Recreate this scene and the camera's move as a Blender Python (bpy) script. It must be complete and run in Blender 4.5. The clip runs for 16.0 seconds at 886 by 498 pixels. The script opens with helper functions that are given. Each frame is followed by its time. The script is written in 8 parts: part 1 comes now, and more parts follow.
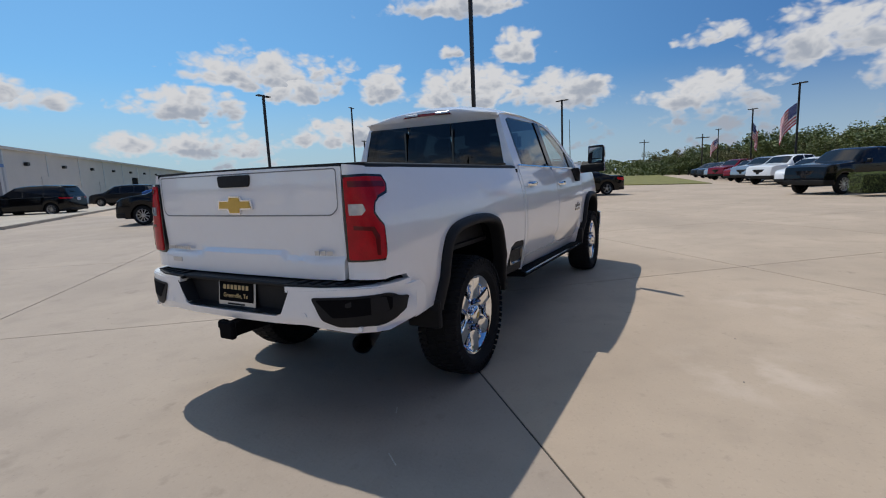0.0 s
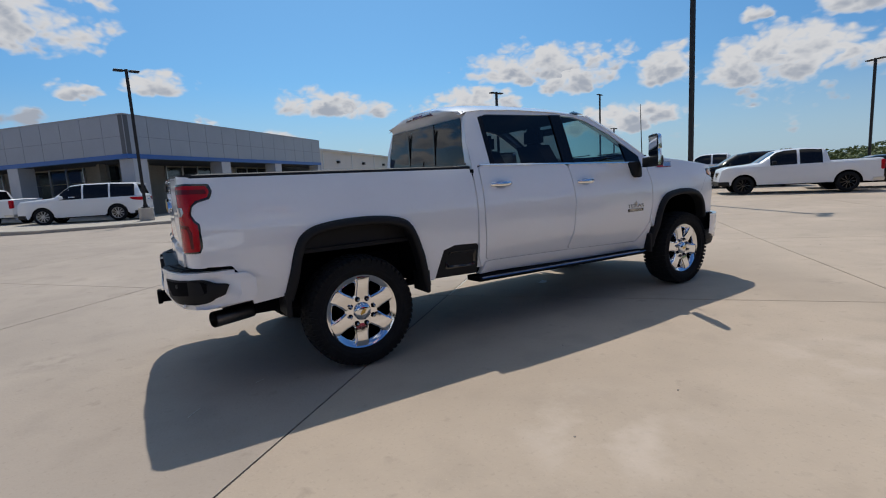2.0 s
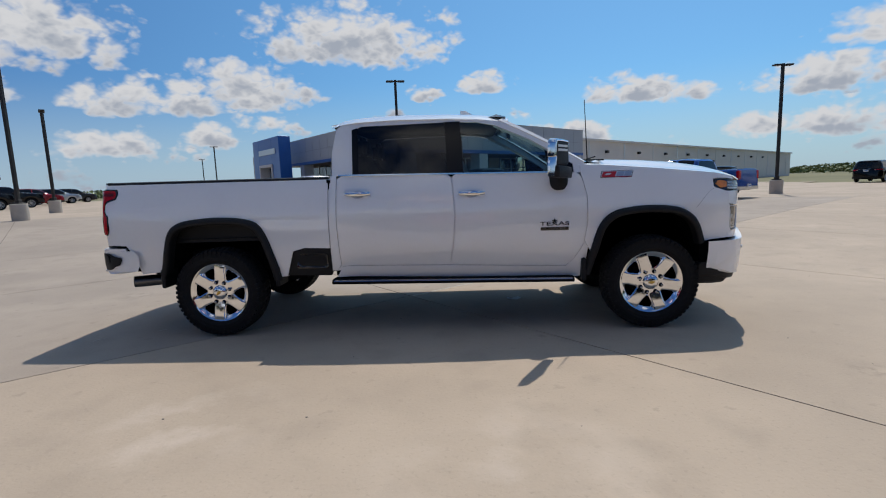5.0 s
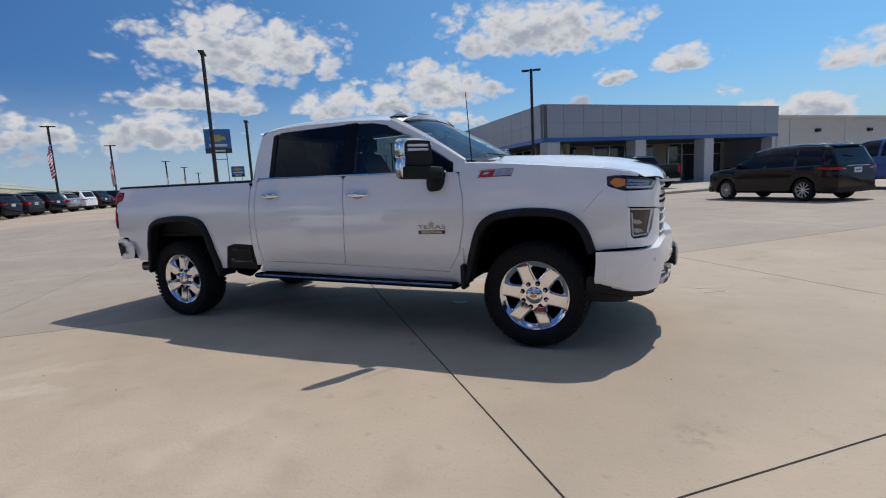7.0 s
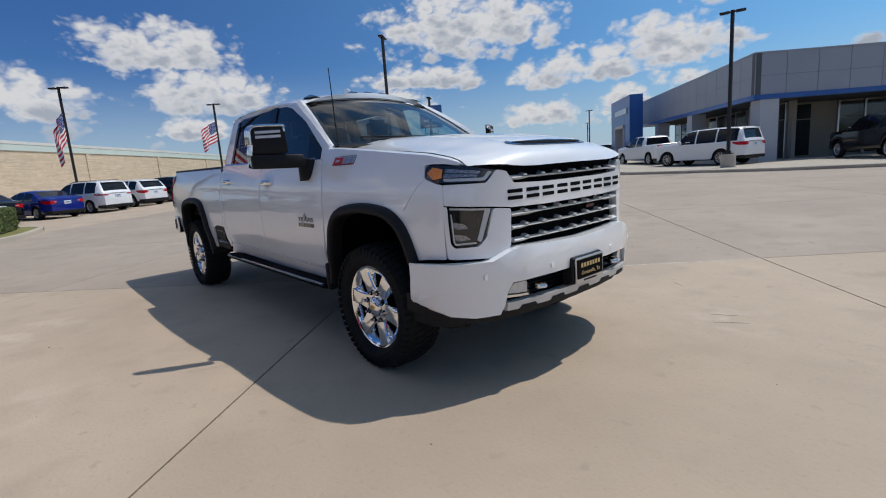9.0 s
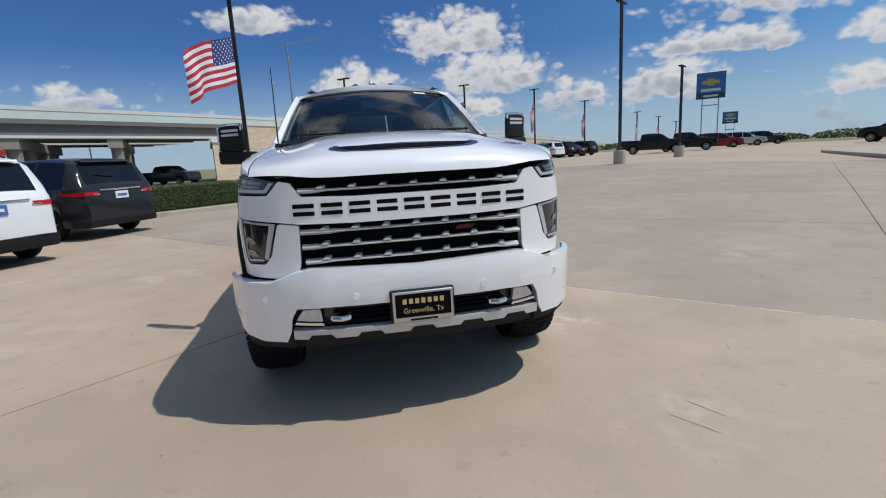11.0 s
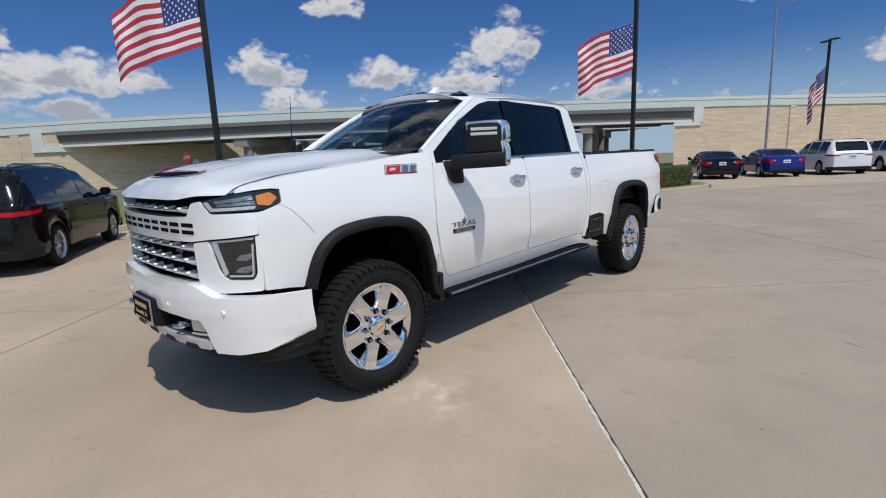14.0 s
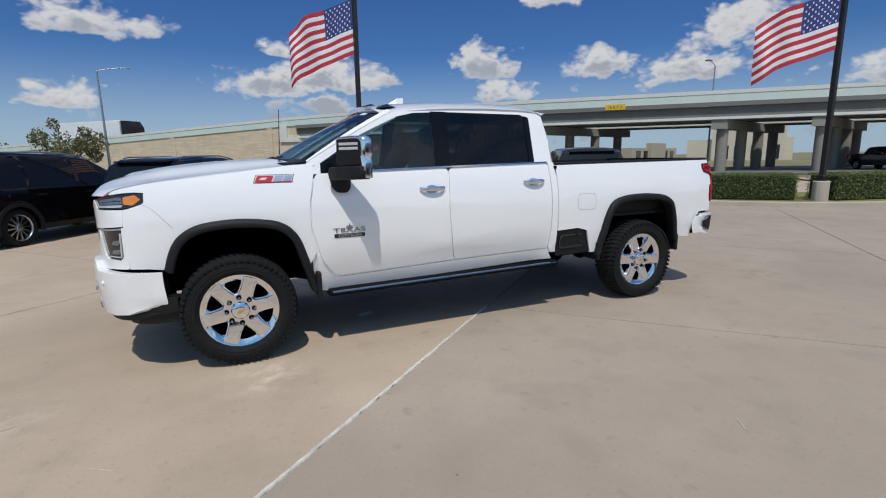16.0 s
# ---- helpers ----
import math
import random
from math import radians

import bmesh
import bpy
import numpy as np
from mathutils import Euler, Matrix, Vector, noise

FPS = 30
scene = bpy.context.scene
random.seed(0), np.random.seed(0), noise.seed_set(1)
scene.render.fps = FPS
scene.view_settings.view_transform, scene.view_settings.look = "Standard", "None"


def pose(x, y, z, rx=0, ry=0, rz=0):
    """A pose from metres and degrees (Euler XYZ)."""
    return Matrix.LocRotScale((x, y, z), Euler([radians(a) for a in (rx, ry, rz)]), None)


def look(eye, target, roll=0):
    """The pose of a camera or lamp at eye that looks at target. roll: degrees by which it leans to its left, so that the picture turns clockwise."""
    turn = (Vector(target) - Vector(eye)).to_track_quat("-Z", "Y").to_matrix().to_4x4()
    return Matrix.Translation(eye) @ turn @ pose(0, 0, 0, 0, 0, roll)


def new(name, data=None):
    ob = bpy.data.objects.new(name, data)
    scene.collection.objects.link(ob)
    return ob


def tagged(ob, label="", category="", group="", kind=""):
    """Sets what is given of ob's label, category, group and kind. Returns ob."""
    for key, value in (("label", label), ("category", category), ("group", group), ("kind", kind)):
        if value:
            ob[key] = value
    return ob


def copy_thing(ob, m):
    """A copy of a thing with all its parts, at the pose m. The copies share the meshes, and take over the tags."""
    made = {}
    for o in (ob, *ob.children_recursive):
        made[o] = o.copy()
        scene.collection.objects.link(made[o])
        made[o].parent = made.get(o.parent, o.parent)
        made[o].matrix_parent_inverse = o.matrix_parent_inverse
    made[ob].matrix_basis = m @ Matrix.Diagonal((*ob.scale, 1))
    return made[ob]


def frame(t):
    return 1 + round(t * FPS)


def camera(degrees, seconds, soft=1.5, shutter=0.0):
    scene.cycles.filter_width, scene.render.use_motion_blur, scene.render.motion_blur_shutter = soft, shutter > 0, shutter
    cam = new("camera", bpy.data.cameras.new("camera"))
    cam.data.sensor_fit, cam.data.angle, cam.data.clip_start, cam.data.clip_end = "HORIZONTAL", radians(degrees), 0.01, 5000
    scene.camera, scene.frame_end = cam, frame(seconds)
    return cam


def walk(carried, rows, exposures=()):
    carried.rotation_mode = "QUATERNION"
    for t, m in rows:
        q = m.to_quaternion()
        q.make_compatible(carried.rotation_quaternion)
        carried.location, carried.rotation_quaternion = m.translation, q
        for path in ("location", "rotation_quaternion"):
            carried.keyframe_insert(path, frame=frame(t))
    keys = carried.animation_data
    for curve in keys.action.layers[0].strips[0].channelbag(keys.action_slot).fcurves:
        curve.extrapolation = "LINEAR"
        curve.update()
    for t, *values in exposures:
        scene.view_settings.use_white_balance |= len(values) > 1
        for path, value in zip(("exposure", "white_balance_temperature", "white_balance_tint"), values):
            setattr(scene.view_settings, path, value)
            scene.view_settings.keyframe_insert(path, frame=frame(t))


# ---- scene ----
# the walk: seconds, eye, target, roll
PATH = [
    (0, (-3.054, -2.368, 1.404), (-1.314, -1.427, 1.111), -2.50),
    (0.5, (-2.745, -2.932, 1.396), (-1.145, -1.765, 1.114), -3.02),
    (1, (-2.277, -3.456, 1.384), (-0.863, -2.068, 1.112), -3.12),
    (1.5, (-1.830, -3.953, 1.394), (-0.603, -2.396, 1.127), -3.05),
    (2, (-1.282, -4.352, 1.371), (-0.268, -2.651, 1.090), -3.29),
    (2.5, (-0.747, -4.739, 1.393), (0.074, -2.937, 1.115), -2.99),
    (3, (-0.129, -4.976, 1.379), (0.494, -3.097, 1.094), -2.66),
    (3.5, (0.475, -5.202, 1.393), (0.915, -3.272, 1.105), -2.32),
    (4, (1.104, -5.283, 1.388), (1.355, -3.319, 1.105), -1.97),
    (4.5, (1.746, -5.337, 1.386), (1.814, -3.358, 1.108), -1.91),
    (5, (2.403, -5.366, 1.385), (2.291, -3.388, 1.114), -2.12),
    (5.5, (3.061, -5.340, 1.384), (2.774, -3.379, 1.118), -2.48),
    (6, (3.710, -5.230, 1.381), (3.247, -3.302, 1.117), -2.83),
    (6.5, (4.339, -5.007, 1.374), (3.698, -3.132, 1.106), -3.04),
    (7, (4.948, -4.672, 1.363), (4.129, -2.868, 1.086), -3.09),
    (7.5, (5.499, -4.289, 1.365), (4.524, -2.567, 1.076), -3.17),
    (8, (5.978, -3.786, 1.350), (4.826, -2.179, 1.042), -3.67),
    (8.5, (6.397, -3.265, 1.344), (5.077, -1.798, 1.021), -3.94),
    (9, (6.733, -2.655, 1.335), (5.245, -1.364, 0.991), -4.02),
    (9.5, (7.009, -2.069, 1.335), (5.378, -0.969, 0.975), -3.92),
    (10, (7.226, -1.508, 1.342), (5.477, -0.611, 0.974), -3.61),
    (10.5, (7.365, -0.939, 1.354), (5.515, -0.278, 0.981), -3.29),
    (11, (7.407, -0.332, 1.365), (5.478, 0.039, 0.989), -3.16),
    (11.5, (7.334, 0.346, 1.371), (5.370, 0.348, 0.992), -3.38),
    (12, (7.145, 1.094, 1.373), (5.231, 0.661, 0.989), -3.98),
    (12.5, (6.927, 1.665, 1.404), (5.098, 0.950, 1.029), -4.21),
    (13, (6.629, 2.250, 1.416), (4.915, 1.290, 1.045), -3.28),
    (13.5, (6.305, 2.761, 1.441), (4.718, 1.597, 1.084), -2.54),
    (14, (5.905, 3.291, 1.446), (4.465, 1.950, 1.089), -2.21),
    (14.5, (5.475, 3.690, 1.482), (4.187, 2.202, 1.125), -1.74),
    (15, (5.046, 4.147, 1.516), (3.911, 2.542, 1.150), -1.28),
    (15.5, (4.564, 4.471, 1.524), (3.589, 2.762, 1.167), -1.02),
    (16, (4.044, 4.821, 1.542), (3.252, 3.023, 1.172), -0.91),
]
cam = camera(85.0, 16.0, soft=1.1)
walk(cam, [(t, look(eye, target, roll)) for t, eye, target, roll in PATH], [(0, -0.68), (12, -0.66), (16, -0.74)])
# ---- daylight ----
SUN_TO = Vector((0.215, 0.54, 1.0)).normalized()
sun = new("sun", bpy.data.lights.new("sun", "SUN"))
sun.data.energy, sun.data.angle, sun.data.color = 4.55, radians(0.55), (1.0, 0.955, 0.885)
sun.rotation_euler = SUN_TO.to_track_quat("Z", "Y").to_euler()

# cumulus clouds: azimuth, elevation, half width, half height in degrees
CLOUDS_EAST = [
    (46.9, 12.0, 7.4, 1.9), (54.9, 8.2, 4.6, 1.5), (43.5, 10.2, 3.4, 1.6), (34.3, 10.3, 2.6, 1.9), (19.4, 13.7, 3.0, 1.5),
    (27.0, 13.7, 1.4, 0.7), (24.0, 9.6, 6.0, 2.6), (14.0, 9.0, 5.0, 2.0), (26.2, 18.3, 8.0, 1.3), (0.0, 7.5, 4.5, 1.7),
    (-10.0, 11.0, 6.0, 2.4), (-16.0, 8.0, 5.0, 2.0), (54.3, 4.3, 8.0, 1.5), (38.5, 5.4, 5.6, 1.5), (-0.8, 12.6, 3.0, 1.1)]
CLOUDS_NORTH = [
    (67.0, 8.2, 3.0, 1.1), (72.0, 9.0, 4.6, 1.4), (102.2, 16.0, 9.4, 3.2), (113.5, 10.8, 5.5, 2.3), (112.6, 7.0, 2.9, 1.1),
    (87.4, 10.9, 3.1, 1.0), (117.7, 5.8, 2.4, 1.2), (122.7, 9.2, 6.0, 1.7), (76.7, 4.8, 3.0, 1.4), (94.7, 9.8, 2.0, 0.8),
    (127.4, 4.8, 5.2, 1.3)]
CLOUDS_WEST = [
    (134.8, 14.7, 8.6, 3.4), (139.7, 9.5, 6.6, 1.3), (144.1, 6.4, 5.0, 1.9), (153.3, 6.2, 3.0, 1.3), (167.2, 13.0, 7.3, 2.2),
    (163.0, 8.7, 6.2, 2.4), (177.6, 8.4, 4.0, 2.3), (164.5, 5.4, 3.2, 1.1), (187.5, 14.7, 5.0, 1.2)]
CLOUDS_SOUTH = [
    (229.3, 9.7, 3.4, 1.5), (215.7, 12.3, 3.4, 2.7), (219.5, 8.8, 5.0, 1.7), (204.7, 7.1, 3.0, 1.2), (241.6, 10.4, 3.2, 2.2),
    (238.6, 7.1, 2.9, 1.2), (258.0, 9.0, 7.6, 1.5), (264.7, 8.1, 5.0, 1.7), (264.3, 11.5, 1.9, 0.8), (233.6, 16.3, 3.0, 1.2),
    (280.2, 12.8, 5.0, 1.6), (283.1, 6.3, 2.6, 1.3)]

world = bpy.data.worlds.new("world")
scene.world = world
world.use_nodes = True
WN, WL = world.node_tree.nodes, world.node_tree.links
WN.clear()


def wnode(kind, **kw):
    n = WN.new(kind)
    for key, value in kw.items():
        if key == "op":
            n.operation = value
        else:
            n.inputs[int(key[1:])].default_value = value
    return n


def wmath(op, a, b=None, c=None):
    n = wnode("ShaderNodeMath", op=op)
    for i, v in enumerate((a, b, c)):
        if v is None:
            continue
        if isinstance(v, (int, float)):
            n.inputs[i].default_value = v
        else:
            WL.new(v, n.inputs[i])
    return n.outputs[0]


sky = WN.new("ShaderNodeTexSky")
sky.sky_type, sky.sun_disc = "NISHITA", False
sky.sun_elevation = math.asin(SUN_TO.z)
sky.sun_rotation = math.atan2(SUN_TO.x, SUN_TO.y)
sky.air_density, sky.dust_density, sky.ozone_density, sky.altitude = 1.0, 0.7, 3.5, 150

coord = WN.new("ShaderNodeTexCoord").outputs["Generated"]
sep = WN.new("ShaderNodeSeparateXYZ")
WL.new(coord, sep.inputs[0])
az = wmath("MULTIPLY", wmath("ARCTAN2", sep.outputs[1], sep.outputs[0]), 57.29578)
az = wmath("SUBTRACT", wmath("FLOORED_MODULO", wmath("ADD", az, 60.0), 360.0), 60.0)
el = wmath("MULTIPLY", wmath("ARCSINE", sep.outputs[2]), 57.29578)


def wnoise(scale, detail, rough=0.6):
    n = WN.new("ShaderNodeTexNoise")
    n.inputs["Scale"].default_value, n.inputs["Detail"].default_value, n.inputs["Roughness"].default_value = scale, detail, rough
    squash = wnode("ShaderNodeVectorMath", op="MULTIPLY", i1=(1, 1, 1.7))
    WL.new(coord, squash.inputs[0])
    WL.new(squash.outputs[0], n.inputs["Vector"])
    return n


def wbillow(scale):
    """Rounded puffs, 1 at their middles."""
    v = WN.new("ShaderNodeTexVoronoi")
    v.feature = "SMOOTH_F1"
    v.inputs["Scale"].default_value, v.inputs["Smoothness"].default_value = scale, 0.35
    squash = wnode("ShaderNodeVectorMath", op="MULTIPLY", i1=(1, 1, 1.5))
    stir = wnode("ShaderNodeVectorMath", op="MULTIPLY_ADD", i1=(0.05, 0.05, 0.05))
    WL.new(coord, squash.inputs[0])
    WL.new(big.outputs["Color"], stir.inputs[0])
    WL.new(squash.outputs[0], stir.inputs[2])
    WL.new(stir.outputs[0], v.inputs["Vector"])
    return wmath("SUBTRACT", 0.9, wmath("MULTIPLY", v.outputs["Distance"], 1.6))


big, fine = wnoise(12, 3), wnoise(34, 6, 0.55)
flat = WN.new("ShaderNodeCombineXYZ")
WL.new(az, flat.inputs[0])
WL.new(el, flat.inputs[1])
shift = wnode("ShaderNodeVectorMath", op="SUBTRACT", i1=(0.5, 0.5, 0.5))
WL.new(big.outputs["Color"], shift.inputs[0])
shift2 = wnode("ShaderNodeVectorMath", op="MULTIPLY", i1=(5.0, 2.6, 0))
WL.new(shift.outputs[0], shift2.inputs[0])
place = wnode("ShaderNodeVectorMath", op="ADD")
WL.new(flat.outputs[0], place.inputs[0])
WL.new(shift2.outputs[0], place.inputs[1])
mask, tall = None, None
for a0, e0, w0, h0 in CLOUDS_EAST + CLOUDS_NORTH + CLOUDS_WEST + CLOUDS_SOUTH:
    d = wnode("ShaderNodeVectorMath", op="SUBTRACT", i1=(a0, e0 - 0.35 * h0, 0))
    WL.new(place.outputs[0], d.inputs[0])
    s = wnode("ShaderNodeVectorMath", op="MULTIPLY", i1=(1 / (w0 * 1.42), 1 / (h0 * 1.85), 0))
    WL.new(d.outputs[0], s.inputs[0])
    up = WN.new("ShaderNodeSeparateXYZ")
    WL.new(s.outputs[0], up.inputs[0])
    # a flat base: distances below the middle count three times
    low = wmath("MULTIPLY", wmath("MINIMUM", up.outputs[1], 0.0), 2.4)
    high = wmath("MAXIMUM", up.outputs[1], 0.0)
    rr = wmath("ADD", wmath("MULTIPLY", up.outputs[0], up.outputs[0]), wmath("ADD", wmath("MULTIPLY", low, low), wmath("MULTIPLY", high, high)))
    m = wmath("SUBTRACT", 1.0, rr)
    if mask is None:
        mask, tall = m, up.outputs[1]
    else:
        take = wmath("GREATER_THAN", m, mask)
        tall = wmath("ADD", tall, wmath("MULTIPLY", take, wmath("SUBTRACT", up.outputs[1], tall)))
        mask = wmath("MAXIMUM", mask, m)
lumps = wmath("ADD", wmath("MULTIPLY", wbillow(20), 0.62), wmath("ADD", wmath("MULTIPLY", wbillow(52), 0.34), wmath("MULTIPLY", wbillow(120), 0.13)))
puff = wmath("ADD", wmath("SUBTRACT", lumps, 0.28), wmath("MULTIPLY", wmath("SUBTRACT", fine.outputs[0], 0.5), 0.55))
# smaller far cumulus crowd towards the horizon
row = wnoise(8.5, 3, 0.55)
high_ = wmath("DIVIDE", wmath("SUBTRACT", el, 4.5), 5.5)
crowd = wmath("SUBTRACT", wmath("MULTIPLY", wmath("SUBTRACT", row.outputs[0], 0.51), 5.0), wmath("MULTIPLY", high_, high_))
mask = wmath("MAXIMUM", mask, wmath("MULTIPLY", crowd, 0.8))
thick = wmath("ADD", wmath("MAXIMUM", mask, -1.6), puff)
dens = WN.new("ShaderNodeMapRange")
dens.interpolation_type = "SMOOTHSTEP"
dens.inputs[1].default_value, dens.inputs[2].default_value = 0.02, 0.66
WL.new(thick, dens.inputs[0])
# haze low over the horizon
band = WN.new("ShaderNodeMapRange")
band.interpolation_type = "SMOOTHSTEP"
band.inputs[1].default_value, band.inputs[2].default_value, band.inputs[3].default_value, band.inputs[4].default_value = 0.0, 12.0, 0.70, 0.0
WL.new(el, band.inputs[0])
# broken cloud goes on overhead
over = WN.new("ShaderNodeMapRange")
over.inputs[1].default_value, over.inputs[2].default_value = 26.0, 40.0
WL.new(el, over.inputs[0])
deck = WN.new("ShaderNodeMapRange")
deck.interpolation_type = "SMOOTHSTEP"
deck.inputs[1].default_value, deck.inputs[2].default_value = 0.47, 0.64
WL.new(wnoise(4.0, 6, 0.55).outputs[0], deck.inputs[0])
roof_cloud = wmath("MULTIPLY", over.outputs[0], deck.outputs[0])
cover = wmath("MAXIMUM", roof_cloud, dens.outputs[0])
# thick low parts are grey, thin edges and tops bright
grey = WN.new("ShaderNodeMapRange")
grey.interpolation_type = "SMOOTHSTEP"
grey.inputs[1].default_value, grey.inputs[2].default_value = 0.35, 1.15
WL.new(wmath("ADD", wmath("SUBTRACT", thick, wmath("MULTIPLY", tall, 0.75)), wmath("MULTIPLY", wmath("SUBTRACT", big.outputs[0], 0.5), 1.1)), grey.inputs[0])
cloud = WN.new("ShaderNodeMixRGB")
cloud.inputs[1].default_value, cloud.inputs[2].default_value = (1.02, 1.03, 1.06, 1), (0.56, 0.62, 0.73, 1)
WL.new(grey.outputs[0], cloud.inputs[0])
tone = WN.new("ShaderNodeMixRGB")
tone.blend_type = "MULTIPLY"
tone.inputs[0].default_value, tone.inputs[2].default_value = 1.0, (0.44, 0.77, 1.24, 1)
WL.new(sky.outputs[0], tone.inputs[1])
# the sky brightens and pales towards the sun
sundot = wnode("ShaderNodeVectorMath", op="DOT_PRODUCT", i1=tuple(SUN_TO))
WL.new(coord, sundot.inputs[0])
glow = WN.new("ShaderNodeMapRange")
glow.interpolation_type = "SMOOTHSTEP"
glow.inputs[1].default_value, glow.inputs[2].default_value = 0.05, 0.95
WL.new(sundot.outputs["Value"], glow.inputs[0])
pale = WN.new("ShaderNodeMixRGB")
pale.blend_type = "MULTIPLY"
pale.inputs[2].default_value = (2.48, 2.28, 1.58, 1)
WL.new(glow.outputs[0], pale.inputs[0])
WL.new(tone.outputs[0], pale.inputs[1])
skybg, cloudbg, mixbg, wout = WN.new("ShaderNodeBackground"), WN.new("ShaderNodeBackground"), WN.new("ShaderNodeMixShader"), WN.new("ShaderNodeOutputWorld")
skybg.inputs[1].default_value, cloudbg.inputs[1].default_value = 0.100, 1.0
veil = WN.new("ShaderNodeMixRGB")
veil.inputs[2].default_value = (7.0, 8.9, 10.6, 1)
WL.new(band.outputs[0], veil.inputs[0])
WL.new(pale.outputs[0], veil.inputs[1])
WL.new(veil.outputs[0], skybg.inputs[0])
WL.new(cloud.outputs[0], cloudbg.inputs[0])
WL.new(cover, mixbg.inputs[0])
WL.new(skybg.outputs[0], mixbg.inputs[1])
WL.new(cloudbg.outputs[0], mixbg.inputs[2])
WL.new(mixbg.outputs[0], wout.inputs[0])


# ---- materials ----
def material(name, color, rough=0.5, metal=0.0, vary=0.12, scale=6.0, bump=0.0, bump_scale=60.0, coat=0.0, spread=0.0, spec=0.5):
    """A surface with colour grain at two scales, optional relief and clear coat."""
    m = bpy.data.materials.new(name)
    m.use_nodes = True
    n, l = m.node_tree.nodes, m.node_tree.links
    b = n["Principled BSDF"]
    b.inputs["Roughness"].default_value, b.inputs["Metallic"].default_value = rough, metal
    b.inputs["Coat Weight"].default_value, b.inputs["Coat Roughness"].default_value = coat, 0.03
    b.inputs["Specular IOR Level"].default_value = spec
    tc = n.new("ShaderNodeTexCoord")
    n1, n2 = n.new("ShaderNodeTexNoise"), n.new("ShaderNodeTexNoise")
    n1.inputs["Scale"].default_value, n1.inputs["Detail"].default_value = scale, 4
    n2.inputs["Scale"].default_value, n2.inputs["Detail"].default_value = scale * 9, 6
    l.new(tc.outputs["Object"], n1.inputs["Vector"])
    l.new(tc.outputs["Object"], n2.inputs["Vector"])
    mix = n.new("ShaderNodeMixRGB")
    mix.inputs[0].default_value = 0.4
    l.new(n1.outputs[0], mix.inputs[1])
    l.new(n2.outputs[0], mix.inputs[2])
    ramp = n.new("ShaderNodeMapRange")
    ramp.inputs[1].default_value, ramp.inputs[2].default_value = 0.3, 0.7
    ramp.inputs[3].default_value, ramp.inputs[4].default_value = 1 - vary, 1 + vary
    l.new(mix.outputs[0], ramp.inputs[0])
    mul = n.new("ShaderNodeMixRGB")
    mul.blend_type = "MULTIPLY"
    mul.inputs[0].default_value, mul.inputs[1].default_value = 1.0, (*color, 1)
    l.new(ramp.outputs[0], mul.inputs[2])
    last = mul.outputs[0]
    if spread:
        oi, r2, m2 = n.new("ShaderNodeObjectInfo"), n.new("ShaderNodeMapRange"), n.new("ShaderNodeMixRGB")
        r2.inputs[3].default_value, r2.inputs[4].default_value = 1 - spread, 1 + spread
        l.new(oi.outputs["Random"], r2.inputs[0])
        m2.blend_type, m2.inputs[0].default_value = "MULTIPLY", 1.0
        l.new(last, m2.inputs[1])
        l.new(r2.outputs[0], m2.inputs[2])
        last = m2.outputs[0]
    l.new(last, b.inputs["Base Color"])
    if bump:
        bn, n3 = n.new("ShaderNodeBump"), n.new("ShaderNodeTexNoise")
        n3.inputs["Scale"].default_value, n3.inputs["Detail"].default_value = bump_scale, 5
        bn.inputs["Strength"].default_value, bn.inputs["Distance"].default_value = bump, 0.01
        l.new(tc.outputs["Object"], n3.inputs["Vector"])
        l.new(n3.outputs[0], bn.inputs["Height"])
        l.new(bn.outputs[0], b.inputs["Normal"])
    return m


def glass(name, tint, gloss=0.05, rough=0.0):
    """A thin pane: tinted see-through with mirror gloss that grows at grazing angles."""
    m = bpy.data.materials.new(name)
    m.use_nodes = True
    n, l = m.node_tree.nodes, m.node_tree.links
    n.clear()
    out, mix, tr, gl, lw, pw, ma = (n.new(k) for k in ("ShaderNodeOutputMaterial", "ShaderNodeMixShader", "ShaderNodeBsdfTransparent", "ShaderNodeBsdfGlossy", "ShaderNodeLayerWeight", "ShaderNodeMath", "ShaderNodeMath"))
    tr.inputs[0].default_value = (*tint, 1)
    gl.inputs["Roughness"].default_value = rough
    lw.inputs[0].default_value = 0.5
    pw.operation, ma.operation = "POWER", "MULTIPLY_ADD"
    pw.inputs[1].default_value = 4.0
    ma.inputs[1].default_value, ma.inputs[2].default_value = 0.9, gloss
    l.new(lw.outputs["Facing"], pw.inputs[0])
    l.new(pw.outputs[0], ma.inputs[0])
    l.new(ma.outputs[0], mix.inputs[0])
    l.new(tr.outputs[0], mix.inputs[1])
    l.new(gl.outputs[0], mix.inputs[2])
    l.new(mix.outputs[0], out.inputs[0])
    return m


WHITE = material("white_paint", (0.90, 0.90, 0.895), 0.34, 0, 0.015, 3, coat=1.0)
WHITE.node_tree.nodes["Principled BSDF"].inputs["Coat IOR"].default_value = 1.75
WHITE2 = material("white_car_paint", (0.78, 0.79, 0.80), 0.35, 0, 0.02, 3, coat=0.6)
CHROME = material("chrome", (0.82, 0.83, 0.85), 0.08, 1.0, 0.03, 8)
SATIN = material("satin_metal", (0.55, 0.56, 0.58), 0.28, 1.0, 0.05, 8)
BLACKP = material("black_plastic", (0.010, 0.010, 0.011), 0.6, 0, 0.2, 20, bump=0.15, bump_scale=300, spec=0.3)
GLOSSB = material("gloss_black", (0.01, 0.01, 0.012), 0.12, 0, 0.1, 10, coat=0.4)
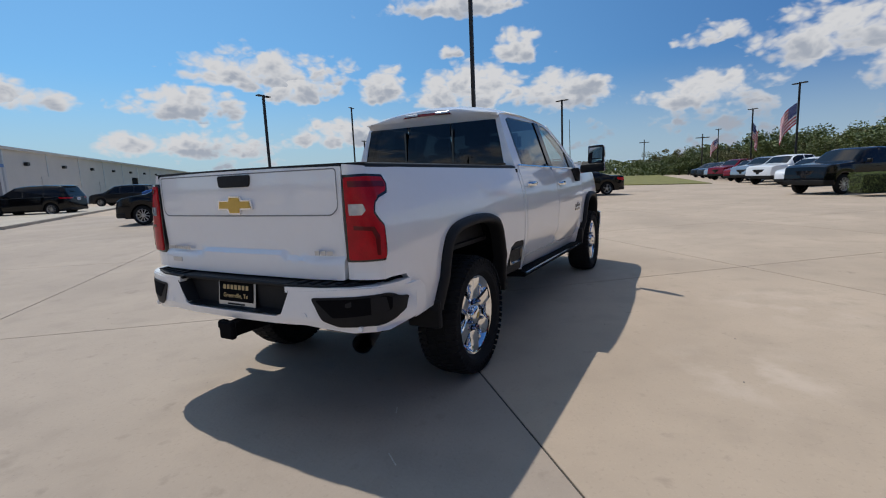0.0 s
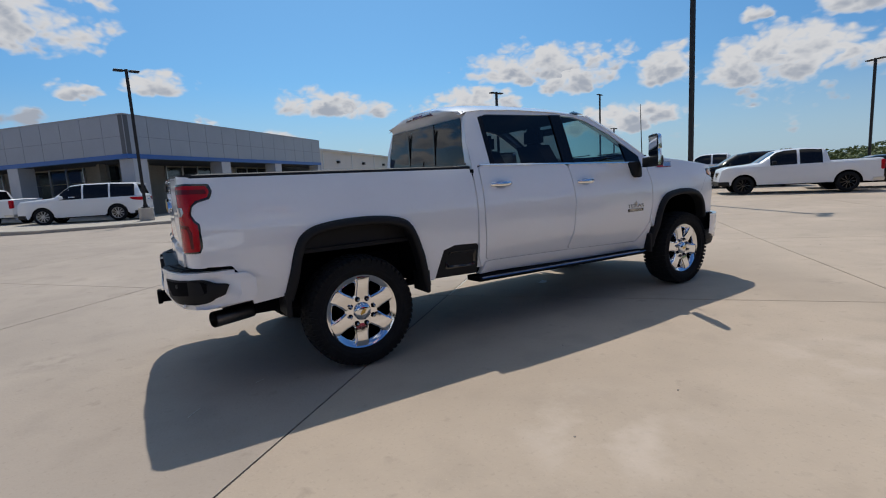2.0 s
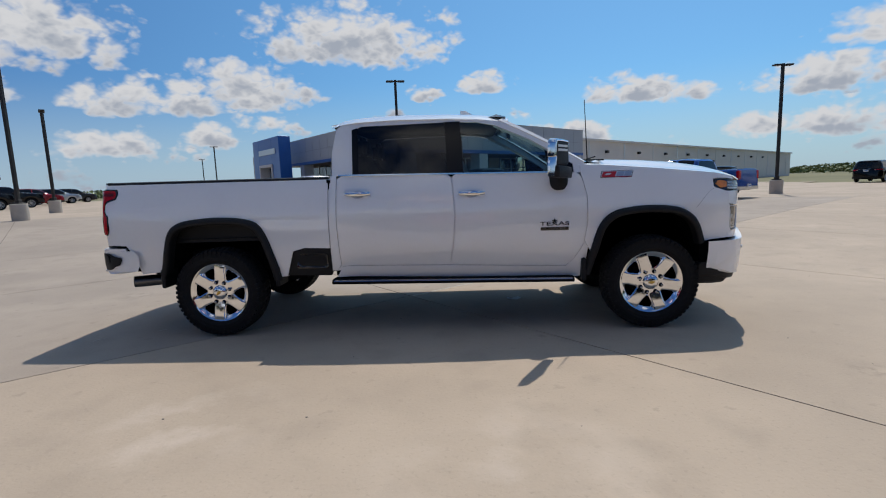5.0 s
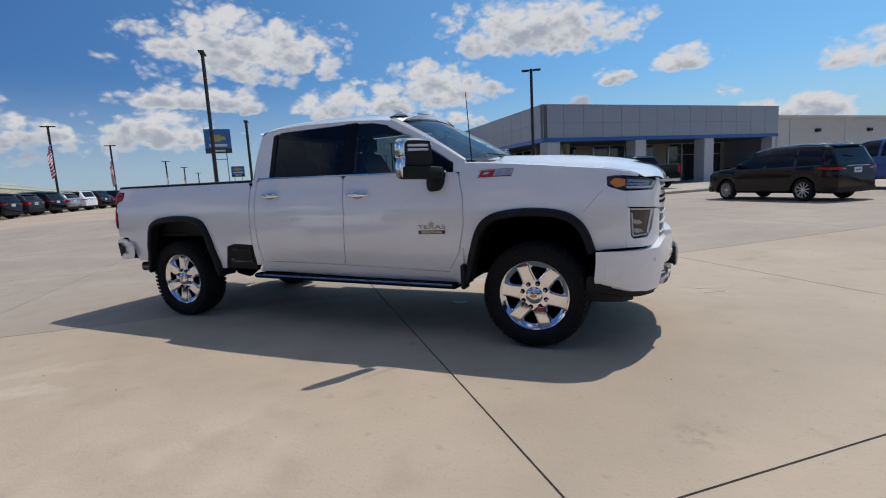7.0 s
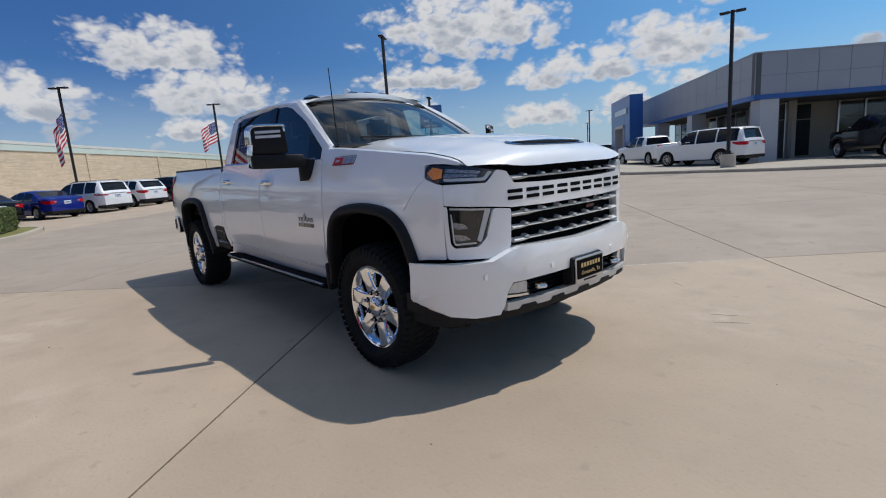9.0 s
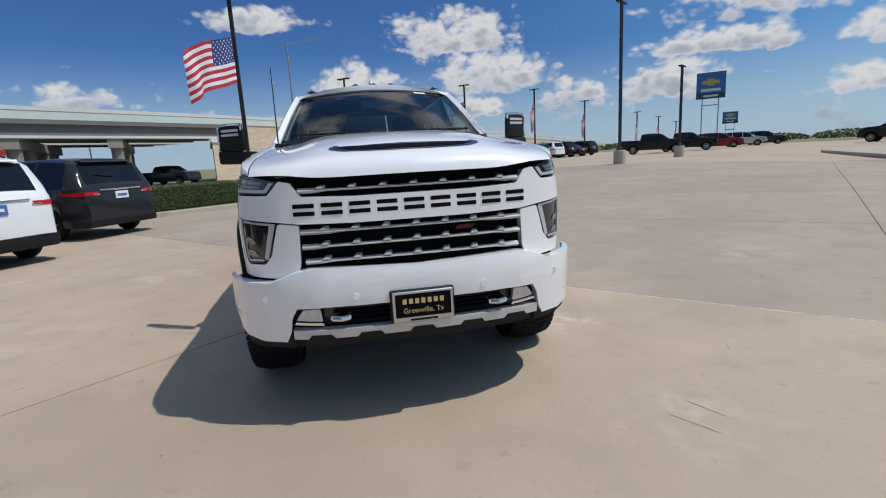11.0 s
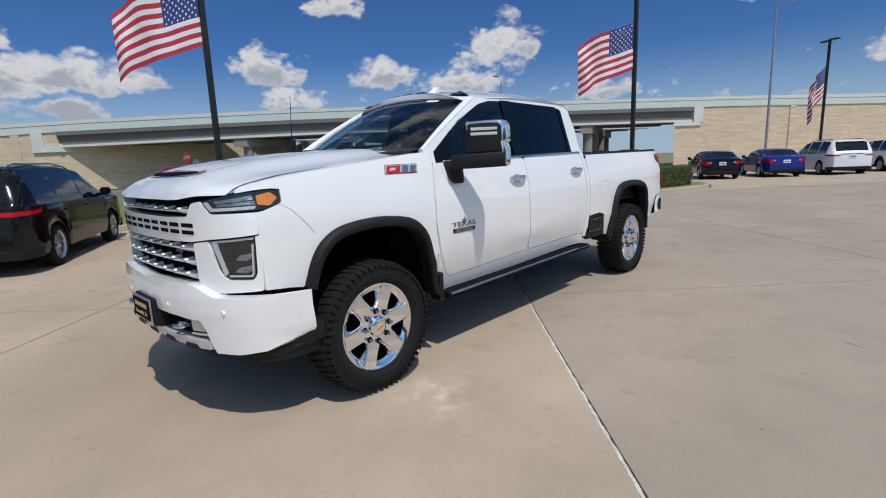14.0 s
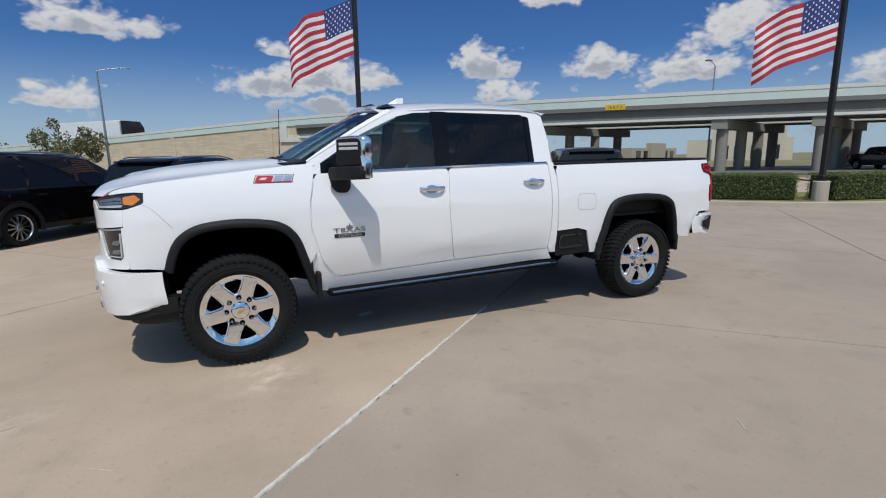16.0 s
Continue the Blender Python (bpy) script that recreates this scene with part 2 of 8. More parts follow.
BOARD = material("board_grip", (0.008, 0.008, 0.009), 0.95, 0, 0.3, 20, bump=0.4, bump_scale=150, spec=0.1)
RUBBER = material("tyre_rubber", (0.012, 0.012, 0.0125), 0.85, 0, 0.25, 25, bump=0.3, bump_scale=120, spec=0.25)
UNDER = material("underbody", (0.005, 0.005, 0.006), 0.9, 0, 0.3, 8, spec=0.1)
CABIN = material("cabin_trim", (0.010, 0.010, 0.012), 0.7, 0, 0.2, 12, bump=0.2, bump_scale=200)
REDLENS = material("red_lens", (0.46, 0.004, 0.012), 0.20, 0, 0.25, 14, coat=0.15, spec=0.25)
DKRED = material("dark_red_lens", (0.13, 0.002, 0.005), 0.2, 0, 0.15, 12, coat=0.2, spec=0.35)
CLEARLENS = material("clear_lens", (0.55, 0.57, 0.6), 0.12, 0.4, 0.2, 30, coat=1.0)
SMOKELENS = material("smoked_lens", (0.018, 0.019, 0.021), 0.10, 0.0, 0.4, 22, coat=0.5)
AMBER = material("amber_lens", (0.75, 0.24, 0.02), 0.15, 0, 0.15, 25, coat=1.0)
MIRROR = material("silvered_glass", (0.80, 0.82, 0.83), 0.02, 1.0, 0.02, 4)
GOLD = material("gold_badge", (0.65, 0.42, 0.10), 0.3, 0.6, 0.06, 10)
GOLDINK = material("gold_ink", (0.62, 0.45, 0.2), 0.6, 0, 0.05, 10)
REDINK = material("red_badge", (0.5, 0.02, 0.03), 0.35, 0, 0.05, 10)
BLUEINK = material("blue_plate", (0.05, 0.16, 0.42), 0.5, 0, 0.1, 10)
FLAGPALE = material("badge_silver", (0.70, 0.70, 0.71), 0.3, 0.3, 0.05, 10)
PAPER = material("white_paper", (0.75, 0.76, 0.77), 0.7, 0, 0.04, 10)
SIDEGLASS = glass("privacy_glass", (0.16, 0.17, 0.18), 0.05)
LAMPGLASS = material("lamp_reflector", (0.30, 0.31, 0.33), 0.18, 0.85, 0.5, 60, bump=0.6, bump_scale=90, coat=1.0)
STEEL = material("dark_steel", (0.17, 0.165, 0.16), 0.4, 1.0, 0.2, 12)
DARKCHROME = material("dark_chrome", (0.34, 0.35, 0.38), 0.1, 1.0, 0.05, 8)
PALELENS = material("pale_lens", (0.52, 0.54, 0.56), 0.2, 0.1, 0.12, 30, coat=0.8)
TRIM = material("black_trim", (0.004, 0.004, 0.005), 0.12, 0, 0.1, 10, spec=0.3)
SEAMGREY = material("panel_gap", (0.24, 0.24, 0.245), 0.8, 0, 0.1, 10)
SLAT = material("satin_silver", (0.62, 0.62, 0.61), 0.42, 0.35, 0.05, 8)
SHIELDGLASS = glass("windshield_glass", (0.50, 0.66, 0.68), 0.06)
FRONTGLASS = glass("front_glass", (0.55, 0.72, 0.74), 0.07)
CARGLASS = material("dark_car_glass", (0.008, 0.009, 0.011), 0.04, 0, 0.1, 4, spec=0.4)


# ---- building helpers ----
def part(name, bm, mats, parent=None, label="", smooth=True, sharp=0.6):
    """Links a bmesh as one mesh object, under a thing or a part."""
    bmesh.ops.recalc_face_normals(bm, faces=bm.faces)
    for f in bm.faces:
        f.smooth = smooth
    if smooth:
        for e in bm.edges:
            if len(e.link_faces) == 2 and e.calc_face_angle(0) > sharp:
                e.smooth = False
    me = bpy.data.meshes.new(name)
    bm.to_mesh(me)
    bm.free()
    for m in mats if isinstance(mats, (list, tuple)) else (mats,):
        me.materials.append(m)
    ob = new(name, me)
    if parent is not None:
        ob.parent = parent
    if label:
        ob["label"] = label
    return ob


def thing(name, label, category, group="", m=None, kind=""):
    ob = new(name)
    ob.empty_display_size = 0.2
    if m is not None:
        ob.matrix_basis = m
    return tagged(ob, label, category, group, kind)


def take(bm, made, m=None, mat=0):
    vs = [g for g in made if isinstance(g, bmesh.types.BMVert)]
    if m is not None:
        bmesh.ops.transform(bm, matrix=m, verts=vs)
    for v in vs:
        for f in v.link_faces:
            f.material_index = mat
    return vs


def box(bm, x0, x1, y0, y1, z0, z1, bevel=0.0, m=None, mat=0, seg=1):
    made = bmesh.ops.create_cube(bm, size=1.0)["verts"]
    bmesh.ops.transform(bm, matrix=Matrix.Translation(((x0 + x1) / 2, (y0 + y1) / 2, (z0 + z1) / 2)) @ Matrix.Diagonal((abs(x1 - x0), abs(y1 - y0), abs(z1 - z0), 1)), verts=made)
    if bevel:
        es = list({e for v in made for e in v.link_edges})
        made = [v for v in bmesh.ops.bevel(bm, geom=es, offset=bevel, segments=seg, affect="EDGES", clamp_overlap=True)["verts"]]
    return take(bm, made, m, mat)


def rod(bm, p0, p1, r0, r1=None, seg=12, mat=0, caps=True):
    p0, p1 = Vector(p0), Vector(p1)
    made = bmesh.ops.create_cone(bm, cap_ends=caps, segments=seg, radius1=r0, radius2=r0 if r1 is None else r1, depth=(p1 - p0).length)["verts"]
    m = Matrix.Translation((p0 + p1) / 2) @ (p1 - p0).to_track_quat("Z", "Y").to_matrix().to_4x4()
    return take(bm, made, m, mat)


def loft(bm, rings, closed=True, caps=True, mat=0):
    """Skins rings of equally many points."""
    rows = [[bm.verts.new(p) for p in ring] for ring in rings]
    faces = []
    for a, b in zip(rows, rows[1:]):
        k = len(a)
        for i in range(k if closed else k - 1):
            j = (i + 1) % k
            try:
                faces.append(bm.faces.new((a[i], a[j], b[j], b[i])))
            except ValueError:
                pass
    if caps and closed:
        for row in (rows[0], rows[-1]):
            try:
                faces.append(bm.faces.new(row))
            except ValueError:
                pass
    for f in faces:
        f.material_index = mat
    return rows


def lathe(bm, profile, seg=48, axis="Y", mat=0, centre=(0, 0, 0), close=False):
    """Turns (radius, along) points about an axis."""
    rings = []
    for i in range(seg):
        a = 2 * math.pi * i / seg
        ring = []
        for r, y in profile:
            p = {"Y": (r * math.cos(a), y, r * math.sin(a)), "Z": (r * math.cos(a), r * math.sin(a), y), "X": (y, r * math.cos(a), r * math.sin(a))}[axis]
            ring.append(Vector(p) + Vector(centre))
        rings.append(ring)
    return loft(bm, rings + [rings[0]], closed=close, caps=False, mat=mat)


def fillet(points, r, seg=4):
    """Rounds the corners of an outline of 2D points."""
    out, k = [], len(points)
    for i in range(k):
        p0, p, p1 = Vector(points[i - 1]), Vector(points[i]), Vector(points[(i + 1) % k])
        d0, d1 = (p0 - p), (p1 - p)
        q = min(r, d0.length * 0.45, d1.length * 0.45)
        a, b = p + d0.normalized() * q, p + d1.normalized() * q
        for s in range(seg + 1):
            t = s / seg
            out.append(tuple((1 - t) ** 2 * a + 2 * t * (1 - t) * p + t * t * b))
    return out


def panel(bm, outline, surface, depth, step=0.12, mat=0):
    """A sheet with the 2D outline (u, v) laid on surface(u, v), its rim turned in by depth (a vector or a function of the point)."""
    base = len(bm.verts)
    loop = [bm.verts.new((u, 0, v)) for u, v in outline]
    f = bm.faces.new(loop)
    f.normal_update()
    got = bmesh.ops.triangulate(bm, faces=[f], ngon_method="EAR_CLIP")["faces"]
    us, vs = [p[0] for p in outline], [p[1] for p in outline]
    geom = set(got) | {e for g in got for e in g.edges} | {v for g in got for v in g.verts}
    for k, (lo, hi) in enumerate(((min(us), max(us)), (min(vs), max(vs)))):
        cuts = int((hi - lo) / step)
        for c in range(1, cuts + 1):
            at = lo + (hi - lo) * c / (cuts + 1)
            no = (1, 0, 0) if k == 0 else (0, 0, 1)
            co = (at, 0, 0) if k == 0 else (0, 0, at)
            res = bmesh.ops.bisect_plane(bm, geom=[g for g in geom if g.is_valid], dist=1e-5, plane_co=co, plane_no=no)
            geom = {g for g in geom if g.is_valid} | set(res["geom"])
    verts = {v for g in geom if isinstance(g, bmesh.types.BMVert) and g.is_valid for v in (g,)}
    faces = {f for v in verts for f in v.link_faces}
    rim = [e for e in {e for f in faces for e in f.edges} if len(e.link_faces) == 1]
    for v in verts:
        v.co = Vector(surface(v.co.x, v.co.z))
    ext = bmesh.ops.extrude_edge_only(bm, edges=rim)["geom"]
    for g in ext:
        if isinstance(g, bmesh.types.BMVert):
            g.co += depth(g.co) if callable(depth) else Vector(depth)
        if isinstance(g, bmesh.types.BMFace):
            faces.add(g)
    for f in faces:
        f.material_index = mat
    return faces


def lerp_list(x, pts):
    """Straight-line reading of (x, value) points."""
    if x <= pts[0][0]:
        return pts[0][1]
    for (x0, y0), (x1, y1) in zip(pts, pts[1:]):
        if x <= x1:
            return y0 + (y1 - y0) * (x - x0) / (x1 - x0)
    return pts[-1][1]


def words(text, size, mat, parent, m, depth=0.004, name="lettering"):
    """Raised letters in the built-in font, centred on m."""
    cu = bpy.data.curves.new(name, "FONT")
    cu.body, cu.size, cu.extrude, cu.align_x, cu.align_y = text, size, depth, "CENTER", "CENTER"
    tmp = bpy.data.objects.new(name, cu)
    me = bpy.data.meshes.new_from_object(tmp)
    bpy.data.objects.remove(tmp)
    me.materials.append(mat)
    ob = new(name, me)
    ob.parent, ob.matrix_basis = parent, m
    return ob


def rise(x, y):
    """The lot climbs gently northwards, more so in the west, and levels off before the showroom."""
    s = y - 0.4
    if s <= 0:
        return 0.0
    k = min(1.0, max(0.0, (x + 16) / 8))
    slope = 0.036 - 0.018 * k
    if s < 2:
        return slope * s * s / 4
    return slope * (min(s, 13.6 - 2.6 * k) - 1) + 0.004 * (1 - k) * min(max(0.0, s - 13.6), 60)


# ---- the lot ----
def concrete(name, color=(0.425, 0.352, 0.266), spots=(), stains=()):
    m = material(name, color, 0.82, 0, 0.07, 0.45, bump=0.25, bump_scale=45)
    n, l = m.node_tree.nodes, m.node_tree.links
    b = n["Principled BSDF"]
    base = b.inputs["Base Color"].links[0].from_socket
    tc = n.new("ShaderNodeTexCoord")
    # worn pale scuffs and darker stains, as shares of the base colour
    for scale, lo, hi, share, amount in ((0.7, 0.50, 0.68, 1.24, 0.45), (0.28, 0.48, 0.70, 0.76, 0.62), (2.3, 0.54, 0.68, 0.80, 0.45), (6.5, 0.64, 0.74, 0.70, 0.6), (38.0, 0.58, 0.8, 0.62, 0.45), (75.0, 0.60, 0.8, 1.35, 0.28)):
        t, r, x = n.new("ShaderNodeTexNoise"), n.new("ShaderNodeMapRange"), n.new("ShaderNodeMixRGB")
        t.inputs["Scale"].default_value, t.inputs["Detail"].default_value = scale, 6
        l.new(tc.outputs["Object"], t.inputs["Vector"])
        r.inputs[1].default_value, r.inputs[2].default_value, r.inputs[4].default_value = lo, hi, amount
        l.new(t.outputs[0], r.inputs[0])
        l.new(r.outputs[0], x.inputs[0])
        l.new(base, x.inputs[1])
        x.inputs[2].default_value = tuple(c * share for c in color) + (1,)
        base = x.outputs[0]
    # pale worn patches at their own places: x, y, reach, strength
    for px, py, reach, amount, tint in [(*q, 1.5) for q in spots] + [(*q, 0.58) for q in stains]:
        off, ln, r, t, g, x = (n.new(k) for k in ("ShaderNodeVectorMath", "ShaderNodeVectorMath", "ShaderNodeMapRange", "ShaderNodeTexNoise", "ShaderNodeMath", "ShaderNodeMixRGB"))
        off.operation, ln.operation, g.operation = "SUBTRACT", "LENGTH", "MULTIPLY"
        off.inputs[1].default_value = (px, py, 0)
        l.new(tc.outputs["Object"], off.inputs[0])
        l.new(off.outputs[0], ln.inputs[0])
        r.inputs[1].default_value, r.inputs[2].default_value, r.inputs[3].default_value, r.inputs[4].default_value = 0.0, reach, 1.0, 0.0
        l.new(ln.outputs["Value"], r.inputs[0])
        t.inputs["Scale"].default_value, t.inputs["Detail"].default_value = 2.2 / reach, 7
        l.new(tc.outputs["Object"], t.inputs["Vector"])
        sh = n.new("ShaderNodeMapRange")
        sh.inputs[1].default_value, sh.inputs[2].default_value, sh.inputs[4].default_value = 0.46, 0.66, amount
        l.new(t.outputs[0], sh.inputs[0])
        l.new(r.outputs[0], g.inputs[0])
        l.new(sh.outputs[0], g.inputs[1])
        l.new(g.outputs[0], x.inputs[0])
        l.new(base, x.inputs[1])
        x.inputs[2].default_value = tuple(c * tint * (1.0 if tint < 1 else k) for c, k in zip(color, (1.0, 1.06, 1.18))) + (1,)
        base = x.outputs[0]
    l.new(base, b.inputs["Base Color"])
    return m


SPOTS_PALE = ((3.90, 1.30, 0.34, 0.95), (5.45, 1.30, 0.5, 0.4), (0.6, -2.7, 0.75, 0.5), (-0.2, -4.0, 0.7, 0.25), (2.6, -3.2, 0.9, 0.4), (2.6, 4.2, 0.8, 0.5))
SPOTS_DARK = ((-2.2, 0.9, 0.30, 0.8), (5.15, -2.04, 0.17, 0.95), (0.6, 4.4, 0.30, 0.8), (-1.6, 3.7, 0.30, 0.8), (-3.6, 3.2, 0.25, 0.8), (4.6, -4.0, 0.14, 0.9), (3.0, -3.6, 0.5, 0.4), (6.2, 3.4, 0.4, 0.4))
# older slabs are greyer, younger ones warm tan
CONCRETE = concrete("lot_concrete_tan", (0.484, 0.380, 0.281), SPOTS_PALE, SPOTS_DARK)
CONCRETE_GREY = concrete("lot_concrete_grey", (0.398, 0.323, 0.254), SPOTS_PALE, SPOTS_DARK)
KERB = concrete("kerb_concrete", (0.46, 0.405, 0.33))
JOINT = material("joint_sealant", (0.06, 0.05, 0.042), 0.9, 0, 0.4, 6)
GRASS = material("dry_grass", (0.20, 0.19, 0.055), 0.95, 0, 0.35, 0.6, bump=1.0, bump_scale=12)
EARTH = material("far_earth", (0.22, 0.20, 0.10), 0.95, 0, 0.3, 0.02)
ASPHALT = material("road_asphalt", (0.16, 0.155, 0.145), 0.9, 0, 0.12, 0.5)

bm = bmesh.new()
span = sorted({*range(-60, 61, 3), *range(-150, 151, 30), -400, 400, -1500, 1500, -4500, 4500})
rows = [[bm.verts.new((x, y, rise(x, y) - (0.05 if max(abs(x), abs(y)) > 70 else 0.0) - 0.07)) for y in span] for x in span]
for a, b in zip(rows, rows[1:]):
    for i in range(len(span) - 1):
        bm.faces.new((a[i], b[i], b[i + 1], a[i + 1]))
tagged(part("ground", bm, EARTH), "dry grassy earth reaching the horizon round the lot", "ground", kind="structure")

# the slabs: a square grid of joints, turned, 4.65 m apart
GRID, TURN, CROSS = 4.58, math.atan(0.9), Vector((1.64, 0.510))
GU, GV = Vector((math.cos(TURN), math.sin(TURN))), Vector((-math.sin(TURN), math.cos(TURN)))


def slab_corner(i, j):
    p = CROSS + GU * (GRID * i) + GV * (GRID * j)
    return Vector((p.x, p.y, rise(p.x, p.y)))


def on_lot(p):
    """The paved part of the plan."""
    return -72 < p.x < 90 and p.y > -13.5 and p.y < 60 and not (p.x > 34 and p.y > 10 + 0.1 * p.x)


pavement = thing("pavement", "tan concrete slabs with dark sealed joints, worn and stained", "pavement", kind="structure")
near, far = [], bmesh.new()
for i in range(-18, 22):
    for j in range(-16, 20):
        c = (slab_corner(i, j) + slab_corner(i + 1, j + 1)) / 2
        if not on_lot(c):
            continue
        if -3 <= i <= 4 and -4 <= j <= 4:
            near.append((i, j))
        else:
            g = 0.003
            q = [slab_corner(i + u, j + v) + Vector((*(GU * (g if u == 0 else -g) + GV * (g if v == 0 else -g)), 0)) for u, v in ((0, 0), (1, 0), (1, 1), (0, 1))]
            top = [far.verts.new(p) for p in q]
            far.faces.new(top)
            low = [far.verts.new(p - Vector((0, 0, 0.015))) for p in q]
            for k in range(4):
                far.faces.new((top[k], low[k], low[(k + 1) % 4], top[(k + 1) % 4]))
part("far_slabs", far, CONCRETE, pavement, smooth=False)["kind"] = "stuff"
for i, j in near:
    bm = bmesh.new()
    g = 0.0065
    n = 4
    grid = []
    for a in range(n + 1):
        line = []
        for b in range(n + 1):
            ua, vb = i + min(max(a / n, g / GRID), 1 - g / GRID), j + min(max(b / n, g / GRID), 1 - g / GRID)
            line.append(bm.verts.new(slab_corner(ua, vb)))
        grid.append(line)
    for a in range(n):
        for b in range(n):
            bm.faces.new((grid[a][b], grid[a + 1][b], grid[a + 1][b + 1], grid[a][b + 1]))
    rim = [e for e in bm.edges if len(e.link_faces) == 1]
    for v in bmesh.ops.extrude_edge_only(bm, edges=rim)["geom"]:
        if isinstance(v, bmesh.types.BMVert):
            v.co.z -= 0.012
    part("slab", bm, CONCRETE_GREY if j >= 0 else CONCRETE, pavement, smooth=False)
bm = bmesh.new()
made = {}
for i in range(-18, 22):
    for j in range(-16, 20):
        c = (slab_corner(i, j) + slab_corner(i + 1, j + 1)) / 2
        if on_lot(c):
            n = 4 if (i, j) in near else 1
            for a in range(n):
                for b in range(n):
                    q = []
                    for u, v in ((0, 0), (1, 0), (1, 1), (0, 1)):
                        key = (i + (a + u) / n, j + (b + v) / n)
                        if key not in made:
                            made[key] = bm.verts.new(slab_corner(*key) - Vector((0, 0, 0.006)))
                        q.append(made[key])
                    bm.faces.new(q)
part("joint_filler", bm, JOINT, pavement, "dark joint sealant", smooth=False)


# ---- the white pickup ----
truck = thing("pickup_truck", "white crew-cab pickup truck with chrome wheels and black flares", "truck")


def half(x):
    """Half width of the body along its length."""
    return lerp_list(x, [(-1.06, 0.945), (-0.8, 0.962), (0, 0.968), (2.5, 0.972), (3.6, 0.968), (4.2, 0.955), (4.45, 0.938), (4.60, 0.923), (4.69, 0.905)])


def flank(x, z):
    """Half width at a height: fullest at door middle, drawn in below and at the shoulder, with a crease."""
    if z > 1.05:
        d = -0.088 * ((z - 1.05) / 0.42) ** 2
    else:
        d = -0.035 * ((1.05 - z) / 0.45) ** 2
    crease = 0.007 * math.exp(-((z - (0.80 - 0.012 * x)) / 0.035) ** 2)
    # the doors tuck in below their lower crease
    k = min(1.0, max(0.0, (x - 1.10) / 0.2)) * min(1.0, max(0.0, (3.50 - x) / 0.2))
    return half(x) + d + crease - 0.20 * k * max(0.0, 0.83 - z)


def side(s):
    return lambda x, z: (x, s * flank(x, z), z)


# plan of the nose from the middle out and round the corner: x, y
NOSE = [(4.985, 0), (4.982, 0.2), (4.972, 0.38), (4.955, 0.54), (4.915, 0.68), (4.855, 0.79), (4.775, 0.868), (4.69, 0.905), (4.60, 0.923), (4.45, 0.938), (4.2, 0.955)]


def nose_run():
    """The nose's plan as (run from the middle, x, y)."""
    pts, out, run = arc_points(NOSE, 6), [], 0.0
    for i, p in enumerate(pts):
        run += math.dist(p, pts[i - 1]) if i else 0.0
        out.append((run, *p))
    return out


def nose_at(a, z, out=0.0):
    """Point on the nose at a run a from the middle (its sign is the side) and height z."""
    x, y = lerp_list(abs(a), NOSE_X), lerp_list(abs(a), NOSE_Y)
    k = min(1.0, max(0.0, (y - 0.5) / 0.4))
    k = k * k * (3 - 2 * k)
    y -= k * (half(4.6) - flank(4.6, z))
    dx, dy = lerp_list(abs(a) + 0.01, NOSE_X) - lerp_list(abs(a) - 0.01, NOSE_X), lerp_list(abs(a) + 0.01, NOSE_Y) - lerp_list(max(0, abs(a) - 0.01), NOSE_Y)
    d = math.hypot(dx, dy)
    return Vector((x + out * dy / d, math.copysign(y - out * dx / d, a), z))


def wing(s):
    """The flank, carried on round the nose corner ahead of x = 4.6."""
    return lambda q, z: (q, s * flank(q, z), z) if q <= 4.6 else nose_at(s * (1.110 - (q - 4.6)), z)


def belt(x):
    return 1.478 - 0.0205 * (x - 1.3)


def inward(s, d=0.03):
    return Vector((0, -s * d, 0))


def arc_points(pts, n=5):
    """A smooth run through points (Catmull-Rom)."""
    out = []
    for i in range(len(pts) - 1):
        p0, p1, p2, p3 = (Vector(pts[max(0, min(len(pts) - 1, k))]) for k in (i - 1, i, i + 1, i + 2))
        for s in range(n):
            t = s / n
            out.append(tuple(0.5 * (2 * p1 + (p2 - p0) * t + (2 * p0 - 5 * p1 + 4 * p2 - p3) * t * t + (3 * p1 - p0 - 3 * p2 + p3) * t ** 3)))
    return out + [tuple(pts[-1])]


NOSE_X = [(a, x) for a, x, y in nose_run()]
NOSE_Y = [(a, y) for a, x, y in nose_run()]
REAR_ARCH = arc_points([(-0.56, 0.60), (-0.515, 0.74), (-0.45, 0.97), (-0.38, 1.065), (-0.24, 1.115), (0.05, 1.135), (0.32, 1.11), (0.46, 1.03), (0.555, 0.79), (0.61, 0.53)])
FRONT_ARCH = arc_points([(3.43, 0.50), (3.505, 0.76), (3.575, 0.96), (3.68, 1.065), (3.83, 1.105), (4.03, 1.118), (4.25, 1.095), (4.38, 1.03), (4.455, 0.93), (4.505, 0.78)])


def shrink(pts, d, c):
    """Moves points towards c by d metres."""
    return [tuple(Vector(p) - (Vector(p) - Vector(c)).normalized() * d) for p in pts]


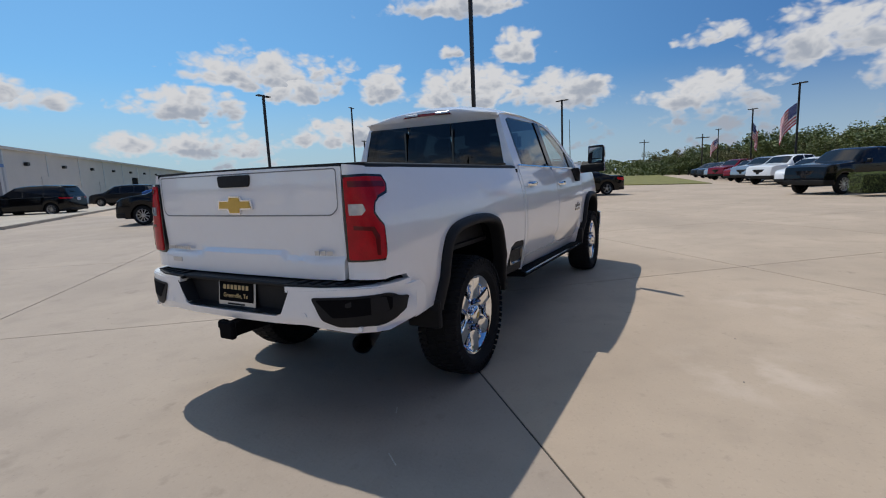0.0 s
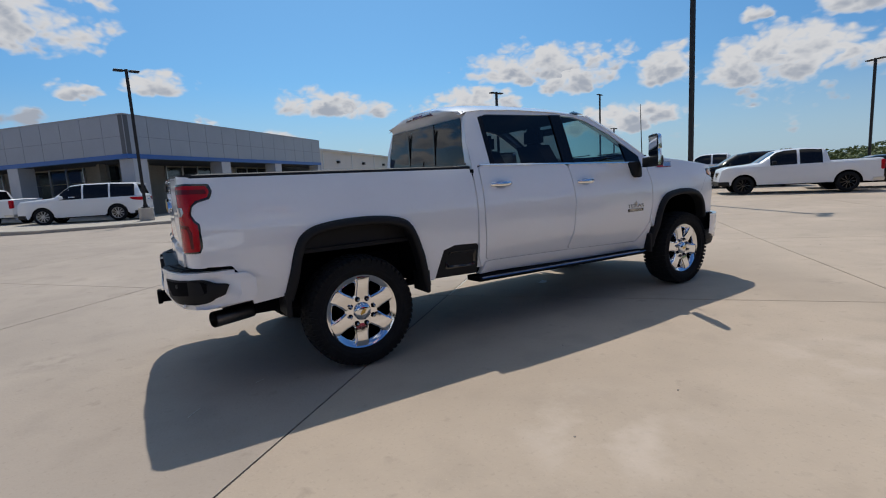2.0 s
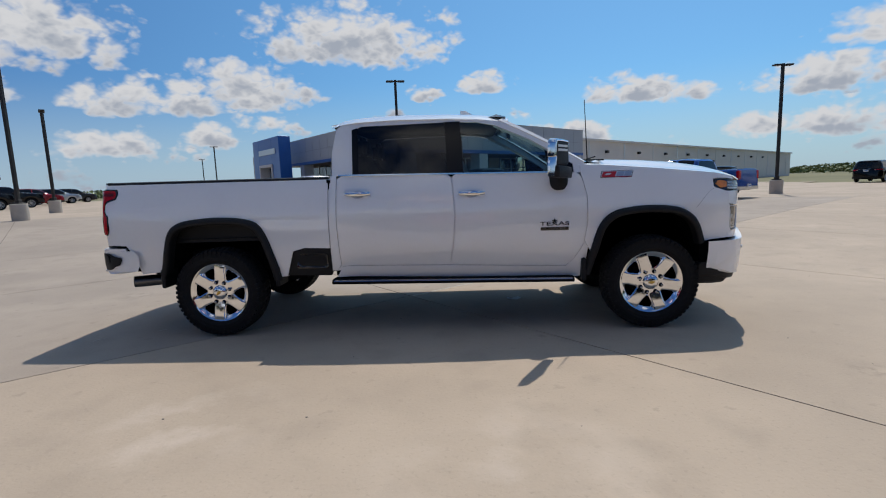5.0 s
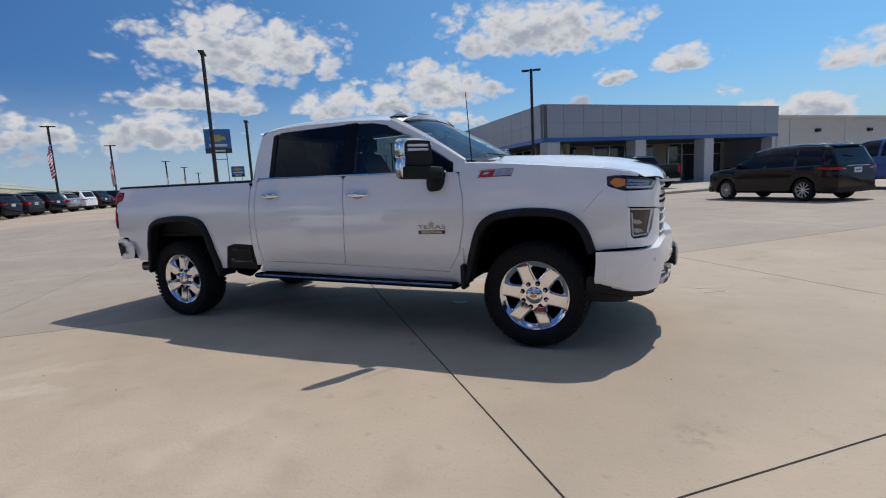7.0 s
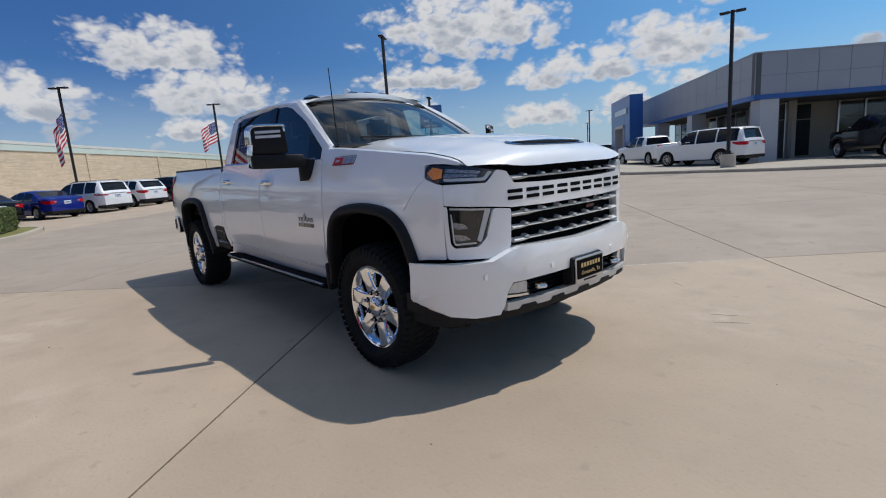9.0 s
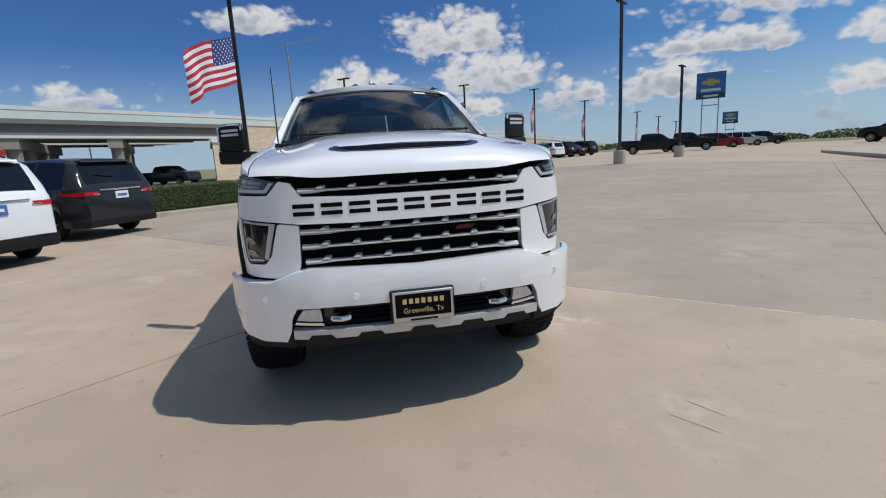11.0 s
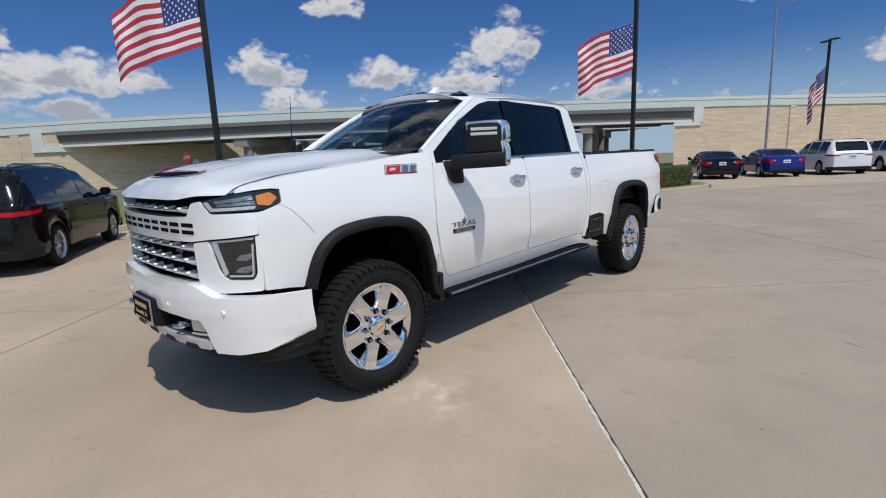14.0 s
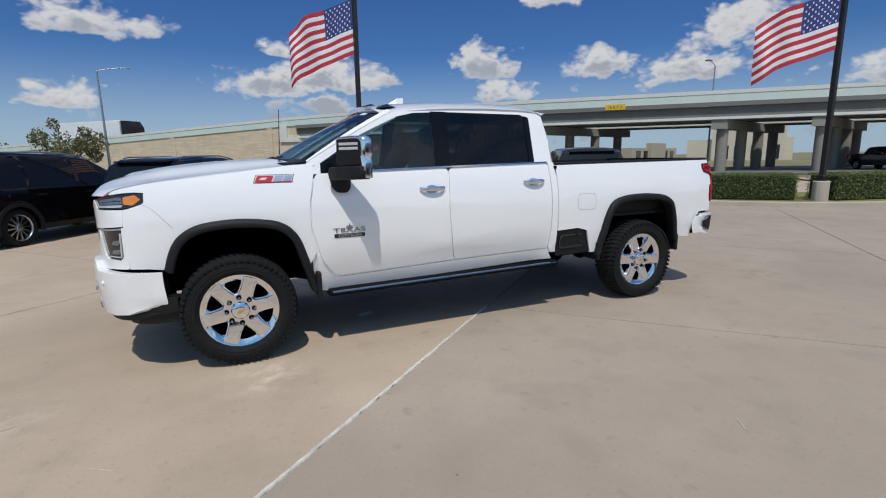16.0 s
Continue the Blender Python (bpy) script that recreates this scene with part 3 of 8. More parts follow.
REAR_CUT, FRONT_CUT = shrink(REAR_ARCH, 0.02, (0.03, 0.5)), shrink(FRONT_ARCH, 0.02, (4.0, 0.5))
DOOR_REAR = fillet([(1.192, belt(1.19)), (1.186, 1.0), (1.20, 0.652), (2.205, 0.632), (2.245, 0.80), (2.272, 1.1), (2.245, belt(2.25))], 0.05, 4)
DOOR_FRONT = fillet([(2.257, belt(2.26)), (2.284, 1.1), (2.257, 0.80), (2.217, 0.632), (3.28, 0.592), (3.40, 0.76), (3.458, 1.0), (3.455, 1.22), (3.405, belt(3.4))], 0.04, 4)
BEDSIDE = [(-1.045, 1.475), (-1.05, 1.2), (-1.05, 0.905), (-0.87, 0.895), (-0.80, 0.80), (-0.755, 0.615)] + REAR_CUT[2:-2] + [(0.60, 0.555), (0.665, 0.56), (0.745, 0.80), (0.86, 0.83), (1.098, 0.82), (1.102, 1.455)]
FENDER = [(3.417, belt(3.4) + 0.07), (3.417, belt(3.4)), (3.467, 1.22), (3.470, 1.0), (3.44, 0.82)] + FRONT_CUT[4:-1] + [(4.52, 0.785), (4.60, 0.797), (4.722, 0.803), (4.724, 0.87), (4.734, 1.10), (4.722, 1.222), (4.69, 1.228), (4.605, 1.256), (4.588, 1.268), (4.585, 1.335), (4.64, 1.340), (4.72, 1.336), (4.818, 1.324), (4.812, 1.338), (4.74, 1.362), (4.60, 1.390), (4.1, 1.447), (3.6, 1.497)]
PILLAR = [(1.118, belt(1.12)), (1.112, 0.70), (1.15, 0.60), (1.188, 0.66), (1.174, 1.0), (1.180, belt(1.18))]
ROCKER = [(1.14, 0.535), (1.20, 0.636), (1.26, 0.640), (2.205, 0.620), (3.285, 0.579), (3.36, 0.66), (3.44, 0.80), (3.43, 0.49), (3.35, 0.470)]
for s in (-1, 1):
    bm = bmesh.new()
    panel(bm, BEDSIDE, side(s), inward(s, 0.05))
    part("bed_side", bm, WHITE, truck)
    bm = bmesh.new()
    panel(bm, FENDER, wing(s), lambda p: Vector((-0.03 if p.x > 4.62 else 0.0, -s * 0.03, 0)), 0.06)
    part("fender", bm, WHITE, truck)
    bm = bmesh.new()
    panel(bm, PILLAR, side(s), inward(s, 0.05))
    panel(bm, ROCKER, side(s), inward(s, 0.08))
    part("cab_side", bm, WHITE, truck)
    bm = bmesh.new()
    panel(bm, [(1.10, 1.46), (1.10, 0.6), (3.45, 0.52), (3.48, 0.8), (3.46, 1.40)], lambda x, z: (x, s * (flank(x, z) - 0.02), z), inward(s, 0.04))
    part("door_frame", bm, WHITE, truck)
    for name, outline, hx, hz in (("rear_door", DOOR_REAR, 1.385, 1.305), ("front_door", DOOR_FRONT, 2.432, 1.278)):
        bm = bmesh.new()
        panel(bm, outline, side(s), inward(s, 0.025))
        door = part(name, bm, WHITE, truck)
        # pull handle with its cup
        bm = bmesh.new()
        y = flank(hx, hz)
        ring = []
        for k in range(9):
            t = k / 8 - 0.5
            x, r = hx + t * 0.235, 0.016 + 0.006 * math.cos(t * math.pi)
            off = 0.008 + 0.034 * (1 - (2 * abs(t)) ** 3)
            ring.append([(x, s * (y + off + 0.010 * math.cos(a)), hz + 0.006 + r * math.sin(a)) for a in (2 * math.pi * i / 10 for i in range(10))])
        loft(bm, ring)
        part("handle", bm, CHROME, door, "chrome pull handle")
        bm = bmesh.new()
        panel(bm, [(hx + 0.062 * math.cos(a), hz + 0.036 * math.sin(a)) for a in (2 * math.pi * i / 16 for i in range(16))], lambda x, z: (x, s * (flank(x, z) + 0.004), z), inward(s, 0.01))
        part("handle_cup", bm, SATIN, door)
    # the gap's dark jamb between cab and bed
    bm = bmesh.new()
    box(bm, 1.09, 1.125, s * 0.80, s * 0.90, 0.6, 1.45)
    part("cab_gap", bm, UNDER, truck)
    # rail cap along the bed
    bm = bmesh.new()
    rings = []
    for k in range(13):
        x = -1.05 + 2.15 * k / 12
        z = 1.478 - 0.018 * k / 12
        y = flank(x, z) + 0.002
        rings.append([(x, s * y, z - 0.004), (x, s * (y - 0.006), z + 0.014), (x, s * (y - 0.03), z + 0.022), (x, s * (y - 0.085), z + 0.02), (x, s * (y - 0.09), z - 0.05), (x, s * (y - 0.05), z - 0.05)])
    loft(bm, rings)
    part("bed_rail_cap", bm, BLACKP, truck)
    # flares
    for name, arch, c in (("rear_flare", REAR_ARCH, (0.03, 0.55)), ("front_flare", FRONT_ARCH, (4.0, 0.55))):
        rings = []
        for i, p in enumerate(arch):
            n = (Vector(p) - Vector(c)).normalized()
            ring = []
            for d, off in ((0.004, -0.03), (0.006, 0.012), (-0.004, 0.034), (-0.022, 0.045), (-0.046, 0.048), (-0.058, 0.038), (-0.062, 0.01), (-0.062, -0.06)):
                q = Vector(p) + n * d
                ring.append((q.x, s * (flank(p[0], max(p[1], 0.62)) + off), q.y))
            rings.append(ring)
        bm = bmesh.new()
        loft(bm, rings)
        part(name, bm, BLACKP, truck, "black plastic wheel-arch flare", sharp=1.0)
    # splash guards
    for x, y0, z0 in ((-0.53, 0.74, 0.48), (3.44, 0.86, 0.45), (0.585, 0.74, 0.47)):
        bm = bmesh.new()
        box(bm, x - 0.025, x + 0.015, s * y0, s * 0.975, z0, 0.66, 0.010)
        part("splash_guard", bm, BLACKP, truck)
    # wheel wells
    for cx, arch in ((0.02, REAR_ARCH), (4.0, FRONT_ARCH)):
        rings = []
        for y in (0.93, 0.52):
            rings.append([(p[0], s * y, p[1]) for p in shrink(arch, 0.03, (cx, 0.5))])
        bm = bmesh.new()
        loft(bm, rings, closed=False)
        bm.faces.new([bm.verts.new((p[0], s * 0.52, p[1])) for p in shrink(arch, 0.03, (cx, 0.5))])
        part("wheel_well", bm, UNDER, truck)
    # unseen boxes added to keep sun from leaking between bumper and wheel well
    bm = bmesh.new()
    box(bm, 4.50, 4.66, s * 0.42, s * 0.88, 0.45, 0.82, 0.02)
    box(bm, 4.64, 4.84, s * 0.42, s * 0.82, 0.46, 0.78, 0.02)
    part("bumper_light_block", bm, UNDER, truck)
    # black cut-out ahead of the rear wheel, with its bed step
    bm = bmesh.new()
    panel(bm, fillet([(0.66, 0.565), (0.742, 0.80), (0.86, 0.828), (1.10, 0.818), (1.10, 0.555)], 0.03), lambda x, z: (x, s * (flank(x, z) - 0.012), z), inward(s, 0.02))
    part("lower_bed_cladding", bm, BLACKP, truck)
    bm = bmesh.new()
    panel(bm, fillet([(0.76, 0.63), (0.80, 0.775), (1.07, 0.775), (1.07, 0.63)], 0.03), lambda x, z: (x, s * (flank(x, z) - 0.03 if 0.65 < z < 0.76 and 0.78 < x < 1.05 else flank(x, z) - 0.002), z), inward(s, 0.02), step=0.05)
    part("bed_step", bm, GLOSSB, truck, "black side step pocket")
    # running board with a bright strip
    bm = bmesh.new()
    loft(bm, [[(x, s * a, zz - 0.03 * (x - 1.1) / 2.25) for a, zz in ((0.76, 0.512), (0.94, 0.520), (0.965, 0.510), (0.972, 0.494), (0.955, 0.474), (0.76, 0.466))] for x in (1.10, 1.14, 2.2, 3.30, 3.35)])
    board = part("running_board", bm, BOARD, truck, "black power running board")
    bm = bmesh.new()
    loft(bm, [[(x, s * a, zz - 0.03 * (x - 1.1) / 2.25) for a, zz in ((0.958, 0.516), (0.970, 0.510), (0.973, 0.502), (0.961, 0.506))] for x in (1.12, 2.2, 3.33)])
    part("bright_strip", bm, DARKCHROME, board, "bright metal strip")
    bm = bmesh.new()
    loft(bm, [[(x, s * (flank(x, zz) + o), zz) for zz, o in ((belt(x) + 0.001, 0.012), (belt(x) + 0.014, 0.006), (belt(x) + 0.014, -0.02), (belt(x), -0.02))] for x in (1.20, 1.8, 2.24, 2.8, 3.30)])
    part("belt_molding", bm, CHROME, truck, "thin chrome belt molding")


# ---- cab top ----
def slope(z):
    """Half width of the greenhouse."""
    return 0.873 - (z - 1.465) * 0.335 - 0.10 * max(0, z - 1.86) ** 1.5


def gside(s, off=0.0):
    return lambda x, z: (x, s * (slope(z) + off), z)


ROOFLINE = [(1.13, 1.955), (1.2, 1.985), (1.35, 2.005), (1.76, 2.015), (2.2, 2.005), (2.5, 1.985), (2.68, 1.962), (2.76, 1.945)]
WIN_REAR = fillet([(1.345, belt(1.35) + 0.012), (1.325, 1.90), (1.40, 1.935), (2.20, 1.945), (2.225, belt(2.2) + 0.012)], 0.035, 4)
WIN_FRONT = fillet([(2.345, belt(2.35) + 0.012), (2.325, 1.94), (2.50, 1.93), (2.66, 1.895), (2.97, 1.750), (3.345, 1.510), (3.35, belt(3.35) + 0.012)], 0.02, 4)
for s in (-1, 1):
    # frame ring built as strips so that the windows are true holes
    bm = bmesh.new()
    top = [(1.165, 1.915), (1.22, 1.965), (1.4, 1.985), (1.76, 1.992), (2.2, 1.985), (2.5, 1.965), (2.70, 1.938), (2.95, 1.815), (3.2, 1.675), (3.46, 1.52), (3.46, 1.43)]
    panel(bm, [(1.135, belt(1.13)), (1.13, 1.70)] + top[:3] + [(1.40, 1.94), (1.335, 1.905), (1.335, belt(1.33))], gside(s), inward(s, 0.05))
    panel(bm, top[2:7] + [(2.66, 1.90), (2.5, 1.935), (2.2, 1.948), (1.4, 1.94)], gside(s), inward(s, 0.05))
    panel(bm, top[6:] + [(3.36, belt(3.36)), (3.355, 1.515), (2.98, 1.755), (2.66, 1.90)], gside(s), inward(s, 0.05))
    part("window_frame", bm, WHITE, truck)
    for run, off in (([(2.215, belt(2.2)), (2.195, 1.95), (2.34, 1.95), (2.36, belt(2.36))], 0.004), ([(1.33, belt(1.33)), (1.315, 1.91), (1.365, 1.93), (1.385, belt(1.39))], 0.001), ([(3.14, belt(3.14)), (3.11, 1.650), (3.352, 1.512), (3.352, belt(3.35))], 0.003)):
        bm = bmesh.new()
        panel(bm, run, gside(s, off), inward(s, 0.025))
        part("door_pillar", bm, TRIM, truck, "gloss black pillar trim")
    for nm, outline, gm in (("rear_window_glass", WIN_REAR, SIDEGLASS), ("front_window_glass", WIN_FRONT, FRONTGLASS)):
        bm = bmesh.new()
        panel(bm, outline, gside(s, -0.006), inward(s, 0.004))
        part(nm, bm, gm, truck, "dark tinted side glass" if gm is SIDEGLASS else "clear side glass")
# roof skin
bm = bmesh.new()
rings = []
for k in range(21):
    x = 1.12 + 1.66 * k / 20
    ze = lerp_list(x, ROOFLINE)
    w = slope(1.96) - 0.004 - (0.03 * max(0, (x - 2.5) / 0.28) ** 2)
    ring = []
    for i in range(17):
        t = i / 16 * 2 - 1
        e = abs(t)
        drop = 0.028 * e ** 6
        z = ze + 0.085 * (1 - e * e) - drop - 0.012 * 0
        z += -0.006 * math.exp(-((e - 0.45) / 0.05) ** 2)
        ring.append((x + 0.06 * (1 - t * t) * (k / 20) ** 2, t * (w + 0.012), z))
    rings.append(ring)
# the header above the glass
rings.append([(2.835 - 0.10 * t * t + 0.012, t * 0.685, 2.005 - 0.05 * t * t) for t in (-1 + i / 8 for i in range(17))])
rings.append([(2.835 - 0.10 * t * t + 0.012, t * 0.665, 1.985 - 0.05 * t * t) for t in (-1 + i / 8 for i in range(17))])
loft(bm, rings, closed=False)
part("roof", bm, WHITE, truck)
bm = bmesh.new()
loft(bm, [[(x, t * (slope(1.9) - 0.05), lerp_list(x, ROOFLINE) - 0.035) for t in (-1, -0.5, 0, 0.5, 1)] for x in (1.2, 1.8, 2.4, 2.72)], closed=False)
part("headliner", bm, CABIN, truck)


def shield(u, v):
    """The windshield: u across from -1 to 1, v up from 0 to 1."""
    wb, wt = 0.80, 0.655
    y = u * (wb + (wt - wb) * v)
    x = (3.70 - 0.28 * u * u) * (1 - v) + (2.83 - 0.10 * u * u) * v
    z = 1.515 * (1 - v) + (1.985 - 0.045 * u * u) * v + 0.035 * v * (1 - v) * 4 * 0.6
    return Vector((x, y, z))


bm = bmesh.new()
loft(bm, [[shield(-1 + 2 * i / 16, j / 8) for i in range(17)] for j in range(9)], closed=False)
part("windshield", bm, SHIELDGLASS, truck, "clear windshield reflecting sky", sharp=3)
bm = bmesh.new()
for s in (-1, 1):
    loft(bm, [[shield(s * 0.965, v) + Vector((0.0, 0, 0.003)), shield(s * 1.0, v) + Vector((0.004, 0, 0.004)), shield(s, v) + Vector((-0.02, s * 0.03, -0.03))] for v in (0, 0.25, 0.5, 0.75, 1.0)], closed=False)
loft(bm, [[shield(-1 + 2 * i / 12, v) + Vector((0.002, 0, 0.004)) for i in range(13)] for v in (0.95, 1.0)], closed=False)
loft(bm, [[shield(-1 + 2 * i / 12, v) + Vector((0.003, 0, 0.004)) for i in range(13)] for v in (0.0, 0.06)], closed=False)
part("windshield_border", bm, GLOSSB, truck, "black glass border", sharp=3)
for s in (-1, 1):
    # A pillars
    bm = bmesh.new()
    rings = []
    for k in range(9):
        v = k / 8
        p = shield(s, v)
        q = Vector((3.46 - 0.76 * v, s * slope(1.52 + 0.42 * v), 1.52 + 0.42 * v + 0.012 * math.sin(v * math.pi)))
        rings.append([p + Vector((0.01, 0, 0.006)), p * 0.5 + q * 0.5 + Vector((0.02, s * 0.008, 0.022)), q + Vector((0, 0, 0.008)), q + Vector((-0.05, -s * 0.03, -0.05)), p + Vector((-0.05, -s * 0.02, -0.03))])
    loft(bm, rings)
    part("windshield_pillar", bm, WHITE, truck)
    # wiper
    bm = bmesh.new()
    a, b = Vector((3.68, 0.05 + 0.55 * (s < 0) - 0.05, 1.555)), Vector((3.55, s * 0.62, 1.575))
    y0 = 0.1 if s > 0 else -0.62
    rod(bm, (3.69, y0, 1.548), (3.62, y0 + 0.55, 1.572), 0.008, seg=6)
    rod(bm, (3.60, y0 - 0.05, 1.578), (3.645, y0 + 0.5, 1.572), 0.006, seg=6)
    part("wiper", bm, BLACKP, truck)
# cowl under the glass
bm = bmesh.new()
loft(bm, [[(3.72 - 0.28 * u * u + d, u * 0.82, zz) for u in (-1, -0.6, -0.2, 0.2, 0.6, 1)] for d, zz in ((-0.03, 1.515), (0.02, 1.528), (0.10, 1.522), (0.14, 1.48))], closed=False)
part("cowl", bm, BLACKP, truck)
# back of the cab
bm = bmesh.new()
loft(bm, [[(1.13 + d, t * w, z) for t in (-1, -0.6, 0, 0.6, 1)] for d, w, z in ((0.0, 0.87, 0.75), (-0.006, 0.872, 1.30), (-0.008, 0.865, 1.505))], closed=False)
for s in (-1, 1):
    loft(bm, [[(1.122, s * 0.868, 1.49), (1.122, s * 0.775, 1.49), (1.15, s * 0.775, 1.49)], [(1.13, s * 0.79, 1.72), (1.13, s * 0.735, 1.72), (1.15, s * 0.73, 1.72)], [(1.165, s * 0.728, 1.91), (1.168, s * 0.69, 1.905), (1.18, s * 0.69, 1.9)], [(1.18, s * 0.70, 1.97), (1.18, s * 0.66, 1.96), (1.2, s * 0.66, 1.95)]], closed=False)
loft(bm, [[(1.168, t * 0.705, 1.905) for t in (-1, -0.5, 0, 0.5, 1)], [(1.145, t * 0.71, 1.945) for t in (-1, -0.5, 0, 0.5, 1)], [(1.115, t * 0.715, 1.958 + 0.055 * (1 - t * t)) for t in (-1, -0.5, 0, 0.5, 1)], [(1.122, t * 0.712, 1.957 + 0.088 * (1 - t * t)) for t in (-1, -0.5, 0, 0.5, 1)]], closed=False)
part("cab_back", bm, WHITE, truck, sharp=1.2)
for y0, y1 in ((-0.775, -0.27), (-0.255, 0.255), (0.27, 0.775)):
    bm = bmesh.new()
    f = lambda y, z: y * (1 - 0.11 * (z - 1.5) / 0.4)
    loft(bm, [[(1.122 + 0.10 * (z - 1.5) ** 1.4 + d, f(y, z), z) for y, d in ((y0, 0), (y1, 0), (y1, 0.006), (y0, 0.006))] for z in (1.50, 1.6, 1.7, 1.8, 1.907)])
    part("back_window_pane", bm, SIDEGLASS, truck, "dark sliding rear-window pane")
bm = bmesh.new()
for y in (-0.262, 0.262):
    box(bm, 1.118, 1.135, y - 0.01, y + 0.01, 1.50, 1.85, 0.002)
box(bm, 1.112, 1.13, -0.79, 0.79, 1.492, 1.508, 0.002)
part("back_window_frame", bm, GLOSSB, truck)
bm = bmesh.new()
panel(bm, fillet([(-0.27, 1.955), (-0.22, 1.99), (0.22, 1.99), (0.27, 1.955)], 0.01), lambda y, z: (1.104 + (z - 1.955) * 0.5, y, z + 0.028 + 0.01 * (1 - (y / 0.3) ** 2)), Vector((0.03, 0, 0)))
stop = part("high_stop_lamp", bm, DKRED, truck, "dark red high stop lamp")
for y in (-0.17, 0.17):
    bm = bmesh.new()
    box(bm, 1.102, 1.125, y - 0.07, y + 0.07, 1.998, 2.018, 0.003)
    part("cargo_lamp", bm, CLEARLENS, stop)
# cab roof marker lamps and antenna fin
for y in (-0.56, -0.16, 0.0, 0.16, 0.56):
    bm = bmesh.new()
    x = 2.76 - 0.1 * y * y
    z = lerp_list(x, ROOFLINE) + 0.085 * (1 - (y / 0.72) ** 2) + 0.008
    loft(bm, [[(x - 0.10, y - 0.05, z - 0.005), (x - 0.10, y + 0.05, z - 0.005), (x - 0.12, y, z + 0.002)], [(x - 0.04, y - 0.065, z - 0.005), (x - 0.04, y + 0.065, z - 0.005), (x - 0.04, y, z + 0.026)], [(x + 0.05, y - 0.055, z - 0.012), (x + 0.05, y + 0.055, z - 0.012), (x + 0.045, y, z + 0.004)]])
    part("roof_marker_lamp", bm, SMOKELENS, truck)
bm = bmesh.new()
loft(bm, [[(2.44 + a, -0.035 + w, z) for a, w, z in ((0.09, 0.035, 2.06), (0.0, 0.0, 2.06), (-0.1, 0.035, 2.06), (0.0, 0.07, 2.06))], [(2.40 + a, -0.012 + w, z) for a, w, z in ((0.03, 0.012, 2.125), (0.0, 0.0, 2.14), (-0.06, 0.012, 2.145), (0.0, 0.024, 2.14))]])
part("roof_fin", bm, WHITE, truck)
bm = bmesh.new()
rod(bm, (3.50, -0.80, 1.50), (3.47, -0.80, 2.08), 0.006, 0.003, 6)
rod(bm, (3.50, -0.80, 1.49), (3.50, -0.80, 1.525), 0.018, 0.012, 10)
part("mast_antenna", bm, BLACKP, truck)


# ---- hood and nose ----
def nose(y):
    """Front of the hood line by half width."""
    return lerp_list(abs(y), [(0, 4.995), (0.4, 4.975), (0.6, 4.945), (0.72, 4.90), (0.80, 4.84), (0.86, 4.76)])


def hoodz(t, y):
    """Height of the hood, t from cowl (0) to lip (1)."""
    mid = lerp_list(t, [(0, 1.555), (0.3, 1.535), (0.6, 1.495), (0.8, 1.446), (0.92, 1.398), (0.97, 1.362), (0.99, 1.328), (1.0, 1.288)])
    edge = lerp_list(t, [(0, 1.512), (0.3, 1.475), (0.6, 1.435), (0.8, 1.405), (0.92, 1.372), (0.97, 1.348), (1.0, 1.318)])
    e = min(1.0, abs(y) / 0.80)
    w = 1 / (1 + math.exp((e - 0.70) * 16))
    return edge + (mid - edge) * w + 0.008 * math.cos(y * 2)


bm = bmesh.new()
rings = []
for k in range(25):
    t = k / 24
    t = 1 - (1 - t) ** 1.5
    ring = []
    for i in range(33):
        y = -0.80 + 1.60 * i / 32
        x0 = 3.80 - 0.42 * (y / 0.8) ** 2
        ring.append((x0 + (nose(y) - x0) * t, y, hoodz(t, y)))
    rings.append(ring)
loft(bm, rings, closed=False)
hood = part("hood", bm, WHITE, truck, sharp=1.0)
# shoulder between hood and fender
for s in (-1, 1):
    bm = bmesh.new()
    rings = []
    for k in range(25):
        t = k / 24
        q = 3.40 + 1.412 * t
        zf = lerp_list(q, [(3.40, 1.50), (3.6, 1.497), (4.1, 1.447), (4.60, 1.390), (4.74, 1.362), (4.812, 1.338)])
        low = Vector(wing(s)(q, zf))
        top = Vector((3.38 + (nose(0.8) - 3.38) * t, s * 0.806, hoodz(t, 0.80) - 0.003))
        rings.append([low * (1 - a) + top * a + Vector((0, 0, 0.012 * math.sin(a * math.pi) * (1 - t * t))) for a in (0, 0.25, 0.5, 0.75, 1)])
    loft(bm, rings, closed=False)
    part("fender_top", bm, WHITE, truck, sharp=1.2)
    bm = bmesh.new()
    rows_ = []
    for k in range(29):
        t = k / 28
        x = (3.38 + (nose(0.8) - 3.38) * t)
        rows_.append([(x, s * 0.8005, hoodz(t, 0.80) + 0.0012), (x, s * 0.8055, hoodz(t, 0.80) + 0.0005)])
    loft(bm, rows_, closed=False)
    part("hood_gap", bm, UNDER, truck)
# scoop
def hood_at(x, y, out):
    """Point on the hood by its plan place, lifted by out."""
    x0 = 3.80 - 0.42 * (y / 0.8) ** 2
    return (x, y, hoodz((x - x0) / (nose(y) - x0), y) + out)


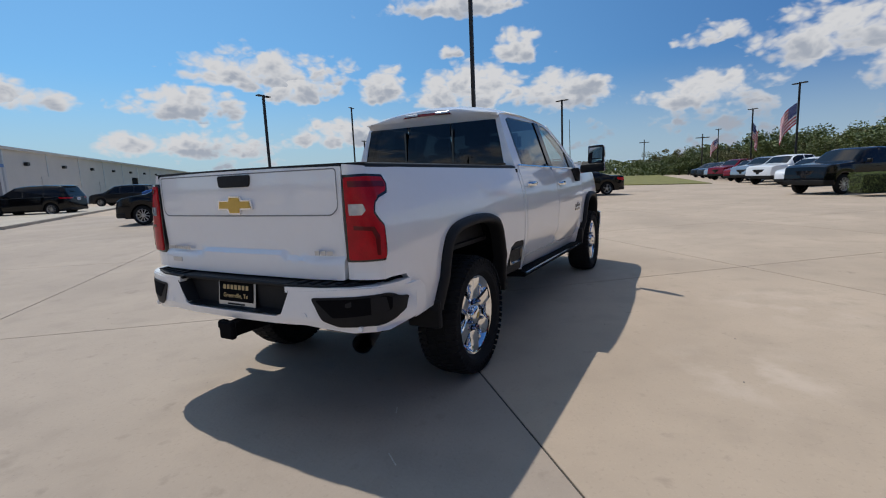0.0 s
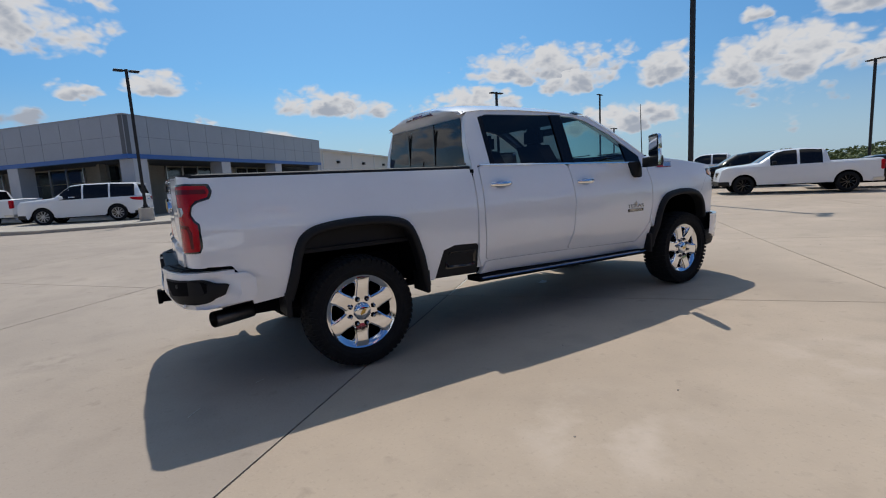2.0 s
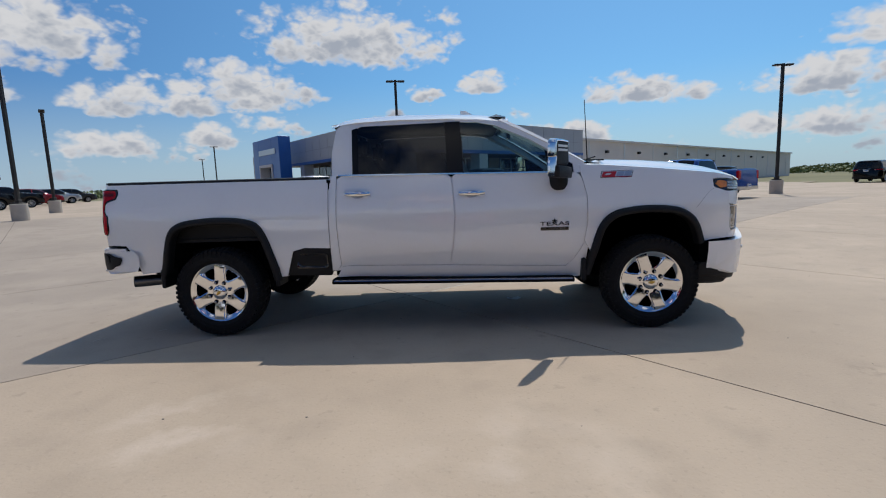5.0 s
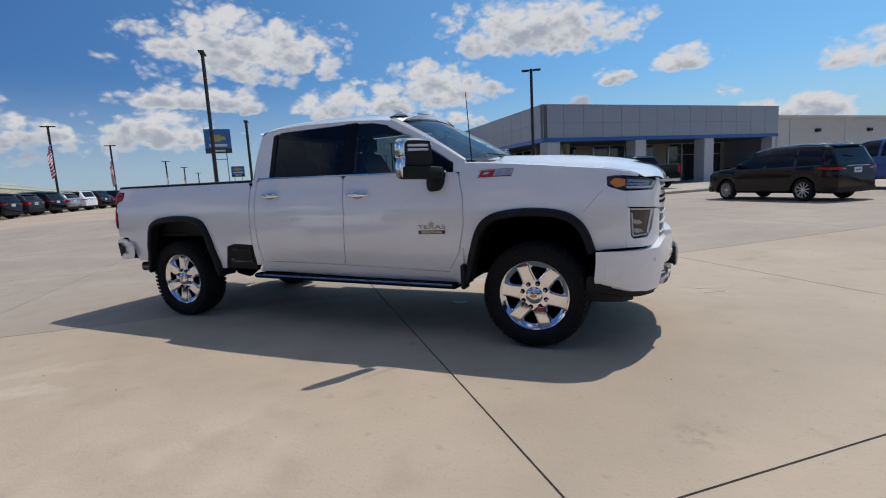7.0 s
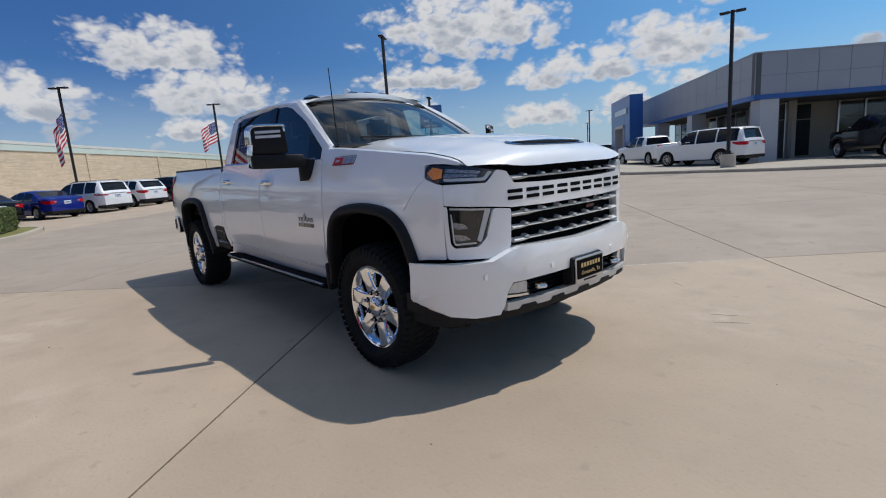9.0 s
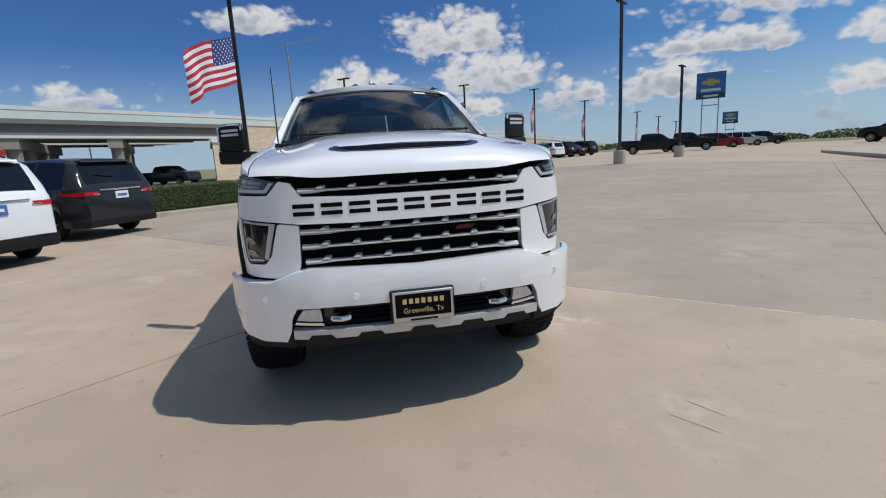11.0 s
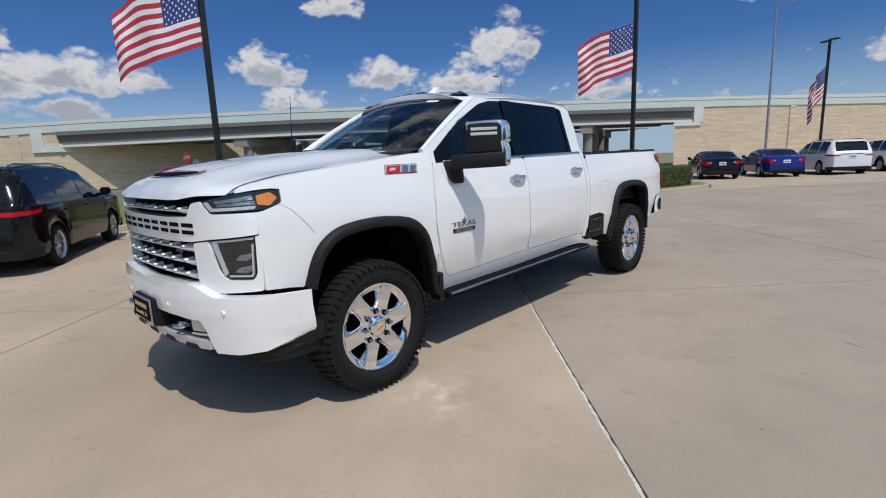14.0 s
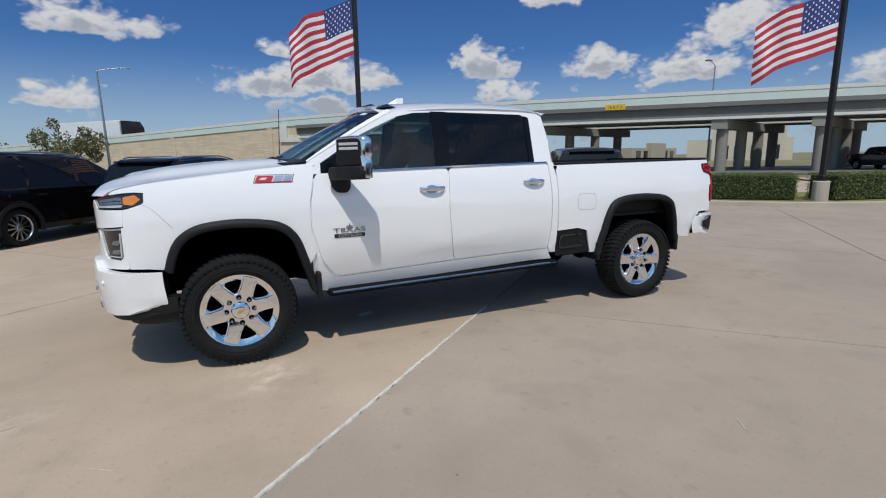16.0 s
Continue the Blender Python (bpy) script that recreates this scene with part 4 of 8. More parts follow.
bm = bmesh.new()
prof = [(4.10, 0.30, 0.0), (4.35, 0.37, 0.004), (4.60, 0.385, 0.007), (4.74, 0.385, 0.008), (4.775, 0.38, 0.004)]
loft(bm, [[hood_at(x, u * w, h * (1 - abs(u) ** 8) + 0.001) for u in (-1, -0.97, -0.9, -0.5, 0, 0.5, 0.9, 0.97, 1)] for x, w, h in prof], closed=False)
scoop = part("hood_scoop", bm, WHITE, hood, sharp=0.9)
for nm, mt, x0, x1, w, lift, lab in (("scoop_bezel", DARKCHROME, 4.762, 4.880, 0.40, 0.004, "chrome scoop bezel"), ("scoop_grille", UNDER, 4.800, 4.865, 0.360, 0.006, "black scoop opening")):
    bm = bmesh.new()
    rings = []
    for i in range(25):
        u = -1 + 2 * i / 24
        e = abs(u)
        a, b = x0 - 0.03 * e * e + 0.05 * max(0, e - 0.9) / 0.1 * 0.6, x1 - 0.055 * e * e - 0.03 * max(0, e - 0.85) / 0.15
        rings.append([hood_at(a + (b - a) * k, u * w, lift) for k in (0, 0.35, 0.7, 1)])
    loft(bm, rings, closed=False)
    part(nm, bm, mt, scoop, lab)


def face(y, back=0.0):
    """Section of the grille face."""
    return lerp_list(abs(y), [(0, 4.985), (0.35, 4.975), (0.56, 4.955), (0.68, 4.915), (0.80, 4.85), (0.88, 4.76), (0.915, 4.66)]) - back


def front_panel(name, outline, back, mt, label="", depth=0.05, parent=None, step=0.08):
    bm = bmesh.new()
    panel(bm, outline, lambda a, z: nose_at(a, z, -back), lambda p: Vector((-depth, -0.5 * depth * p.y if abs(p.y) > 0.7 else 0, 0)), step)
    return part(name, bm, mt, parent or truck, label)


def strip(y0, y1, z0, z1, n=12):
    return [(y0 + (y1 - y0) * i / n, z0) for i in range(n + 1)] + [(y1 + (y0 - y1) * i / n, z1) for i in range(n + 1)]


def flip(s, pts, r=0.01):
    return [(s * a, b) for a, b in fillet(pts, r)]


grille = front_panel("grille", strip(-0.70, 0.70, 0.80, 1.30, 16), 0.075, UNDER, "black grille with bright slats", 0.02)
BAR = [(0.3, 1.066), (0.575, 1.073), (0.70, 1.088), (0.974, 1.108), (0.985, 1.222), (0.735, 1.220), (0.672, 1.288), (0.605, 1.276), (0.555, 1.208), (0.3, 1.198)]
front_panel("grille_bar", fillet([(0, 1.066)] + BAR + [(0, 1.198)] + [(-a, b) for a, b in reversed(BAR)], 0.012), 0.0, WHITE, "", 0.07)
for s in (-1, 1):
    front_panel("lamp_backing", flip(s, [(0.66, 0.86), (0.66, 1.30), (1.06, 1.325), (1.02, 0.86)]), 0.035, UNDER, "", 0.02)
    # white surround beside and below the lower lamp
    front_panel("lamp_surround", flip(s, [(0.578, 1.066), (0.690, 1.078), (0.742, 0.918), (0.790, 0.872), (0.928, 0.866), (0.952, 0.895), (0.957, 1.100), (0.984, 1.102), (0.980, 0.803), (0.72, 0.800), (0.600, 0.838), (0.588, 0.87)], 0.014), 0.004, WHITE, "", 0.06)
    lamp = front_panel("lower_headlamp", flip(s, [(0.698, 1.080), (0.950, 1.098), (0.944, 0.900), (0.925, 0.874), (0.796, 0.880), (0.748, 0.922)], 0.015), 0.014, SMOKELENS, "smoked lower headlamp with bright edge", 0.03)
    front_panel("light_strip", flip(s, [(0.708, 1.072), (0.742, 1.074), (0.796, 0.905), (0.774, 0.892)], 0.004), 0.010, PALELENS, "pale light strip", 0.01, lamp, 0.2)
    front_panel("top_strip", flip(s, [(0.706, 1.078), (0.944, 1.094), (0.944, 1.083), (0.712, 1.068)], 0.002), 0.009, PALELENS, "", 0.01, lamp, 0.2)
    # projector bowls and the bright ledge round them
    for zc, w in ((0.925, 0.085), (0.990, 0.075)):
        front_panel("lamp_projector", flip(s, [(0.918 - w, zc - 0.012), (0.900, zc - 0.020), (0.930, zc - 0.004), (0.932, zc + 0.022), (0.905 - w * 0.5, zc + 0.012)], 0.008), 0.010, LAMPGLASS, "", 0.012, lamp, 0.2)
    front_panel("lamp_ledge", flip(s, [(0.802, 0.888), (0.925, 0.883), (0.934, 0.900), (0.941, 1.060), (0.934, 1.060), (0.926, 0.902), (0.918, 0.893), (0.802, 0.898)], 0.003), 0.008, PALELENS, "", 0.010, lamp, 0.2)
    # upper lamp wrapping round the corner
    lamp = front_panel("upper_headlamp", flip(s, [(0.684, 1.288), (0.88, 1.318), (1.06, 1.333), (1.116, 1.327), (1.112, 1.264), (1.02, 1.233), (0.735, 1.227)], 0.008), 0.004, SMOKELENS, "upper headlamp with amber corner", 0.03)
    front_panel("light_strip", flip(s, [(0.700, 1.280), (0.726, 1.284), (0.756, 1.250), (0.985, 1.256), (0.975, 1.240), (0.742, 1.234)], 0.003), 0.0, PALELENS, "pale light strip", 0.01, lamp)
    front_panel("lamp_reflector", flip(s, [(0.770, 1.286), (0.975, 1.310), (0.980, 1.288), (0.780, 1.272)], 0.003), 0.001, LAMPGLASS, "", 0.01, lamp)
    front_panel("lamp_fin", flip(s, [(0.785, 1.268), (0.985, 1.282), (0.985, 1.262), (0.790, 1.257)], 0.003), 0.001, LAMPGLASS, "", 0.01, lamp)
    front_panel("turn_signal", flip(s, [(0.994, 1.308), (1.062, 1.321), (1.096, 1.290), (1.050, 1.252), (0.994, 1.261)], 0.006), -0.002, AMBER, "amber turn signal", 0.01, lamp, 0.05)
# bright slats with studs
for k, (zc, w) in enumerate(((1.235, 0.565), (1.030, 0.575), (0.955, 0.570), (0.880, 0.560))):
    bm = bmesh.new()
    rings = []
    for i in range(17):
        y = -w + 2 * w * i / 16
        x = face(y, 0.012)
        dz = 0.007 if abs(y) < 0.43 else 0.014
        rings.append([(x + 0.012, y, zc), (x - 0.012, y, zc + dz), (x - 0.045, y, zc + dz * 0.7), (x - 0.045, y, zc - dz * 0.7), (x - 0.008, y, zc - dz)])
    loft(bm, rings)
    slat = part("grille_slat", bm, SLAT, grille, "bright satin grille slat")
    for i in range(7):
        y = (-0.46 + 0.92 * i / 6)
        bm = bmesh.new()
        loft(bm, [[(face(y, 0.002), y + a, zc + 0.008 + b) for a, b in ((-0.020, 0.0), (0.020, 0.0), (0.012, 0.009), (-0.010, 0.009))], [(face(y, 0.05), y + a, zc + 0.010 + b) for a, b in ((-0.014, 0.0), (0.03, 0.0), (0.028, 0.014), (0.002, 0.014))]])
        part("slat_stud", bm, SLAT, slat)
# dark plain bars in pairs across the bar where the maker's name stands
for i in range(9):
    y = -0.545 + 1.09 * i / 8
    for z0, z1 in ((1.113, 1.134), (1.151, 1.172)):
        bm = bmesh.new()
        panel(bm, fillet([(y - 0.052, z0), (y + 0.052, z0), (y + 0.052, z1), (y - 0.052, z1)], 0.004), lambda a, z: (face(a) + 0.003, a, z), Vector((-0.004, 0, 0)), 0.2)
        part("name_bar", bm, UNDER, grille, "dark plain bar")
front_panel("grille_badge", fillet([(0.22, 0.982), (0.32, 0.982), (0.335, 1.004), (0.235, 1.004)], 0.006), 0.062, DKRED, "small red badge", 0.01, grille)


# ---- front bumper ----
def bump(y, back=0.0):
    return lerp_list(abs(y), [(0, 5.048), (0.3, 5.040), (0.55, 5.010), (0.72, 4.950), (0.84, 4.875), (0.92, 4.79), (0.97, 4.70), (0.99, 4.595)]) - back


def bumper_panel(name, outline, back, mt, label="", depth=0.06, parent=None, step=0.08):
    bm = bmesh.new()
    panel(bm, outline, lambda y, z: (bump(y, back) - 0.10 * max(0, 0.70 - z) - 0.25 * max(0, z - 0.79), y * (1 - 0.05 * max(0, 0.62 - z)), z), Vector((-depth, 0, 0)), step)
    return part(name, bm, mt, parent, label)


front_bumper = bumper_panel("front_bumper", [(y, lerp_list(abs(y), [(0, 0.832), (0.55, 0.850), (0.62, 0.835), (0.74, 0.787), (1.0, 0.785)])) for y in (-1.0, -0.975, -0.93, -0.86, -0.74, -0.62, -0.55, -0.3, 0, 0.3, 0.55, 0.62, 0.74, 0.86, 0.93, 0.975, 1.0)]
                            + [(1.0, 0.566), (0.985, 0.536), (0.958, 0.508), (0.925, 0.482), (0.82, 0.466), (0.70, 0.470), (0.672, 0.52), (0.655, 0.60), (0.625, 0.652), (0.45, 0.655), (0, 0.655), (-0.45, 0.655), (-0.625, 0.652), (-0.655, 0.60), (-0.672, 0.52), (-0.70, 0.470), (-0.82, 0.466), (-0.925, 0.482), (-0.958, 0.508), (-0.985, 0.536), (-1.0, 0.566)], 0.0, WHITE, "white painted front bumper", 0.08, truck)
bumper_panel("bumper_slot", strip(-0.665, 0.665, 0.515, 0.665), 0.07, GLOSSB, "black lower intake", 0.02, front_bumper)
bm = bmesh.new()
for zc in (0.560, 0.585, 0.610, 0.635):
    loft(bm, [[(bump(y, 0.05) + a, y, zc + b) for a, b in ((0, 0), (-0.02, 0.006), (-0.02, -0.006))] for y in (-0.45, -0.3, -0.17, 0, 0.17, 0.3, 0.45)])
part("intake_louvre", bm, BLACKP, front_bumper)
skid = bumper_panel("skid_strip", strip(-0.66, 0.66, 0.487, 0.535, 16), -0.004, SLAT, "bright lower skid strip", 0.06, front_bumper)
for y in (-0.52, -0.27, 0.0, 0.27, 0.52):
    bumper_panel("skid_notch", [(y - 0.075, 0.480), (y + 0.075, 0.480), (y + 0.05, 0.508), (y - 0.05, 0.508)], -0.008, BLACKP, "", 0.02, skid)
bumper_panel("chin", strip(-0.92, 0.92, 0.425, 0.492, 16), 0.06, BLACKP, "black chin below the bumper", 0.12, front_bumper)
for s in (-1, 1):
    fog = bumper_panel("fog_lamp", [(s * a, b) for a, b in fillet([(0.505, 0.572), (0.512, 0.642), (0.600, 0.637), (0.640, 0.582)], 0.012)], 0.025, CLEARLENS, "clear fog lamp", 0.03, front_bumper)
    bumper_panel("fog_bezel", [(s * a, b) for a, b in ((0.500, 0.552), (0.505, 0.566), (0.642, 0.574), (0.648, 0.560))], 0.018, CHROME, "", 0.02, fog)
    for a in (0.33, 0.775):
        bm = bmesh.new()
        rod(bm, (bump(a) - 0.01, s * a, 0.703), (bump(a) + 0.004, s * a, 0.703), 0.018, 0.017, 16)
        part("parking_sensor", bm, WHITE, front_bumper)
    # tow hook
    bm = bmesh.new()
    pts = [(4.95, s * 0.385, 0.590), (5.015, s * 0.375, 0.592), (5.035, s * 0.41, 0.594), (5.02, s * 0.450, 0.596), (4.95, s * 0.445, 0.597)]
    for a, b in zip(pts, pts[1:]):
        rod(bm, a, b, 0.014, seg=8)
    part("tow_hook", bm, CHROME, front_bumper, "chrome tow hook")
    bumper_panel("lower_valance", [(s * a, b) for a, b in fillet([(0.66, 0.50), (0.82, 0.505), (0.92, 0.525), (0.95, 0.565), (0.99, 0.60), (0.99, 0.48), (0.93, 0.435), (0.82, 0.425), (0.66, 0.425)], 0.012)], 0.035, BLACKP, "black valance under the bumper corner", 0.10, front_bumper)


for s in (-1, 1):
    bm = bmesh.new()
    loft(bm, [[(4.42, s * 0.84, z), (4.44, s * (0.965 - k), z), (4.60, s * (0.962 - k), z), (4.70, s * (0.93 - k), z), (4.765, s * (0.84 - k), z), (4.72, s * (0.74 - k), z)] for z, k in ((0.580, 0.0), (0.490, 0.0), (0.410, 0.015), (0.390, 0.05))])
    part("corner_valance", bm, BLACKP, front_bumper, "black valance behind the bumper end", sharp=0.5)
    bm = bmesh.new()
    seam = arc_points([(4.605, 1.258), (4.55, 1.225), (4.485, 1.155), (4.425, 1.080)], 5)
    loft(bm, [[Vector(wing(s)(q + dq, z)) + Vector((0, s * 0.0012, 0)) for dq in (-0.0016, 0.0016)] for q, z in seam], closed=False)
    part("fender_seam", bm, SEAMGREY, truck)


def plate(parent, m):
    """A dealer plate: framed black card with gold writing."""
    bm = bmesh.new()
    box(bm, -0.155, 0.155, -0.08, 0.08, -0.012, 0.0, 0.004)
    p = part("dealer_plate", bm, SATIN, parent, "black dealer plate in a bright frame")
    p.matrix_basis = m
    bm = bmesh.new()
    box(bm, -0.142, 0.142, -0.052, 0.068, 0.0, 0.004, 0.001)
    part("plate_card", bm, UNDER, p)
    for i in range(7):
        bm = bmesh.new()
        x = -0.095 + 0.19 * i / 6
        box(bm, x - 0.010, x + 0.010, 0.018, 0.044, 0.004, 0.006)
        part("name_bar", bm, GOLDINK, p)
    words("Greenville, Tx", 0.036, GOLDINK, p, pose(0, -0.018, 0.006), 0.0008)
    bm = bmesh.new()
    box(bm, -0.07, 0.07, -0.072, -0.062, 0.0, 0.003)
    part("frame_bar", bm, BLACKP, p)
    return p


FACE_FRONT = Matrix(((0, 0, 1, 0), (1, 0, 0, 0), (0, 1, 0, 0), (0, 0, 0, 1)))
FACE_BACK = Matrix(((0, 0, -1, 0), (-1, 0, 0, 0), (0, 1, 0, 0), (0, 0, 0, 1)))
bm = bmesh.new()
box(bm, 4.98, 5.066, -0.165, 0.165, 0.545, 0.715, 0.008)
part("plate_bracket", bm, BLACKP, front_bumper)
plate(front_bumper, Matrix.Translation((5.080, 0, 0.630)) @ FACE_FRONT)


# ---- tail ----
def tail(y, back=0.0):
    return lerp_list(abs(y), [(0, -1.155), (0.5, -1.145), (0.72, -1.125), (0.80, -1.11), (0.95, -1.05)]) + back


def tail_panel(name, outline, back, mt, label="", depth=0.05, parent=None, step=0.09, form=None):
    bm = bmesh.new()
    panel(bm, outline, form or (lambda y, z: (tail(y, back) + 0.05 * max(0, z - 1.40) ** 1.2, y, z)), Vector((depth, 0, 0)), step)
    return part(name, bm, mt, parent or truck, label)


def gate(y, z):
    """The gate's skin: a flat upper panel, a fuller band under it and a ledge low down."""
    k = min(1.0, max(0.0, (abs(y) - 0.30) / 0.10))
    ledge = 1.035 - 0.035 * k * k * (3 - 2 * k)
    low = min(1.0, max(0.0, (ledge + 0.008 - z) / 0.016))
    band = min(1.0, max(0.0, (1.235 - z) / 0.02)) * (1 - low)
    return tail(y) + 0.05 * max(0, z - 1.40) ** 1.2 + 0.010 * band * (1.235 - z) / 0.2 - 0.012 * low


tailgate = tail_panel("tailgate", fillet([(-0.745, 0.895), (0.745, 0.895), (0.752, 1.482), (0.3, 1.490), (-0.3, 1.490), (-0.752, 1.482)], 0.012), 0.0, WHITE, "white tailgate", 0.06, step=0.025, form=lambda y, z: (gate(y, z), y, z))
# dished inner panel of the two-stage gate, drawn by a groove
groove = fillet([(-0.685, 1.235), (0.69, 1.235), (0.725, 1.27), (0.725, 1.472), (-0.725, 1.472), (-0.725, 1.27)], 0.02)
fine = []
for a, b in zip(groove, groove[1:] + groove[:1]):
    cuts = max(1, int(math.dist(a, b) / 0.04))
    fine += [(a[0] + (b[0] - a[0]) * i / cuts, a[1] + (b[1] - a[1]) * i / cuts) for i in range(cuts)]
bm = bmesh.new()
rings = []
for p in fine:
    rings.append([(gate(p[0], p[1]) - 0.002, p[0] * k, 1.36 + (p[1] - 1.36) * (1 + (k - 1) * 9)) for k in (1.003, 0.997)])
loft(bm, rings + [rings[0]], closed=False)
part("gate_seam", bm, SEAMGREY, tailgate, "fine panel seam")
tail_panel("gate_handle", fillet([(-0.125, 1.398), (0.125, 1.398), (0.135, 1.465), (-0.135, 1.465)], 0.02), -0.010, BLACKP, "black gate handle", 0.03, tailgate)
tail_panel("badge_rim", fillet([(-0.145, 1.272), (-0.05, 1.272), (-0.045, 1.245), (0.05, 1.245), (0.06, 1.272), (0.145, 1.272), (0.135, 1.325), (0.05, 1.325), (0.045, 1.348), (-0.05, 1.348), (-0.06, 1.325), (-0.135, 1.325)], 0.006), -0.014, CHROME, "chrome badge rim", 0.015, tailgate)
tail_panel("badge_plate", fillet([(-0.13, 1.279), (-0.04, 1.279), (-0.036, 1.253), (0.038, 1.253), (0.048, 1.279), (0.13, 1.279), (0.122, 1.318), (0.04, 1.318), (0.036, 1.340), (-0.038, 1.340), (-0.048, 1.318), (-0.122, 1.318)], 0.005), -0.018, GOLD, "gold plain badge", 0.004, tailgate)
for i in range(9):
    tail_panel("name_bar", [(0.70 - 0.028 * i, 1.025), (0.68 - 0.028 * i, 1.025), (0.68 - 0.028 * i, 1.045), (0.70 - 0.028 * i, 1.045)], -0.016, SATIN, "", 0.004, tailgate, 0.3)
for i in range(3):
    tail_panel("trim_bar", [(-0.57 - 0.04 * i, 1.025), (-0.60 - 0.04 * i, 1.025), (-0.60 - 0.04 * i, 1.048), (-0.57 - 0.04 * i, 1.048)], -0.016, SATIN, "", 0.004, tailgate, 0.3)
tail_panel("weight_bar", [(0.66, 0.945), (0.56, 0.945), (0.56, 0.972), (0.66, 0.972)], -0.016, SATIN, "", 0.004, tailgate, 0.3)
tail_panel("gate_cap", fillet([(-0.755, 1.482), (0.755, 1.482), (0.755, 1.500), (-0.755, 1.500)], 0.006), 0.006, BLACKP, "", 0.07, tailgate, 0.2, lambda y, z: (tail(y) + 0.012, y, z - 0.002 + 0.004 * (1 - abs(y))))
for s in (-1, 1):
    # rear corner of the bed between gate and side
    def quarter(u, z):
        a = u * math.pi / 2
        w = flank(-1.045, z)
        return (-1.045 - 0.075 * math.cos(a) ** 1.35 if u < 1 else -1.045, s * (0.762 + (w - 0.762) * math.sin(a)), z)

    bm = bmesh.new()
    panel(bm, [(0, 0.90), (1, 0.90), (1, 1.478), (0, 1.492)], quarter, Vector((0.03, 0, 0)), 0.09)
    part("bed_corner", bm, WHITE, truck)

    # black cap over the corner
    bm = bmesh.new()
    loft(bm, [[Vector(quarter(u, 1.478)) + d for d in (Vector((0, 0, -0.004)), Vector((0.004, -s * 0.004, 0.020)), Vector((0.06, -s * 0.03, 0.022)), Vector((0.06, -s * 0.03, -0.02)))] for u in (0, 0.25, 0.5, 0.75, 0.98)])
    part("corner_cap", bm, BLACKP, truck)

    def lens(u, z, o=0.006):
        """Lamp surface: u below 1 lies on the corner, beyond it runs forward on the side."""
        if u <= 1:
            p = Vector(quarter(u, z))
            n = Vector((-math.cos(u * math.pi / 2), s * math.sin(u * math.pi / 2), 0))
            return p + n * o
        x = -1.045 + (u - 1) * 0.2
        return Vector((x, s * (flank(x, z) + o), z))

    rim = fillet([(0.0, 1.437), (0.7, 1.440), (1.46, 1.434), (1.54, 1.385), (1.44, 1.338), (1.08, 1.318), (0.80, 1.292), (0.72, 1.245), (0.86, 1.208), (1.06, 1.185), (1.06, 1.03), (0.96, 1.000), (0.0, 0.992)], 0.03, 3)
    inner = fillet([(0.06, 1.424), (0.7, 1.427), (1.38, 1.422), (1.46, 1.385), (1.37, 1.350), (1.02, 1.330), (0.74, 1.302), (0.64, 1.245), (0.78, 1.200), (0.98, 1.174), (0.98, 1.036), (0.90, 1.012), (0.06, 1.004)], 0.03, 3)
    bm = bmesh.new()
    panel(bm, rim, lens, Vector((0.03, -s * 0.02, 0)), 0.10)
    lamp = part("tail_lamp", bm, GLOSSB, truck, "red tail lamp with clear centre")
    bm = bmesh.new()
    panel(bm, inner, lambda u, z: lens(u, z, 0.011 + 0.008 * math.sin(min(1.0, u) * math.pi)), Vector((0.012, -s * 0.008, 0)), 0.10)
    part("red_lens", bm, REDLENS, lamp, "vivid red lens")
    bm = bmesh.new()
    panel(bm, fillet([(0.14, 1.290), (0.44, 1.290), (0.48, 1.258), (0.38, 1.234), (0.14, 1.234)], 0.01), lambda u, z: lens(u, z, 0.021), Vector((0.01, 0, 0)), 0.1)
    part("reverse_lamp", bm, CLEARLENS, lamp, "clear reversing lens")
    for run in ([(0.20, 1.180), (0.60, 1.175), (0.70, 1.13), (0.70, 1.03), (0.62, 1.03), (0.60, 1.12), (0.54, 1.155), (0.20, 1.160)], [(0.18, 1.405), (1.35, 1.400), (1.38, 1.372), (0.18, 1.375)]):
        bm = bmesh.new()
        panel(bm, run, lambda u, z: lens(u, z, 0.014 + 0.008 * math.sin(min(1.0, u) * math.pi)), Vector((0.006, 0, 0)), 0.1)
        part("lamp_chamber", bm, DKRED, lamp)


# ---- rear bumper ----
def rump(y, back=0.0):
    return lerp_list(abs(y), [(0, -1.275), (0.4, -1.265), (0.65, -1.235), (0.82, -1.19), (0.93, -1.115), (0.98, -1.0), (0.987, -0.835)]) + back


def rump_panel(name, outline, back, mt, label="", depth=0.07, parent=None, step=0.08):
    bm = bmesh.new()
    panel(bm, outline, lambda y, z: (rump(y, back) + 0.35 * max(0, 0.70 - z), y, z), Vector((depth, 0, 0)), step)
    return part(name, bm, mt, parent, label)


